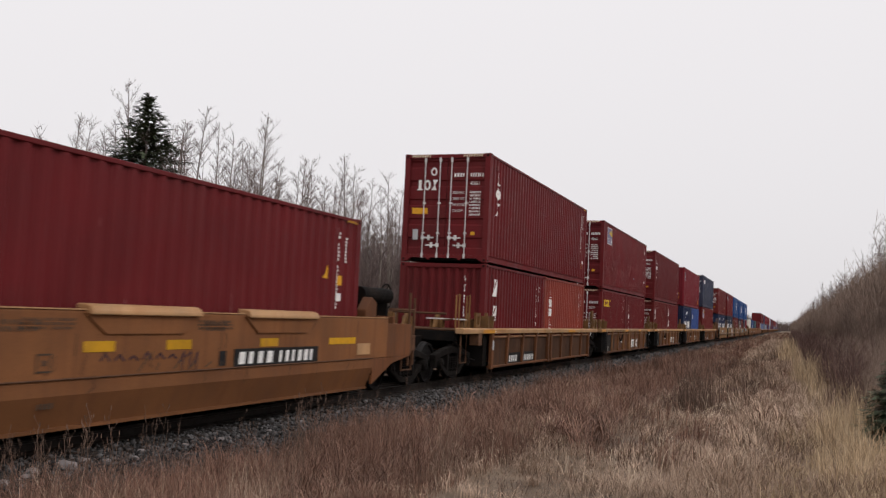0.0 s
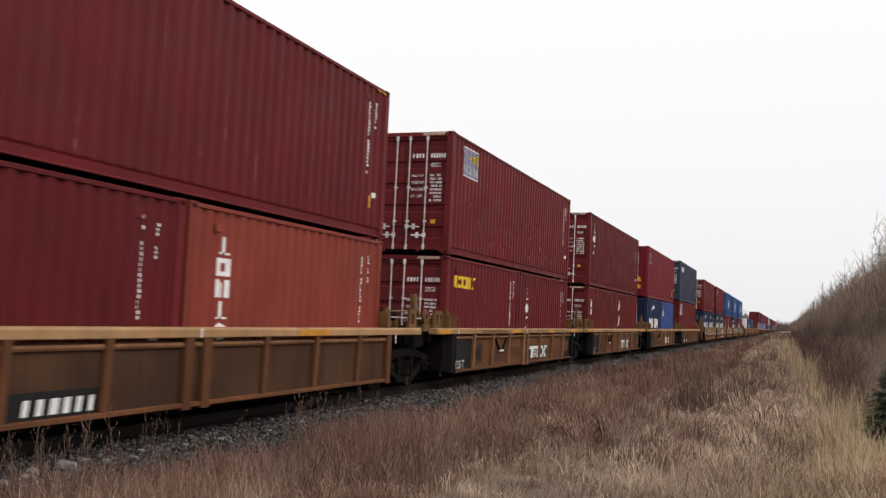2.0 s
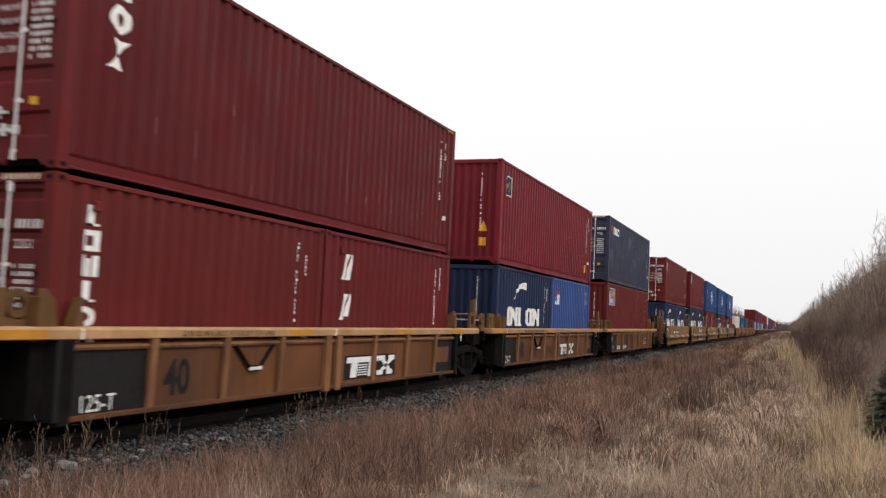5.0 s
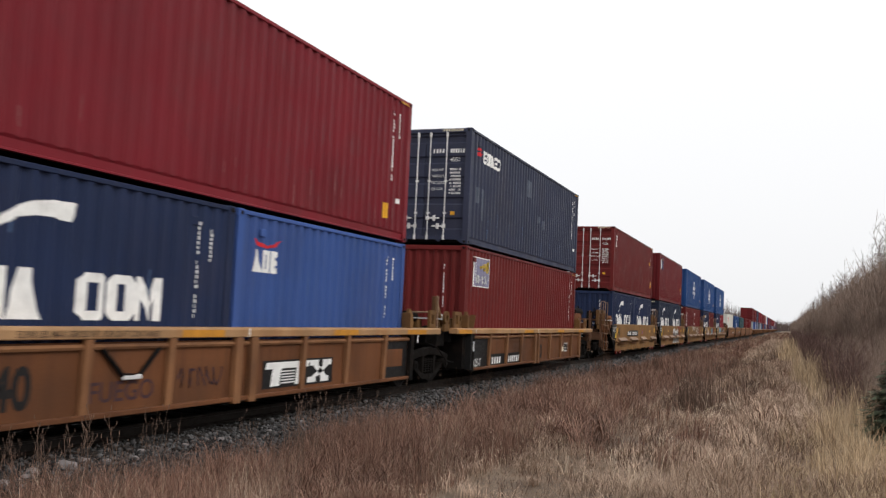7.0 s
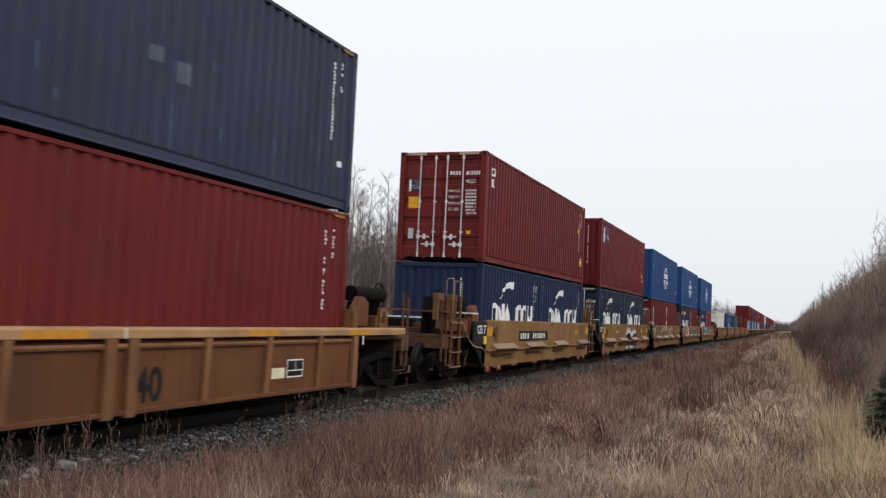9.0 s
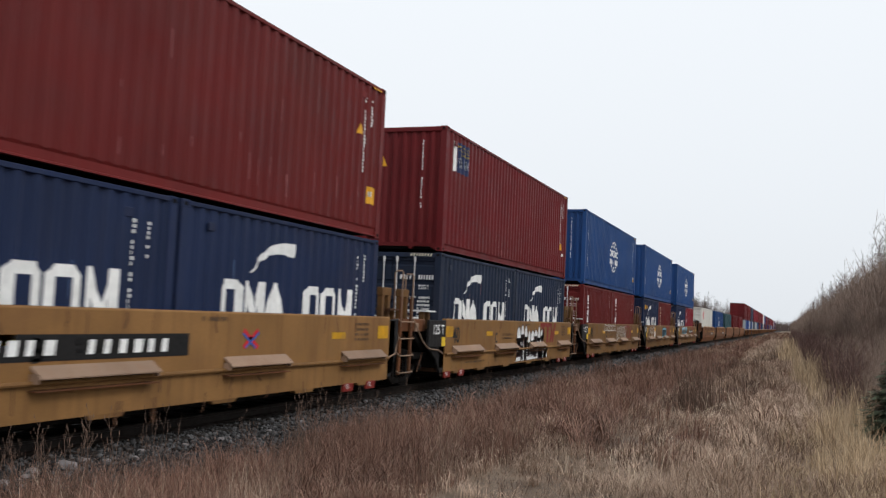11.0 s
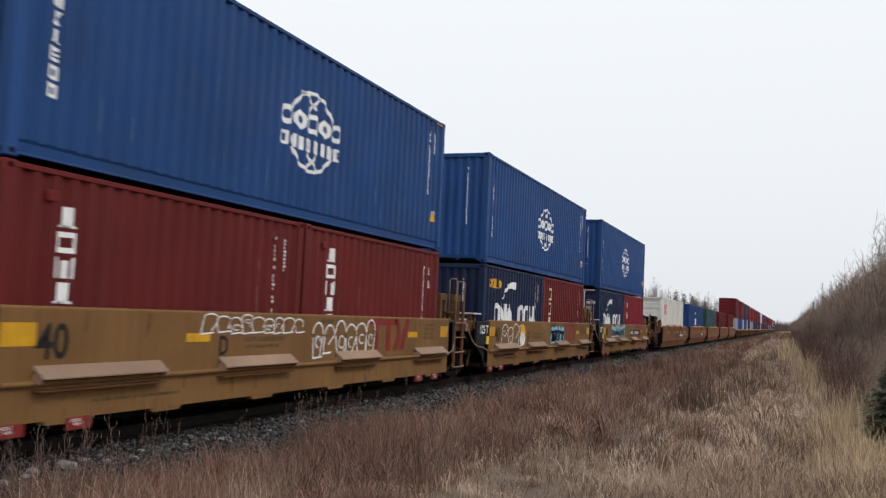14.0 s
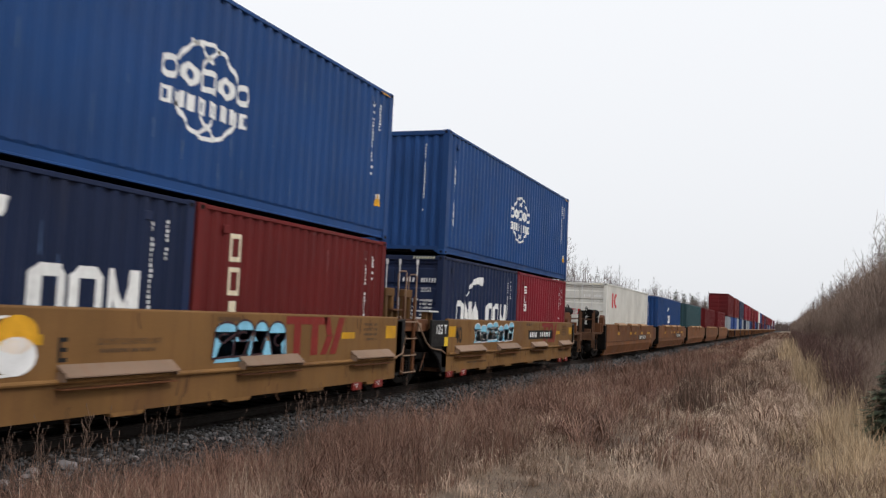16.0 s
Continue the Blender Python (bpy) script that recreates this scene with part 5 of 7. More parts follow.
            decal("small_marking", bars_row(4.5, 0.42, 0.06, 6, rnd, 0.8, 0.2), DARK_MARK, car, Side(1.42), "small dark marking bars")
            decal("spray_scrawl", [p for i in range(6) for p in stroke([(5.35 + i * 0.24, 0.9), (5.42 + i * 0.24, 0.98 - 0.02 * (i % 3)), (5.5 + i * 0.24, 0.89)], 0.028)] + [p for i in range(3) for p in stroke([(6.72 + i * 0.16, 0.8 + 0.1 * (i % 2)), (6.86 + i * 0.14, 0.97), (6.82 + i * 0.15, 0.74)], 0.022)], SPRAY_DARK, car, Side(1.446), "faded dark sprayed scrawl")
            rust = []
            for i in range(34):
                u0, v0 = rnd.uniform(0.0, 12.2), rnd.choice((1.42, 1.2, 0.98, 0.74))
                rust += stroke([(u0, v0), (u0 - 0.02 + rnd.uniform(-0.05, 0.05), v0 - rnd.uniform(0.06, 0.16)), (u0 + rnd.uniform(-0.12, 0.02), v0 - rnd.uniform(0.16, 0.24))], rnd.uniform(0.008, 0.022))
            decal("scuff_marking", rust, RUSTY, car, Side(1.4455), "thin runs of rust")
            part("seam_strip", Geo().tube([(1.452, y0, 0.722), (1.452, y1, 0.722)], 0.012, 5), RUSTY, car)
            part("top_lip", Geo().box(1.36, 1.456, y0, y1 + 0.6, 1.461, 1.474), CHORD, car, "worn pale top edge")
            decal("scuff_marking", [p for i in range(9) for p in stroke([(6.0 + i * 0.33, 0.76), (6.08 + i * 0.33 + rnd.uniform(-0.1, 0.2), 0.76 + rnd.uniform(0.05, 0.2))], 0.02)], DARK_MARK, car, Side(1.447), "dark scuffs")
    MOVERS.append((car, TX, yn, 0))
    return car


def car_end_gear(car, y, d):
    """Brake wheel, reservoir, posts and rails on the platform at the end of a car; d is +1 towards +y."""
    part("platform", Geo().box(-1.25, 1.3, *sorted((y, y + d * 2.1)), 1.05, 1.12), RUSTY, car, bevel=0.01)
    part("deck_beam", Geo().box(-1.2, 1.3, *sorted((y + d * 1.75, y + d * 2.1)), 0.8, 1.05), RUSTY, car, bevel=0.01)
    part("reservoir", Geo().tube([(0.95, y + d * 0.02, 1.9), (0.95, y + d * 0.06, 1.9), (0.95, y + d * 1.3, 1.9), (0.95, y + d * 1.34, 1.9)], 0.15, 16).box(0.8, 1.1, *sorted((y + d * 0.2, y + d * 0.28)), 1.12, 1.75).box(0.8, 1.1, *sorted((y + d * 1.0, y + d * 1.08)), 1.12, 1.75), DARK_STEEL, car, "grimy dark cylindrical air reservoir")
    part("stand", Geo().prism([(y + d * 1.2, 1.12), (y + d * 1.7, 1.12), (y + d * 1.6, 2.0), (y + d * 1.3, 2.0)], 0.55, 0.75, "x"), DARK_STEEL, car, bevel=0.02)
    wheel = Geo()
    pts = [(0.85, y + d * 1.5 + 0.27 * math.cos(6.2832 * k / 18), 1.88 + 0.27 * math.sin(6.2832 * k / 18)) for k in range(19)]
    wheel.tube(pts, 0.018, 6)
    for k in range(5):
        wheel.tube([(0.83, y + d * 1.5, 1.88), (0.85, y + d * 1.5 + 0.27 * math.cos(1.2566 * k), 1.88 + 0.27 * math.sin(1.2566 * k))], 0.014, 5)
    part("brake_wheel", wheel, DARK_STEEL, car, "spoked brake wheel")
    for k, yy in enumerate((1.85, 2.1)):
        part("grab_post", Geo().tube([(1.25, y + d * yy, 0.5), (1.25, y + d * yy, 2.0 - 0.1 * k)], 0.03, 6), RUSTY, car)
    part("handrail", Geo().tube([(0.8, y + d * 1.5, 1.6), (1.25, y + d * 1.85, 1.65), (1.25, y + d * 2.1, 1.65)], 0.02, 6).tube([(-1.2, y + d * 2.1, 1.65), (1.25, y + d * 2.1, 1.65)], 0.02, 6), RUSTY, car)
    part("bracket", Geo().prism([(y - d * 0.35, 1.3), (y + d * 0.12, 1.3), (y + d * 0.12, 1.75), (y - d * 0.1, 1.85), (y - d * 0.35, 1.6)], 1.1, 1.3, "x"), CAR_BROWN, car, bevel=0.015)
    for q in (0.35, 0.8):
        part("support", Geo().box(0.9, 1.35, *sorted((y + d * q, y + d * (q + 0.1))), 1.12, 1.5), CAR_BROWN, car, bevel=0.015)
    part("step", Geo().tube([(1.3, y + d * 1.4, 1.05), (1.3, y + d * 1.4, 0.42), (1.3, y + d * 1.9, 0.42), (1.3, y + d * 1.9, 1.05)], 0.02, 6), RUSTY, car)
    part("coupler", Geo().box(-0.12, 0.12, *sorted((y + d * 1.8, y + d * 2.6)), 0.75, 0.95).box(-0.2, 0.2, *sorted((y + d * 2.4, y + d * 2.65)), 0.7, 1.0), DARK_STEEL, car, bevel=0.03)


def graffiti(car, u, v, w, h, n, fill, line, seed):
    """Tall rounded sprayed forms that lean on one another, with an outline, no letters."""
    rnd = random.Random(seed)
    fills, lines = [], []
    t = 0.03 if h > 0.6 else 0.02
    for i in range(n):
        cu = u + w * (i + 0.5) / n
        top = v + h * rnd.uniform(0.78, 1.0)
        ru, rv = w / n * rnd.uniform(0.42, 0.66), h * rnd.uniform(0.2, 0.34)
        cv = top - rv
        foot = v + h * rnd.uniform(0.0, 0.12)
        lean = rnd.uniform(-0.25, 0.25) * w / n
        fills += blob(cu, cv, ru, rv) + [[(cu - ru, cv), (cu - ru * 0.8 + lean, foot), (cu + ru * 0.8 + lean, foot + 0.02), (cu + ru, cv)]]
        lines += ring(cu, cv, ru, rv, t, -15, 195, 30)
        lines += stroke([(cu - ru + t / 2, cv), (cu - ru * 0.8 + lean, foot)], t) + stroke([(cu + ru - t / 2, cv), (cu + ru * rnd.uniform(0.1, 0.8) + lean, foot + h * rnd.uniform(0.0, 0.35))], t)
        if rnd.random() < 0.6:
            lines += ring(cu + lean * 0.5, cv - rv * 0.6, ru * 0.5, rv * 0.5, t * 0.8, rnd.uniform(0, 90), rnd.uniform(240, 330), 18)
        lines += stroke([(cu - ru * 0.8 + lean, foot), (cu + ru * 0.8 + lean, foot + 0.02)], t)
    if fill:
        fills.append([(u - 0.04, v), (u + w * 0.98, v + h * 0.03), (u + w * 0.94, v + h * 0.42), (u + w * 0.06, v + h * 0.42)])
        decal("spray_fill", fills, fill, car, Side(1.45), "sprayed rounded forms", lift=0.004)
    decal("spray_outline", lines, line, car, Side(1.45), "sprayed outlines", lift=0.007)


# ---- the train, unit by unit ----
Z0 = 0.35


def load(yn, boxes, detail=2):
    """boxes: (length, height, colour, dy, level, doors, label, marks)."""
    base = {}
    for k, (length, height, colour, dy, level, doors, label, marks) in enumerate(boxes):
        z = Z0 if level == 0 else Z0 + base[0] + 0.03
        z += {69.88: 0.04, 85.86: 0.045, 121.25: 0.035, 136.66: 0.025, 167.53: -0.02}.get(yn, 0)
        base.setdefault(level, height)
        c = container(length, height, colour, TX, yn + dy, z, doors, label, marks, detail, seed=int(yn * 10) + k, dents="dented" in label)
        MOVERS.append((c, TX, yn + dy, z))


SECOND = FT40 - FT20
M = "maroon corrugated steel shipping container"
w0 = smooth_car(2.59, last=False, style="old", seed=1)
build_truck(w0, 14.9)
car_end_gear(w0, 12.75, 1)
load(2.59, [(FT40, HIGH, "maroon", 0, 0, False, "maroon corrugated container alone in the old well car", [("warning_sign", [[(10.88, 1.76), (11.1, 1.76), (10.99, 2.0)]], AMBER_MARK, "side", "amber warning triangle"), ("sticker", rect(11.43, 1.66, 0.11, 0.17), AMBER_MARK, "side", "amber sticker"), ("sticker", rect(11.42, 1.38, 0.11, 0.14), WHITE_MARK, "side", "white sticker")])])

ribbed_car(22.23, first=True, dark_end=False, number=True, seed=2)
load(22.23, [(FT20, LOW, "maroon", 0, 0, False, "short maroon container with slanted white logo slabs", SLASHES),
             (FT20, LOW, "orange", SECOND, 0, False, "short faded orange-red container with white column of shapes", vertical_logo(SIX, 0.7, 2.18, 0.32, 0.25)),
             (FT40, HIGH, "maroon", 0, 1, True, "maroon container with white logo shapes, doors shut", tex_marks() + [("sticker", rect(11.5, 0.55, 0.16, 0.22), AMBER_MARK, "side", "amber sticker")])])
part("end_cabinet", Geo().box(1.1, 1.38, 13.6, 14.5, 0.75, 1.32), RUSTY, w0, "rust-brown end cabinet", bevel=0.02)
part("stencil_panel", Geo().box(1.381, 1.385, 13.75, 14.2, 0.92, 1.2), BLACK_MARK, w0, "black stencil panel")
decal("stencil_frame", rect(13.75, 0.92, 0.45, 0.02) + rect(13.75, 1.18, 0.45, 0.02) + rect(13.75, 0.94, 0.02, 0.24) + rect(14.18, 0.94, 0.02, 0.24) + rect(13.96, 0.94, 0.015, 0.24), WHITE_MARK, w0, Side(1.385), "white stencil frame")
part("lamp_housing", Geo().prism([(13.9, 1.75), (14.3, 1.75), (14.35, 2.2), (13.95, 2.2)], -0.3, 0.1, "x"), ORANGE_STRIPE, w0, "orange end plate", bevel=0.02)
ribbed_car(38.06, detail=3, seed=3)
load(38.06, [(FT20, LOW, "maroon", 0, 0, True, "short maroon container with yellow logo shapes", [("logo", blocks(("post", "oval", "frame", "bars", "cross"), 0.5, 1.88, 1.6, 0.29, 0.05), YELLOW_MARK, "side", "yellow logo shapes")]),
             (FT20, LOW, "maroon", SECOND, 0, False, "short maroon container with white upright logo shapes", tex_marks(0.7, False, 2.14, 0.36, 0.3)),
             (FT40, HIGH, "maroon", 0, 1, True, "dented maroon container with a white sign", panel_sign(0.8, 1.98, pale=True) + [("sticker", rect(8.2, 0.75, 0.16, 0.1), SPRAY_BLUE, "side", "pale green sticker")])])
ribbed_car(53.94, seed=4)
load(53.94, [(FT20, LOW, "brown", 0, 0, True, "short brown-red container with white column of shapes", vertical_logo(SIX, 0.5, 2.3, 0.25, 0.24)),
            (FT20, LOW, "maroon", SECOND, 0, False, "short maroon container with slanted white logo slabs", SLASHES),
            (FT40, HIGH, "maroon", 0, 1, True, "maroon container with white logo shapes, doors shut", tex_marks())])
ribbed_car(69.88, detail=3, seed=5)
load(69.88, [(FT20, LOW, "navy", 0, 0, False, "short navy container with white swoosh", navy_marks((), 1.15, 3.4, 0.95, 0.54)),
             (FT20, LOW, "sky", SECOND, 0, False, "short light blue container with small white shapes", [("logo", blocks(("wedge", "frame", "half"), 0.46, 1.7, 0.75, 0.34, 0.04), WHITE_MARK, "side", "white logo shapes"), ("logo", [[(0.46, 2.2), (0.85, 2.1), (0.8, 2.06), (0.5, 2.12)], [(0.85, 2.1), (1.25, 2.22), (1.15, 2.12), (0.8, 2.06)]], RED_MARK, "side", "red wing shape")]),
             (FT40, HIGH, "red", 0, 1, False, "bright red corrugated container with amber stickers", [("sign", rect(0.55, 1.98, 0.44, 0.5), NAVY_MARK, "side", "navy square sign"), ("sign_border", rect(0.52, 1.95, 0.5, 0.028) + rect(0.52, 2.482, 0.5, 0.028) + rect(0.52, 1.98, 0.028, 0.5) + rect(0.992, 1.98, 0.028, 0.5), WHITE_MARK, "side", "white sign border"), ("sign_band", ring(0.98, 2.05, 0.4, 0.36, 0.07, 95, 172, 40) + ring(0.98, 2.02, 0.26, 0.24, 0.06, 95, 172, 40), YELLOW_MARK, "side", "yellow arcs on the sign")] + [("sticker", rect(0.62, 0.5, 0.2, 0.22), AMBER_MARK, "end", "amber sticker"), ("sticker", rect(11.1, 0.4, 0.16, 0.3), AMBER_MARK, "side", "amber sticker"), ("warning_sign", [[(0.6, 0.9), (0.85, 0.9), (0.72, 1.2)]], AMBER_MARK, "end", "amber triangle")])])
w5 = ribbed_car(85.86, last=True, number=True, seed=6)
load(85.86, [(FT40, HIGH, "brown", 0, 0, False, "brown-red container with a white sign", panel_sign(0.68, 1.92, 1.05, pale=True)),
             (FT40, HIGH, "slate", 0, 1, True, "faded navy container with white logo shapes, doors shut", [("logo", blocks(("half", "frame", "wedge", "half", "oval"), 1.0, 2.18, 1.5, 0.32, 0.02), WHITE_MARK, "side", "white logo shapes"), ("logo", rect(0.5, 2.3, 0.42, 0.1, 0.06) + rect(0.55, 2.44, 0.36, 0.07, 0.06), RED_MARK, "side", "red logo strokes"),
              ("patch", rect(0.6, 1.1, 0.28, 0.4) + rect(1.0, 0.7, 0.24, 0.8) + rect(5.2, 1.9, 0.5, 0.5) + rect(6.6, 1.25, 0.3, 0.2) + rect(7.2, 1.1, 0.3, 0.28), SLATE_PATCH, "side", "pale repaired patches")])])
w6 = smooth_car(105.68, first=True, letter="B", seed=7)
load(105.68, [(FT20, LOW, "navy", 0, 0, False, "short navy container with white swoosh", navy_marks()),
              (FT20, LOW, "navy", SECOND, 0, False, "short navy container with white swoosh", navy_marks()),
              (FT40, HIGH, "brown", 0, 1, True, "brown-red container with coloured door stickers", panel_sign(-0.95, 1.85, 0.55, "end") + [("sticker", rect(-0.95, 1.4, 0.35, 0.3), AMBER_MARK, "end", "amber warning sticker"), ("logo", column(("frame", "post"), 0.5, 2.55, 0.3, 0.22), WHITE_MARK, "side", "white logo shapes"), ("sticker", rect(11.64, 0.62, 0.34, 0.32), AMBER_MARK, "side", "amber sticker"), ("warning_sign", [[(11.12, 1.85), (11.34, 1.85), (11.2, 2.05)]], AMBER_MARK, "side", "amber triangle")])])
w7 = smooth_car(121.25, letter="C", seed=8)
load(121.25, [(FT20, LOW, "ink", 0, 0, True, "short navy container with white swoosh, doors shut", navy_marks()),
              (FT20, LOW, "ink", SECOND, 0, False, "short navy container with white swoosh", navy_marks()),
              (FT40, HIGH, "maroon", 0, 1, False, "maroon container with a white sign", panel_sign(0.55, 1.95) + [("warning_sign", [[(-0.48, 1.98), (-0.26, 1.98), (-0.37, 2.24)]], AMBER_MARK, "end", "amber triangle"), ("warning_sign", [[(11.35, 0.95), (11.55, 0.95), (11.45, 1.2)]], AMBER_MARK, "side", "amber triangle")])])
for car, u in ((w6, 2.85), ):
    part("number_panel", Geo().box(1.451, 1.454, u, u + 3.3, 0.92, 1.2), BLACK_MARK, car, "black number panel")
    decal("number_marking", bars_row(u + 0.15, 0.98, 0.16, 4, random.Random(3), 1.2, 0.25, 0) + bars_row(u + 1.5, 0.98, 0.16, 6, random.Random(4), 1.2, 0.3, 0), WHITE_MARK, car, Side(1.454), "white number bars")
graffiti(w7, 5.6, 0.35, 3.0, 1.08, 8, SPRAY_WHITE, SPRAY_DARK, 5)
graffiti(w7, 8.62, 0.36, 0.5, 0.5, 1, SPRAY_WHITE, SPRAY_DARK, 12)
decal("spray_mark", stroke([(7.4, 1.23), (7.76, 1.0)], 0.07) + stroke([(7.42, 1.01), (7.75, 1.23)], 0.07), RED_MARK, w6, Side(1.45), "red sprayed cross", 0.005)
decal("spray_mark", stroke([(7.38, 1.19), (7.7, 0.99)], 0.035) + stroke([(7.46, 1.0), (7.78, 1.2)], 0.035), BLUE_MARK, w6, Side(1.45), "blue sprayed cross", 0.008)
w8 = smooth_car(136.66, letter="D", seed=9)
load(136.66, [(FT20, LOW, "brown", 0, 0, True, "short brown-red container with white column of shapes", vertical_logo(SIX, 0.8, 2.2, 0.3, 0.23)),
              (FT20, LOW, "brown", SECOND, 0, False, "short faded brown-red container with white column of shapes", vertical_logo(SIX, 0.84, 2.26, 0.36, 0.235)),
              (FT40, HIGH, "blue", 0, 1, False, "blue container with white globe of arcs", globe_marks())])
graffiti(w8, 3.2, 1.18, 2.6, 0.3, 9, None, SPRAY_WHITE, 6)
graffiti(w8, 6.1, 0.78, 2.4, 0.7, 6, None, SPRAY_WHITE, 7)
w9 = smooth_car(152.15, letter="E", seed=10)
load(152.15, [(FT20, LOW, "navy", 0, 0, False, "short navy container with white swoosh and ochre shapes", navy_marks([("logo", blocks(("oval", "frame", "post", "oval"), 0.51, 2.0, 1.05, 0.25, 0.04), AMBER_MARK, "side", "ochre logo shapes")])),
              (FT20, LOW, "brown", SECOND, 0, False, "short red container with cream column of shapes", vertical_logo(("frame", "frame", "post", "half"), 0.83, 2.25, 0.27, 0.4, CREAM_MARK, "cream upright shapes")),
              (FT40, HIGH, "blue", 0, 1, False, "blue container with white globe of arcs", globe_marks())])
graffiti(w9, 6.4, 0.8, 1.75, 0.68, 4, SPRAY_BLUE, SPRAY_DARK, 8)
graffiti(w9, 1.0, 0.76, 2.1, 0.72, 4, None, SPRAY_WHITE, 9)
decal("spray_fill", blob(3.0, 1.2, 0.28, 0.2), AMBER_MARK, w9, Side(1.45), "orange sprayed half disc", 0.009)
decal("spray_fill", blob(3.0, 0.98, 0.28, 0.2), SPRAY_WHITE, w9, Side(1.45), "white sprayed cloud", 0.009)
w10 = smooth_car(167.53, last=True, letter="A", seed=11)
load(167.53, [(FT20, LOW, "navy", 0, 0, True, "short navy container with white swoosh, doors shut", navy_marks()),
              (FT20, LOW, "red", SECOND, 0, False, "short red container with white shapes", vertical_logo(("half", "post", "frame"), 0.75, 2.2, 0.28, 0.22)),
              (FT40, HIGH, "blue", 0, 1, False, "blue container with white globe of arcs", globe_marks())])
part("number_panel", Geo().box(1.451, 1.454, 6.66, 9.6, 0.96, 1.22), BLACK_MARK, w10, "black number panel")
decal("number_marking", bars_row(6.8, 1.02, 0.15, 4, random.Random(3), 1.1, 0.25, 0) + bars_row(8.0, 1.02, 0.15, 6, random.Random(4), 1.1, 0.3, 0), WHITE_MARK, w10, Side(1.454), "white number bars")
graffiti(w10, 1.7, 0.92, 3.4, 0.54, 7, SPRAY_BLUE, SPRAY_WHITE, 10)

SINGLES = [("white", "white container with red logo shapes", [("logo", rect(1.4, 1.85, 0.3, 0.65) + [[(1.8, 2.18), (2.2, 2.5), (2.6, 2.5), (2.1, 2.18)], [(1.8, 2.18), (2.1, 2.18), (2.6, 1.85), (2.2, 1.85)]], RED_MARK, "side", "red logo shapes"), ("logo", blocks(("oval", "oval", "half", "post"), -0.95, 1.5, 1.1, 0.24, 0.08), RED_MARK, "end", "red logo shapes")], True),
           ("blue", "blue container with white column of shapes", [("logo", swoosh(4.6, 1.9, 0.8) + blocks(("frame", "frame"), 4.9, 1.3, 1.2, 0.5), WHITE_MARK, "side", "white logo shapes")], False),
           ("teal", "dark teal container in the old well car", [], False), ("maroon", "maroon container in the old well car", [], False), ("maroon", "dark red container in the old well car", [], True)]
for k, (colour, label, marks, doors) in enumerate(SINGLES):
    yn = 187.5 + 16.55 * k
    c = smooth_car(yn, first=k == 0, style="old", detail=2 if k < 2 else 1, seed=20 + k)
    load(yn, [(FT40, HIGH, colour, 0, 0, doors, label, marks)], 2 if k < 2 else 1)
    if k == 0:
        car_end_gear(c, -0.9, -1)
FAR = [("maroon", "grey", "sky", True), ("brown", "sky", "grey", False), ("slate", "blue", "grey", False), ("red", "navy", "grey", False), ("red", "grey", "blue", False), ("brown", "navy", "maroon", False), ("maroon", "maroon", "sky", False), ("red", "navy", "navy", False),
       ("white", "grey", "maroon", False), ("blue", "brown", "navy", False), ("maroon", "navy", "brown", False), ("red", "maroon", "navy", False), ("slate", "blue", "red", False), ("maroon", "navy", "navy", False), ("brown", "red", "grey", False), ("red", "navy", "sky", False)]
for k, (top, b1, b2, doors) in enumerate(FAR + FAR[3:13]):
    yn = 271.3 + 16.0 * k
    ribbed_car(yn, first=k % 5 == 0, last=k % 5 == 4, detail=1, dark_end=False, seed=40 + k)
    load(yn, [(FT20, LOW, b1, 0, 0, False, b1 + " short container far down the train", []), (FT20, LOW, b2, SECOND, 0, False, b2 + " short container far down the train", []), (FT40, HIGH, top, 0, 1, doors, top + " container stacked far down the train", [])], 1)
car_end_gear(w5, 12.9, 1)
car_end_gear(w6, -0.7, -1)
car_end_gear(w10, 12.7, 1)


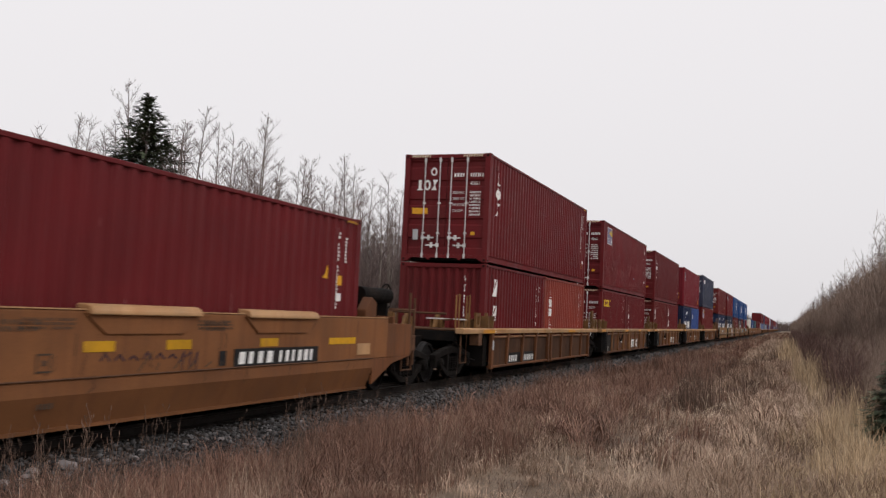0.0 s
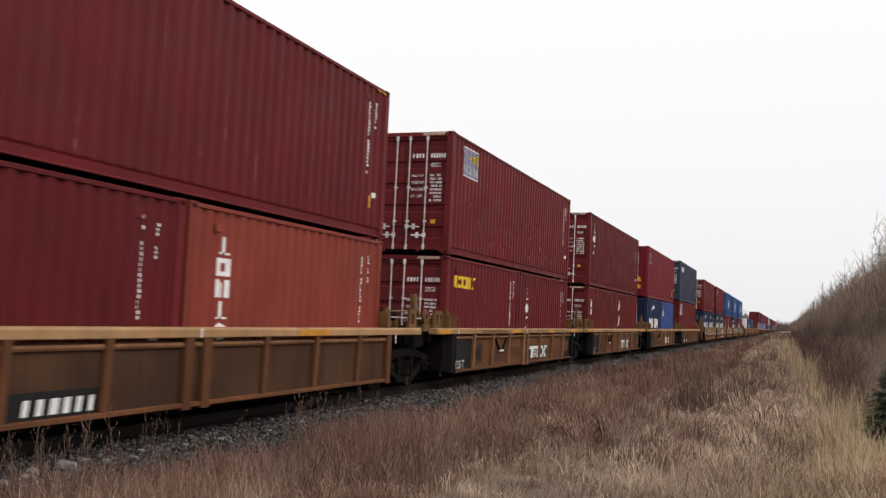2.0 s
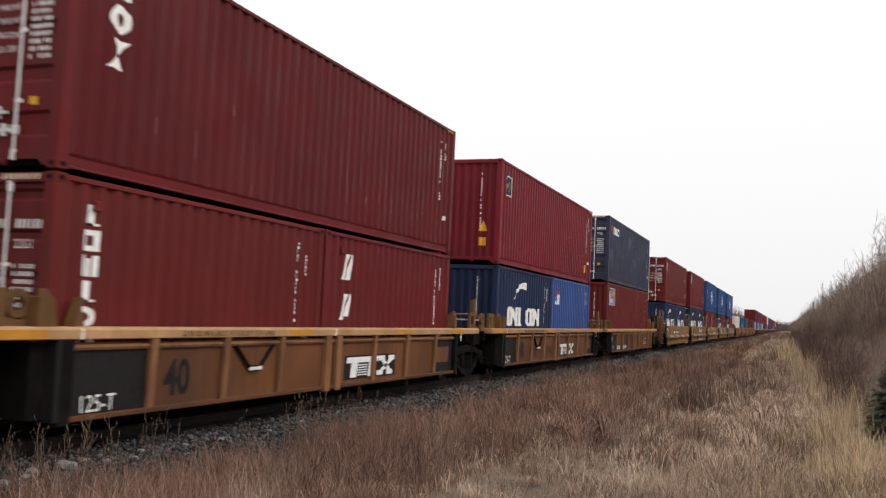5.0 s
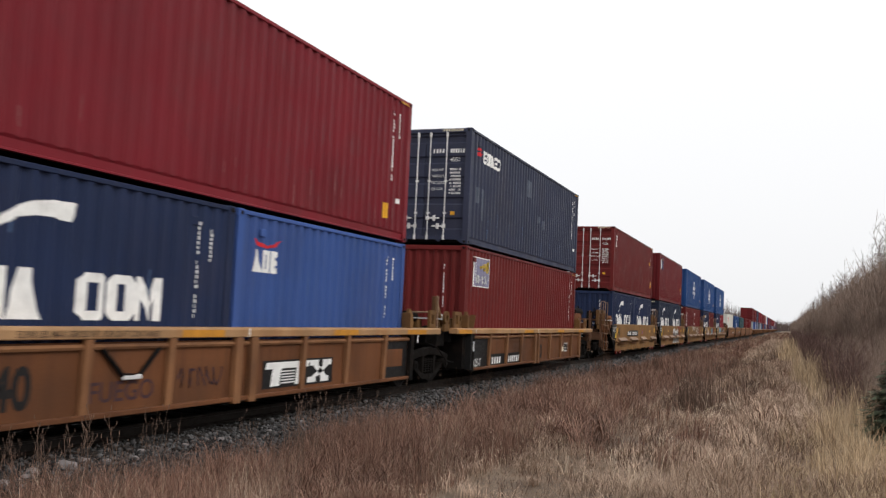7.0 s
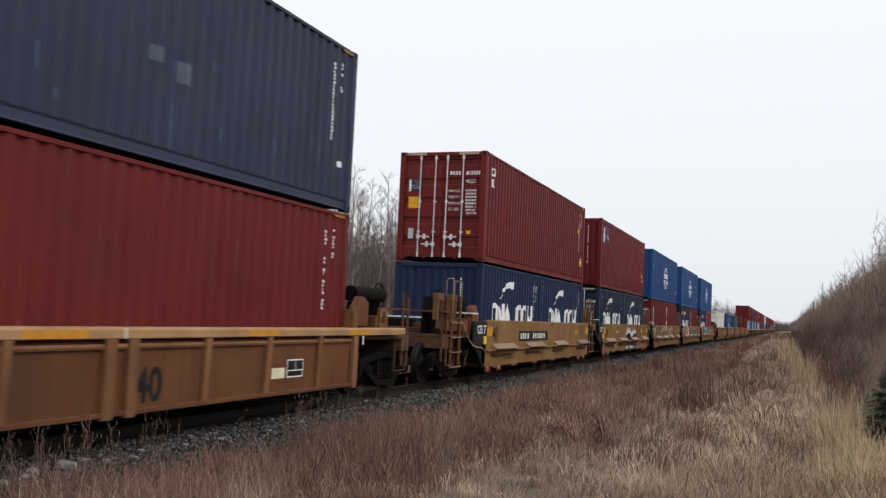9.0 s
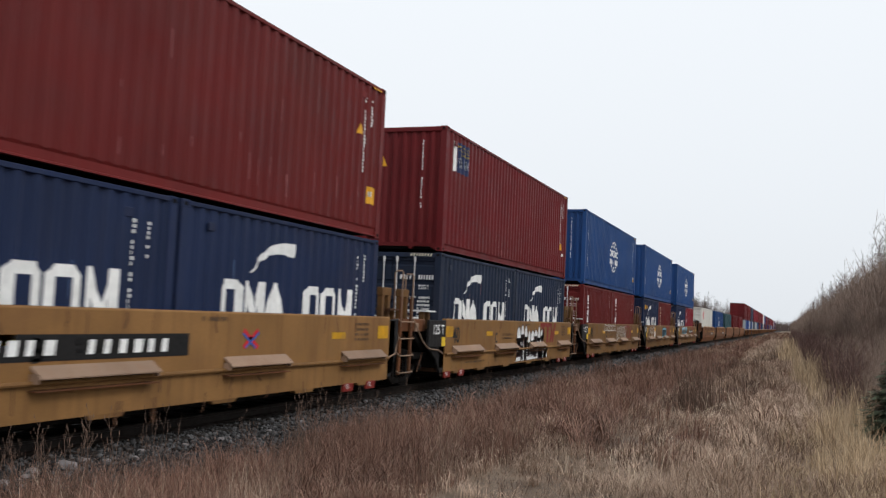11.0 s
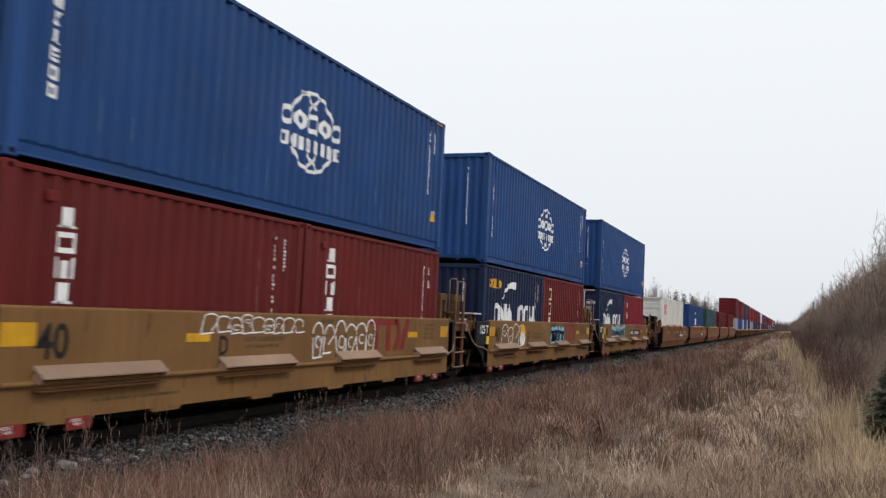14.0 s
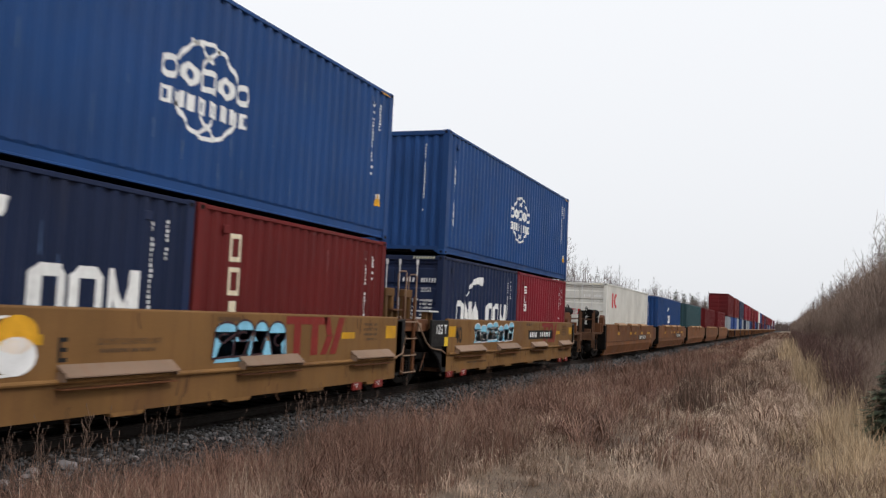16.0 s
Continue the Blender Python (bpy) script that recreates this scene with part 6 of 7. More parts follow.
# ---- vegetation ----
def blades(name, label, mat, regions, seed, kind_width=1.0):
    """regions: (x0, x1, y0, y1, number, height, width, lean)."""
    rng = np.random.default_rng(seed)
    V, F, k = [], [], 0
    for x0, x1, y0, y1, num, h, w, lean in regions:
        # clumps: half of the blades gather round tufts
        x = rng.uniform(x0, x1, num)
        y = rng.uniform(y0, y1, num)
        nt = max(1, num // 40)
        tx, ty, th = rng.uniform(x0, x1, nt), rng.uniform(y0, y1, nt), rng.uniform(0.5, 1.5, nt)
        pick = rng.integers(0, nt, num)
        near = rng.random(num) < 0.7
        spread = 0.10 + 0.02 * h
        x = np.where(near, tx[pick] + rng.normal(0, spread, num), x)
        y = np.where(near, ty[pick] + rng.normal(0, spread, num), y)
        z = ground_z(x, y) - 0.02
        hh = h * rng.uniform(0.45, 1.2, num) * np.where(near, th[pick], 0.8)
        # taller and thinner patches
        patch = np.sin(x * 1.1 + y * 0.37 + seed) * np.sin(y * 0.61 - x * 0.8) + 0.5 * np.sin(x * 2.9 + seed * 2) * np.sin(y * 1.7)
        hh *= np.clip(0.82 + 0.5 * patch, 0.25, 1.5) * np.where(rng.random(num) < 0.8 + 0.25 * patch, 1.0, 0.3)
        ang = rng.uniform(0, 6.283, num)
        ln = lean * rng.uniform(0.2, 1.3, num) * hh
        dx, dy = np.cos(ang) * ln, np.sin(ang) * ln
        ww = w * rng.uniform(0.6, 1.3, num) * kind_width
        sa = rng.uniform(0, 6.283, num)
        sx, sy = np.cos(sa) * ww / 2, np.sin(sa) * ww / 2
        p = np.stack([
            np.stack([x - sx, y - sy, z], 1), np.stack([x + sx, y + sy, z], 1),
            np.stack([x - sx * 0.8 + dx * 0.35, y - sy * 0.8 + dy * 0.35, z + hh * 0.6], 1), np.stack([x + sx * 0.8 + dx * 0.35, y + sy * 0.8 + dy * 0.35, z + hh * 0.6], 1),
            np.stack([x + dx, y + dy, z + hh * np.sqrt(np.clip(1 - lean * 0.35, 0.3, 1))], 1)], 1)
        V.append(p.reshape(-1, 3))
        b = (np.arange(num) * 5 + k)[:, None]
        F.append(np.concatenate([b + np.array([[0, 1, 3]]), b + np.array([[0, 3, 2]]), b + np.array([[2, 3, 4]])]))
        k += num * 5
    tagged(new(name, quick_mesh(name, np.concatenate(V), np.concatenate(F), mat)), label, "grass", kind="stuff")


blades("dry_grass", "matted pale straw grass on the verge", STRAW, [(-5.6, 3.5, 5, 12, 90000, 0.17, 0.005, 1.2), (-5.4, 4.5, 12, 26, 90000, 0.2, 0.008, 1.1), (-5.4, 4, 26, 60, 60000, 0.28, 0.018, 0.9), (-5.4, 4, 60, 160, 34000, 0.36, 0.05, 0.7), (-5.6, 4, 160, 420, 14000, 0.45, 0.16, 0.6), (-1.0, 1.8, 7, 45, 30000, 0.34, 0.008, 0.75), (-6.2, -3.6, 5, 13, 5000, 0.42, 0.0045, 0.5), (-6.1, -3.2, 13, 30, 5000, 0.44, 0.007, 0.5)], 11)
blades("russet_grass", "russet dead grass beside the ballast", RUSSET, [(-6.35, -3.4, 5, 13, 46000, 0.44, 0.005, 0.4), (-6.2, -3.0, 13, 28, 44000, 0.46, 0.008, 0.4), (-6.0, -2.4, 28, 60, 30000, 0.46, 0.016, 0.4), (-5.9, -2.8, 60, 160, 13000, 0.5, 0.045, 0.45), (-5.9, 0, 160, 420, 6000, 0.5, 0.15, 0.4), (-4, 0.2, 12, 45, 9000, 0.4, 0.009, 0.5), (-7.0, -6.2, 5, 30, 700, 0.4, 0.006, 0.5)], 12)
blades("golden_grass", "tall golden reed grass by the brush", GOLD, [(0.35, 0.95, 11.0, 16.5, 3000, 0.65, 0.006, 0.45), (0.7, 1.2, 15.5, 20, 3000, 0.85, 0.007, 0.35), (0.5, 1.4, 22, 30, 3000, 0.85, 0.011, 0.35), (0.2, 1.0, 33, 48, 2600, 0.8, 0.016, 0.35), (-0.5, 0.8, 52, 120, 3500, 0.8, 0.035, 0.35), (-0.2, 1.3, 7, 16, 5000, 0.4, 0.006, 0.8)], 13)
blades("far_side_grass", "pale dead grass beyond the track", STRAW, [(-29, -12, 5, 60, 30000, 0.6, 0.03, 0.5), (-29, -12, 60, 300, 16000, 0.65, 0.1, 0.5)], 14)
blades("bramble_litter", "dark brown dead weeds matted in the verge", WEED, [(-5.0, 1.0, 9, 22, 12000, 0.3, 0.006, 0.8), (-4.5, 0.0, 22, 60, 6000, 0.4, 0.014, 0.5), (-2.6, -0.6, 22, 38, 1500, 0.7, 0.01, 0.3), (-2.2, -1.5, 19.8, 21.4, 420, 0.95, 0.009, 0.25), (0.7, 2.8, 20, 60, 11000, 0.8, 0.014, 0.4)], 15)


def arching_straw(name, label, mat, tufts, seed):
    """Tufts of long stalks that rise, arch over and lie down outwards. tufts: (x0, x1, y0, y1, number of tufts, stalks each, length, width)."""
    rng = np.random.default_rng(seed)
    V, F, k = [], [], 0
    for x0, x1, y0, y1, nt, each, ln, w in tufts:
        for _ in range(nt):
            cx, cy = rng.uniform(x0, x1), rng.uniform(y0, y1)
            comb = rng.uniform(0, 6.283)
            size = rng.uniform(0.5, 1.25)
            num = int(each * rng.uniform(0.5, 1.4))
            a = comb + rng.normal(0, 1.1, num)
            L = ln * size * rng.uniform(0.5, 1.2, num)
            bx, by = cx + rng.normal(0, 0.07 * size, num), cy + rng.normal(0, 0.07 * size, num)
            bend = rng.uniform(0.35, 1.0, num)
            g = ground_z(bx, by) - 0.02
            hs, vs = np.array([0.0, 0.1, 0.3, 0.58, 0.85]), np.array([0.0, 0.34, 0.58, 0.66, 0.56])
            pts = []
            for h, v in zip(hs, vs):
                out = h * L * (0.3 + 0.8 * bend)
                pts.append(np.stack([bx + np.cos(a) * out, by + np.sin(a) * out, g + v * L * (1.35 - 0.75 * bend)], 1))
            side = np.stack([-np.sin(a), np.cos(a), np.zeros(num)], 1) * (w * rng.uniform(0.6, 1.3, num))[:, None] / 2
            taper = (1.0, 1.0, 0.85, 0.65, 0.2)
            p = np.stack([q + sg * side * tp for q, tp in zip(pts, taper) for sg in (-1, 1)], 1)
            V.append(p.reshape(-1, 3))
            b = (np.arange(num) * 10 + k)[:, None]
            F.append(np.concatenate([b + np.array([[2 * j, 2 * j + 1, 2 * j + 3]]) for j in range(4)] + [b + np.array([[2 * j, 2 * j + 3, 2 * j + 2]]) for j in range(4)]))
            k += num * 10
    tagged(new(name, quick_mesh(name, np.concatenate(V), np.concatenate(F), mat)), label, "grass", kind="stuff")


arching_straw("bent_straw", "bleached bent straw stalks lying in tufts", BLEACHED, [(-4.6, 2.0, 6.0, 11, 34, 16, 0.5, 0.004), (-4.4, 2.0, 11, 18, 44, 14, 0.55, 0.006), (-3.8, 1.4, 18, 34, 40, 14, 0.6, 0.009)], 41)
arching_straw("straw_tussocks", "pale tan straw tussocks in the verge", STRAW, [(-4.4, 2.4, 6.0, 12, 55, 50, 0.36, 0.005), (-4.0, 2.2, 12, 24, 70, 44, 0.42, 0.007), (-0.8, 1.2, 14, 40, 70, 50, 0.55, 0.010), (-3.6, 1.0, 24, 60, 80, 40, 0.45, 0.015)], 42)
arching_straw("russet_tussocks", "russet grass tussocks leaning over the ballast", RUSSET, [(-6.3, -3.6, 5.0, 13, 130, 60, 0.6, 0.005), (-6.1, -2.6, 13, 30, 200, 55, 0.62, 0.008), (-5.9, -3.0, 30, 70, 130, 45, 0.65, 0.017)], 43)


def build_weeds():
    """Tall thin dead stalks with side twigs and seed heads, each clump one plant."""
    variants = []
    for s in range(4):
        rnd = random.Random(50 + s)
        g = Geo()
        for i in range(rnd.randint(3, 6)):
            h = rnd.uniform(0.55, 1.0)
            bx, by = rnd.uniform(-0.12, 0.12), rnd.uniform(-0.12, 0.12)
            lx, ly = rnd.uniform(-0.12, 0.12), rnd.uniform(-0.12, 0.12)
            g.tube([(bx, by, -0.05), (bx + lx * 0.4, by + ly * 0.4, h * 0.5), (bx + lx, by + ly, h)], 0.0028, 3, 0.0015)
            for k in range(rnd.randint(4, 8)):
                f = rnd.uniform(0.45, 1.0)
                a = rnd.uniform(0, 6.28)
                q = rnd.uniform(0.03, 0.09) * (1.2 - f * 0.6)
                p0 = Vector((bx + lx * f, by + ly * f, h * f))
                p1 = p0 + Vector((math.cos(a) * q, math.sin(a) * q, q * 1.9))
                g.tube([p0, p1], 0.0018, 3, 0.001)
                g.tube([p1 - Vector((0, 0, 0.012)), p1 + Vector((0, 0, 0.018))], 0.004, 4, 0.002)
        variants.append(g.mesh("weed", WEED))
    rnd = random.Random(9)
    for k in range(80):
        t = rnd.random()
        y = 6 + 34 * t * t
        x = rnd.uniform(-6.4, -4.6) if k % 3 else rnd.uniform(-4.5, 2.2)
        ob = new("weed", variants[k % 4])
        s = rnd.uniform(0.7, 1.15)
        ob.matrix_basis = Matrix.LocRotScale((x, y, float(ground_z(x, y))), Euler((0, 0, rnd.uniform(0, 6.28))), (s, s, s))
        tagged(ob, "thin dead weed stalks with dry seed heads", "weed", "weeds in the verge")


def tree_mesh(seed, h, stems=1):
    """Trunk and crown of a bare tree."""
    rnd = random.Random(seed)
    trunk, crown = Geo(), Geo()
    pts = [Vector((0, 0, -0.3))]
    n = 7
    lean = Vector((rnd.uniform(-0.05, 0.05), rnd.uniform(-0.05, 0.05), 0))
    for i in range(1, n + 1):
        f = i / n
        pts.append(Vector((rnd.uniform(-0.08, 0.08), rnd.uniform(-0.08, 0.08), 0)) + lean * h * f + Vector((0, 0, h * f)))
    r0 = 0.0095 * h
    trunk.tube(pts, r0, 7, 0.012)

    def at(f):
        q = f * n
        i = min(int(q), n - 1)
        return pts[i].lerp(pts[i + 1], q - i)

    nb = int(h * 4.0)
    for b in range(nb):
        f = 0.22 + 0.76 * (b + rnd.random()) / nb
        a = rnd.uniform(0, 6.283)
        ln = h * 0.16 * (1.12 - f) ** 0.6 * rnd.uniform(0.5, 1.25)
        up = rnd.uniform(0.6, 1.5)
        d = Vector((math.cos(a), math.sin(a), up)).normalized()
        p0 = at(f)
        p1 = p0 + d * ln * 0.5 + Vector((0, 0, 0.04 * ln))
        p2 = p0 + d * ln + Vector((rnd.uniform(-0.1, 0.1), rnd.uniform(-0.1, 0.1), 0.04)) * ln
        rb = r0 * (1.05 - f) * 0.36 + 0.003
        crown.tube([p0, p1, p2], rb, 4, 0.005)
        for k in range(7):
            g = rnd.uniform(0.25, 1.0)
            q0 = p0.lerp(p1, g * 2) if g < 0.5 else p1.lerp(p2, g * 2 - 1)
            d2 = (d + Vector((rnd.uniform(-0.8, 0.8), rnd.uniform(-0.8, 0.8), rnd.uniform(-0.1, 0.7)))).normalized()
            l2 = ln * rnd.uniform(0.2, 0.45)
            q1 = q0 + d2 * l2
            crown.tube([q0, q1], 0.006, 3, 0.004)
            for m in range(4):
                e0 = q0.lerp(q1, rnd.uniform(0.3, 1.0))
                d3 = (d2 + Vector((rnd.uniform(-0.8, 0.8), rnd.uniform(-0.8, 0.8), rnd.uniform(-0.1, 0.8)))).normalized()
                crown.tube([e0, e0 + d3 * l2 * rnd.uniform(0.4, 0.8)], 0.0032, 3, 0.002)
    return trunk, crown


def plant_woods():
    kinds = []
    for s in range(7):
        tr, cr = tree_mesh(100 + s, (11.6, 12.3, 13.0, 11.0, 12.0, 13.4, 10.0)[s])
        t = tagged(new("bare_tree"), "leafless grey aspen along the railway", "tree", "bare trees")
        part("trunk", tr, BARK, t)
        part("crown", cr, TWIG, t, "bare twiggy crown")
        kinds.append(t)
    rnd = random.Random(4)
    used = set()
    for k in range(225):
        y = 17 + 120 * (k / 225) ** 1.6 + rnd.uniform(-2, 2)
        depth = rnd.random() ** 1.2
        x = -28.5 - 16 * depth - (3.0 if y < 28 else 0)
        s = (rnd.uniform(0.84, 1.05) + 0.1 * depth) * (0.72 if y < 31 else 0.76 if y < 36 else 0.9 if y < 42 else 1.07)
        m = Matrix.LocRotScale((x, y, -0.55), Euler((rnd.uniform(-0.03, 0.03), rnd.uniform(-0.03, 0.03), rnd.uniform(0, 6.28))), None)
        src = kinds[k % 7]
        if k % 7 not in used:
            used.add(k % 7)
            ob = src
            ob.matrix_basis = m
        else:
            ob = copy_thing(src, m)
        ob.scale = (s, s, s)
    # brush on the near side
    shrubs = []
    for s in range(5):
        r2 = random.Random(300 + s)
        g, st = Geo(), Geo()
        for i in range(46):
            a, sp = r2.uniform(0, 6.283), r2.uniform(0.05, 0.5)
            b = Vector((math.cos(a) * sp * 0.8, math.sin(a) * sp * 0.8, -0.1))
            h = r2.uniform(2.0, 4.2)
            top = b + Vector((math.cos(a) * sp * h * 0.5, math.sin(a) * sp * h * 0.5, h))
            mid = b.lerp(top, 0.5) + Vector((r2.uniform(-0.1, 0.1), r2.uniform(-0.1, 0.1), 0.1))
            st.tube([b, mid, top], 0.016, 4, 0.004)
            for k in range(13):
                f = r2.uniform(0.2, 1.0)
                p0 = b.lerp(mid, f * 2) if f < 0.5 else mid.lerp(top, f * 2 - 1)
                d = Vector((r2.uniform(-1, 1), r2.uniform(-1, 1), r2.uniform(0.5, 1.6))).normalized()
                p1 = p0 + d * r2.uniform(0.3, 0.8)
                g.tube([p0, p1], 0.006, 3, 0.003)
                for m in range(3):
                    q = p0.lerp(p1, r2.uniform(0.3, 0.9))
                    d2 = (d + Vector((r2.uniform(-0.7, 0.7), r2.uniform(-0.7, 0.7), r2.uniform(0, 0.5)))).normalized()
                    g.tube([q, q + d2 * r2.uniform(0.15, 0.4)], 0.004, 3, 0.002)
        t = tagged(new("bare_shrub"), "dense leafless grey-brown willow brush beside the verge", "shrub", "brush along the verge")
        part("woody_base", st, BRUSH, t)
        part("crown", g, BRUSH, t)
        shrubs.append(t)
    # low red-brown osiers at the foot of the brush
    osiers = []
    for s in range(4):
        r2 = random.Random(340 + s)
        g, st = Geo(), Geo()
        for i in range(40):
            a, sp = r2.uniform(0, 6.283), r2.uniform(0.05, 0.4)
            b = Vector((math.cos(a) * sp, math.sin(a) * sp, -0.1))
            h = r2.uniform(0.8, 2.0)
            top = b + Vector((math.cos(a) * sp * h * 0.5 + r2.uniform(-0.1, 0.1), math.sin(a) * sp * h * 0.5, h))
            st.tube([b, b.lerp(top, 0.5) + Vector((0, 0, 0.08)), top], 0.010, 3, 0.003)
            for k in range(9):
                p0 = b.lerp(top, r2.uniform(0.2, 1.0))
                d = Vector((r2.uniform(-1, 1), r2.uniform(-1, 1), r2.uniform(0.6, 1.8))).normalized()
                p1 = p0 + d * r2.uniform(0.15, 0.45)
                g.tube([p0, p1], 0.004, 3, 0.002)
                for m in range(2):
                    q = p0.lerp(p1, r2.uniform(0.3, 0.9))
                    g.tube([q, q + (d + Vector((r2.uniform(-0.7, 0.7), r2.uniform(-0.7, 0.7), 0.2))).normalized() * r2.uniform(0.08, 0.2)], 0.003, 3, 0.0015)
        t = tagged(new("osier_shrub"), "low leafless red-brown osier clump beside the verge", "shrub", "osiers along the verge")
        part("woody_base", st, RED_BRUSH, t)
        part("crown", g, RED_BRUSH, t)
        osiers.append(t)
    used = set()
    for k in range(84):
        f = k / 84
        y = 24 + 150 * f ** 1.5 + rnd.uniform(-1.5, 1.5)
        x = (1.1 if y < 36 else 0.85 if y < 60 else 0.55) + 2.2 * rnd.random() ** 1.6
        m = Matrix.LocRotScale((x, y, float(ground_z(x, y))), Euler((0, 0, rnd.uniform(0, 6.28))), None)
        if k % 4 not in used:
            used.add(k % 4)
            ob = osiers[k % 4]
            ob.matrix_basis = m
        else:
            ob = copy_thing(osiers[k % 4], m)
        s = rnd.uniform(0.5, 0.95)
        ob.scale = (s, s, s)
    used = set()
    for k in range(250):
        f = ((k - 40) / 210) ** 1.35 if k >= 40 else 0
        y = 27 + 260 * f + rnd.uniform(-1, 1) if k >= 40 else rnd.uniform(19, 48)
        x = (1.0 if y > 110 else 1.8 if y > 75 else 2.8) + 6.0 * rnd.random() ** 1.5 if k >= 40 else rnd.uniform(1.5, 3.0)
        s = rnd.uniform(0.75, 1.15) * (1.0 + 0.1 * min((x - 2.5), 5)) * (0.8 if x < 3.6 else 1.05) * (1.0 if y < 70 else 1.05) * (1.0 if k >= 40 else 0.5)
        m = Matrix.LocRotScale((x, y, float(ground_z(x, y))), Euler((0, 0, rnd.uniform(0, 6.28))), None)
        src = shrubs[k % 5]
        if k % 5 not in used:
            used.add(k % 5)
            ob = src
            ob.matrix_basis = m
        else:
            ob = copy_thing(src, m)
        ob.scale = (s, s, s)
    # the first ten stand out of view, added to darken the train's sides
    for k in range(75):
        y = -25 + 50 * k / 10 if k < 10 else 27 + 150 * ((k - 10) / 65) ** 1.3 + rnd.uniform(-2, 2)
        x = 5.6 + (8 if k < 10 else 4.5) * rnd.random() ** 1.2 + (3 if y < 40 else 0)
        m = Matrix.LocRotScale((x, y, 0.0), Euler((0, 0, rnd.uniform(0, 6.28))), None)
        ob = copy_thing(kinds[(k * 3) % 7], m)
        s = rnd.uniform(0.58, 0.8)
        ob.scale = (s, s, s)


def spruce(name_label, x, y, h, width, seed, layers=26, fine=0.16, size=0.46, broad=1.0):
    """Conifer: trunk and whorls of drooping branches made of many small needle sprays."""
    rnd = random.Random(seed)
    t = tagged(new("spruce"), name_label, "tree", "spruces")
    t.location = (x, y, float(ground_z(x, y)))
    part("trunk", Geo().tube([(0, 0, -0.2), (0.03, 0.02, h * 0.5), (0, 0, h)], 0.016 * h, 7, 0.01), BARK, t)
    V, F = [], []

    def spray(p, d, ln):
        side = d.cross(Vector((0, 0, 1))).normalized()
        for sgn in (-1, 1):
            for j in range(4):
                b = p + d * ln * j / 4
                e = b + (d * 0.7 + side * sgn * 0.75 + Vector((0, 0, rnd.uniform(-0.25, 0.1)))) * ln * 0.42
                w = ln * 0.17
                k = len(V)
                V.extend([b - d * w, b + d * w, e])
                F.append((k, k + 1, k + 2))
        k = len(V)
        V.extend([p + side * ln * 0.06, p - side * ln * 0.06, p + d * ln * 1.15])
        F.append((k, k + 1, k + 2))

    limbs = Geo()
    for i in range(layers):
        f = i / layers
        z = h * (0.07 + 0.92 * f)
        r = width * min((1 - f) ** 0.95, broad) * rnd.uniform(0.88, 1.1) + 0.1
        n = max(9, int(18 * (1 - f) + 11))
        for b in range(n):
            a = 6.283 * (b + rnd.random() * 0.8) / n
            ln = r * rnd.uniform(0.65, 1.15)
            d = Vector((math.cos(a), math.sin(a), rnd.uniform(-0.4, -0.05) + 0.35 * f)).normalized()
            p0 = Vector((0, 0, z + rnd.uniform(-0.1, 0.1)))
            limbs.tube([p0, p0 + d * ln * 0.9], 0.012, 3, 0.004)
            m = max(3, int(ln / fine))
            for j in range(m):
                q = p0 + d * ln * (0.12 + 0.88 * j / m)
                s = size * rnd.uniform(0.7, 1.2) * (1.25 - 0.6 * f)
                dd = (d + Vector((rnd.uniform(-0.7, 0.7), rnd.uniform(-0.7, 0.7), rnd.uniform(-0.4, 0.2)))).normalized()
                spray(q, dd, s)
    part("branchwork", limbs, BARK, t)
    ob = new("foliage", quick_mesh("foliage", [tuple(v) for v in V], F, NEEDLE))
    ob.parent = t
    return t


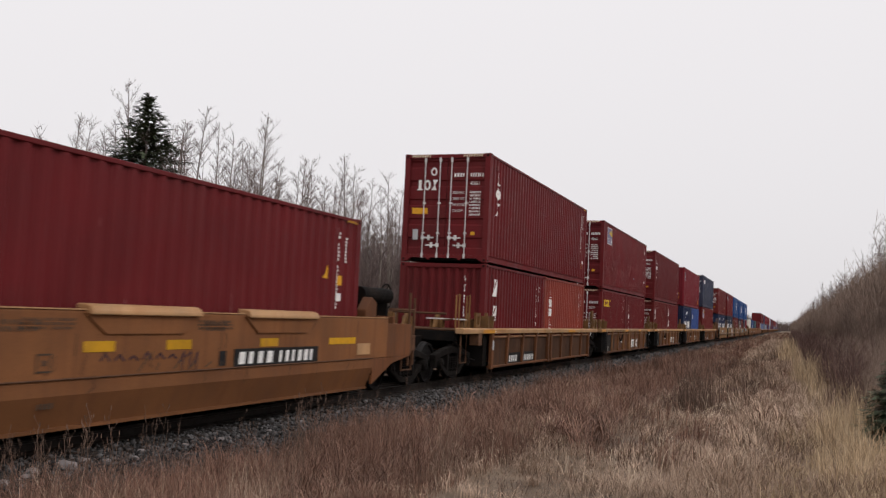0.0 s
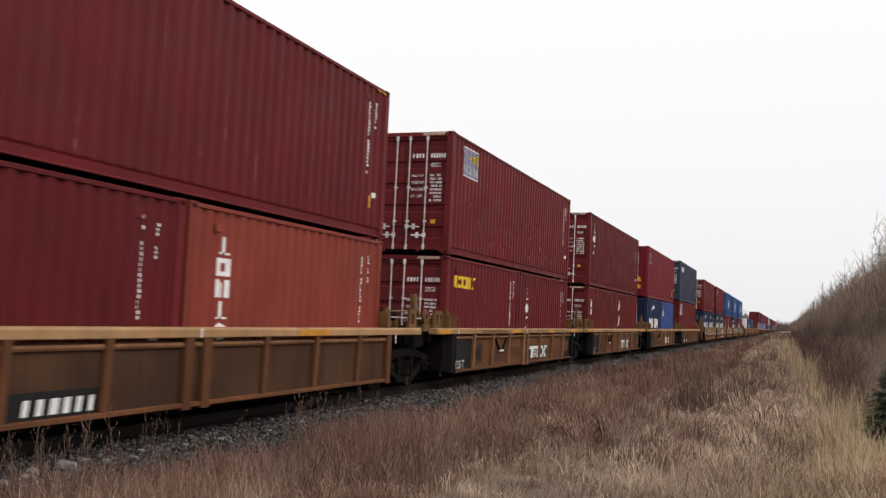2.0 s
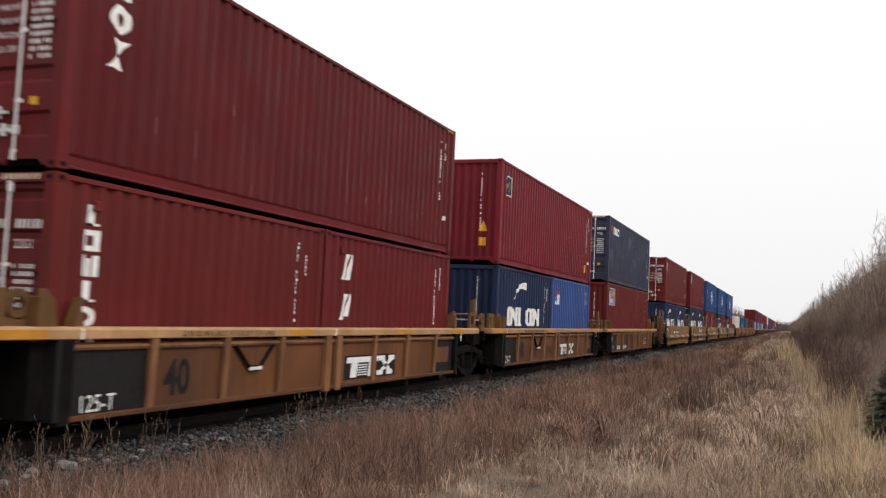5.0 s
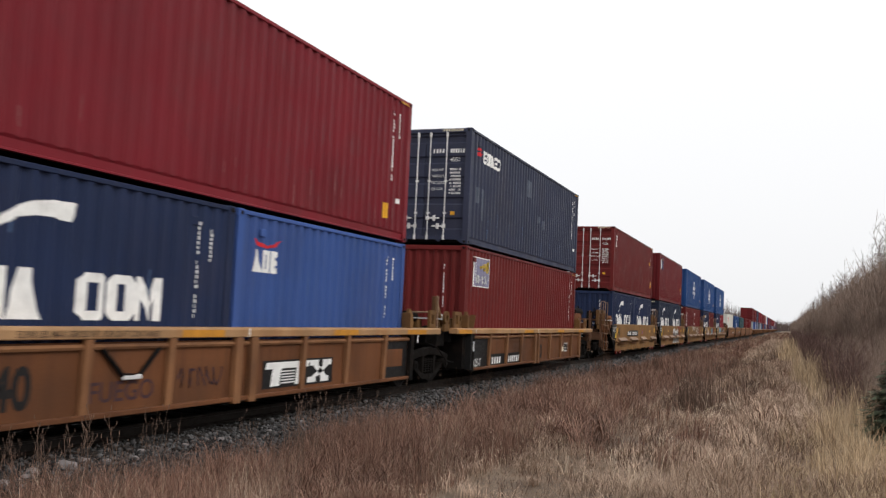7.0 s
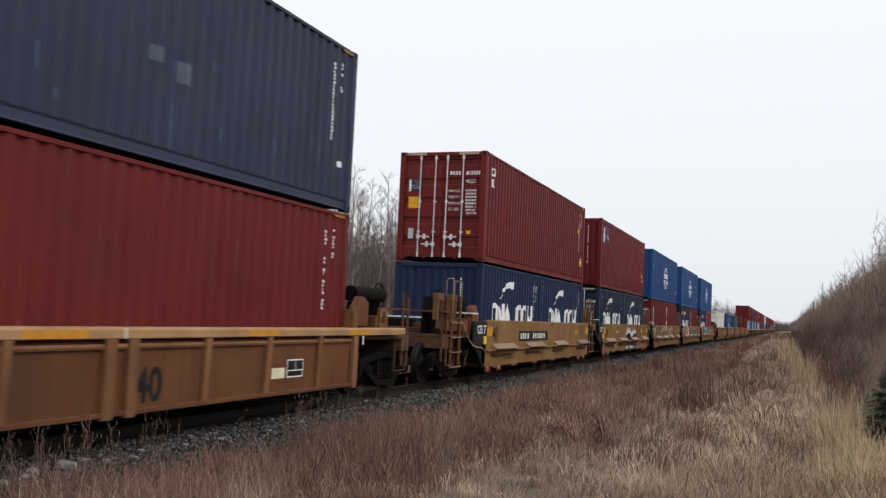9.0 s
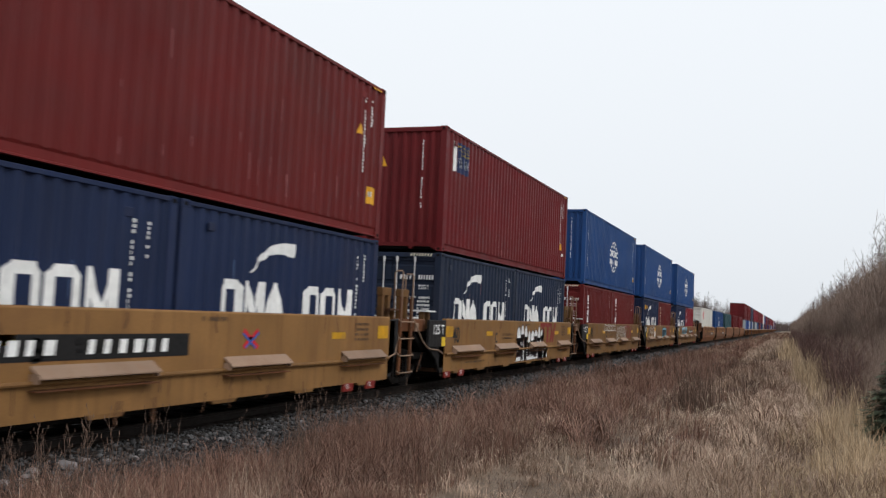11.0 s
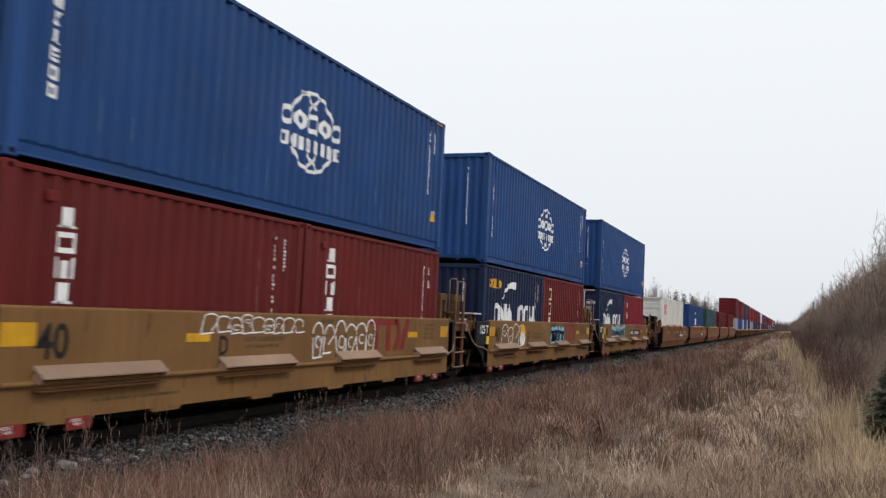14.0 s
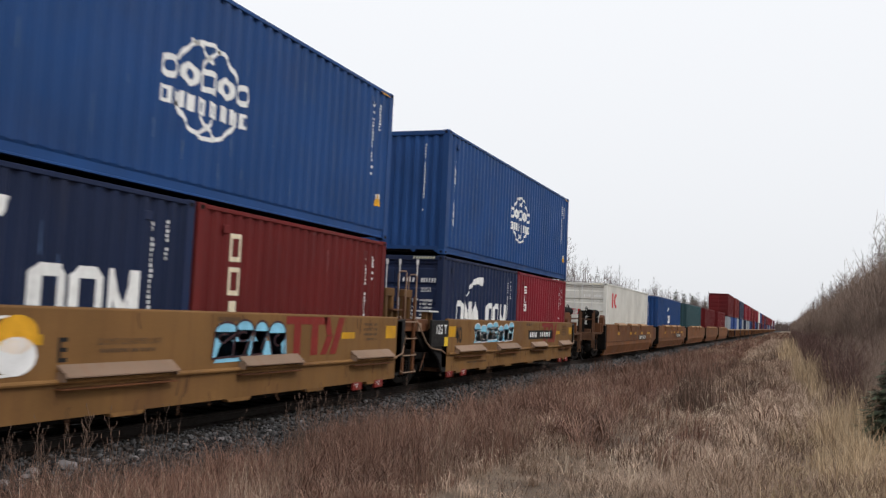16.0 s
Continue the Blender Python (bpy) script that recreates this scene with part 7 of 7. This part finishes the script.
def far_woods():
    """Distant bare woods and spruces along both sides down to the horizon."""
    rng = np.random.default_rng(21)
    belts = {}
    for x0, x1, y0, y1, num, h, tw in ((-70, -31, 95, 420, 1100, 12.0, 30), (-110, -34, 420, 1100, 620, 12.5, 16), (9, 50, 200, 700, 520, 8.5, 22), (-60, 60, 1000, 1400, 420, 12.0, 14), (-85, -44, 12, 150, 620, 11.5, 30), (-50, -33, 14, 160, 900, 4.2, 16), (-48, -31, 17, 140, 620, 9.6, 36), (1.3, 9, 130, 320, 420, 3.8, 26), (1.3, 9, 320, 900, 420, 5.0, 18), (4.5, 12, 150, 620, 620, 8.5, 22), (5.5, 10, 70, 180, 160, 8.0, 34), (-30, -14, 480, 1000, 200, 8.0, 16), (-42, -25, 320, 1000, 460, 13.0, 20), (-14, 4.5, 900, 1150, 160, 9.0, 18)):
        V, F = belts.setdefault(x0 == 1.3, ([], []))
        for t in range(num):
            k = len(V)
            x, y = rng.uniform(x0, x1), rng.uniform(y0, y1)
            hh = h * rng.uniform(0.65, 1.1)
            w = 0.05 + y * 0.00012
            segs = [((x, y, -0.6), (x + rng.normal(0, 0.2), y, hh), w * 1.4, w * 0.3)]
            for b in range(tw):
                f = rng.uniform(0.15, 0.97)
                a = rng.uniform(0, 6.283)
                ln = hh * 0.26 * (1.15 - f) * rng.uniform(0.5, 1.2)
                p = np.array((x, y, hh * f))
                segs.append((p, p + np.array((math.cos(a) * ln, math.sin(a) * ln, ln * rng.uniform(0.7, 1.6))), w * 0.45, w * 0.15))
            for p, q, wa, wb in segs:
                p, q = np.asarray(p, float), np.asarray(q, float)
                c = rng.uniform(0, 3.14)
                for tt in (c, c + 1.57):
                    o = np.array((math.cos(tt), math.sin(tt), 0))
                    V.extend([p - o * wa, p + o * wa, q + o * wb])
                    F.append((k, k + 1, k + 2))
                    k += 3
    tagged(new("far_woods", quick_mesh("far_woods", *belts[False], TWIG)), "distant bare grey woods along the railway", "woods", kind="stuff")
    tagged(new("far_brush", quick_mesh("far_brush", *belts[True], BRUSH)), "distant bare brown brush along the verge", "brush", kind="stuff")


build_weeds()
plant_woods()
far_woods()
spruce("tall dark green spruce among bare trees", -32.0, 38.8, 13.2, 6.4, 61, 64, 0.16, 0.5, 0.3)
spruce("small dark green spruce sapling in the grass", 1.53, 15.6, 1.4, 0.55, 62, 22, 0.06, 0.16)
for k, (x, y, h) in enumerate(((-35, 306, 13.0), (-36, 342, 14.0), (-35, 362, 13.0), (-37, 385, 14.5), (-38, 412, 14.0), (-37, 440, 13.5), (-40, 482, 15))):
    spruce("distant dark spruce above the bare woods", x, y, h, 2.6, 70 + k, 20, 0.4, 1.0)


def travelled(t):
    """Metres that the train has gone at t seconds: nearly steady, slowing a little."""
    return 9.2828 * t - 0.00255 * (t - 8) ** 2 - 0.000100 * (t - 8) ** 3 - 0.0000284 * (t - 8) ** 4


def motions():
    """The whole train rolls by; its wheels turn with it."""
    times = [k * 1.0 for k in range(17)]
    for ob, x, y, z in MOVERS:
        walk(ob, [(t, pose(x, y - travelled(t), z)) for t in times])
    steps = [k / 15 for k in range(241)]
    for ob, y in WHEELSETS:
        walk(ob, [(t, Matrix.Translation((0, y, WHEEL_R)) @ Matrix.Rotation((travelled(t) - travelled(0)) / WHEEL_R, 4, "X")) for t in steps])


motions()
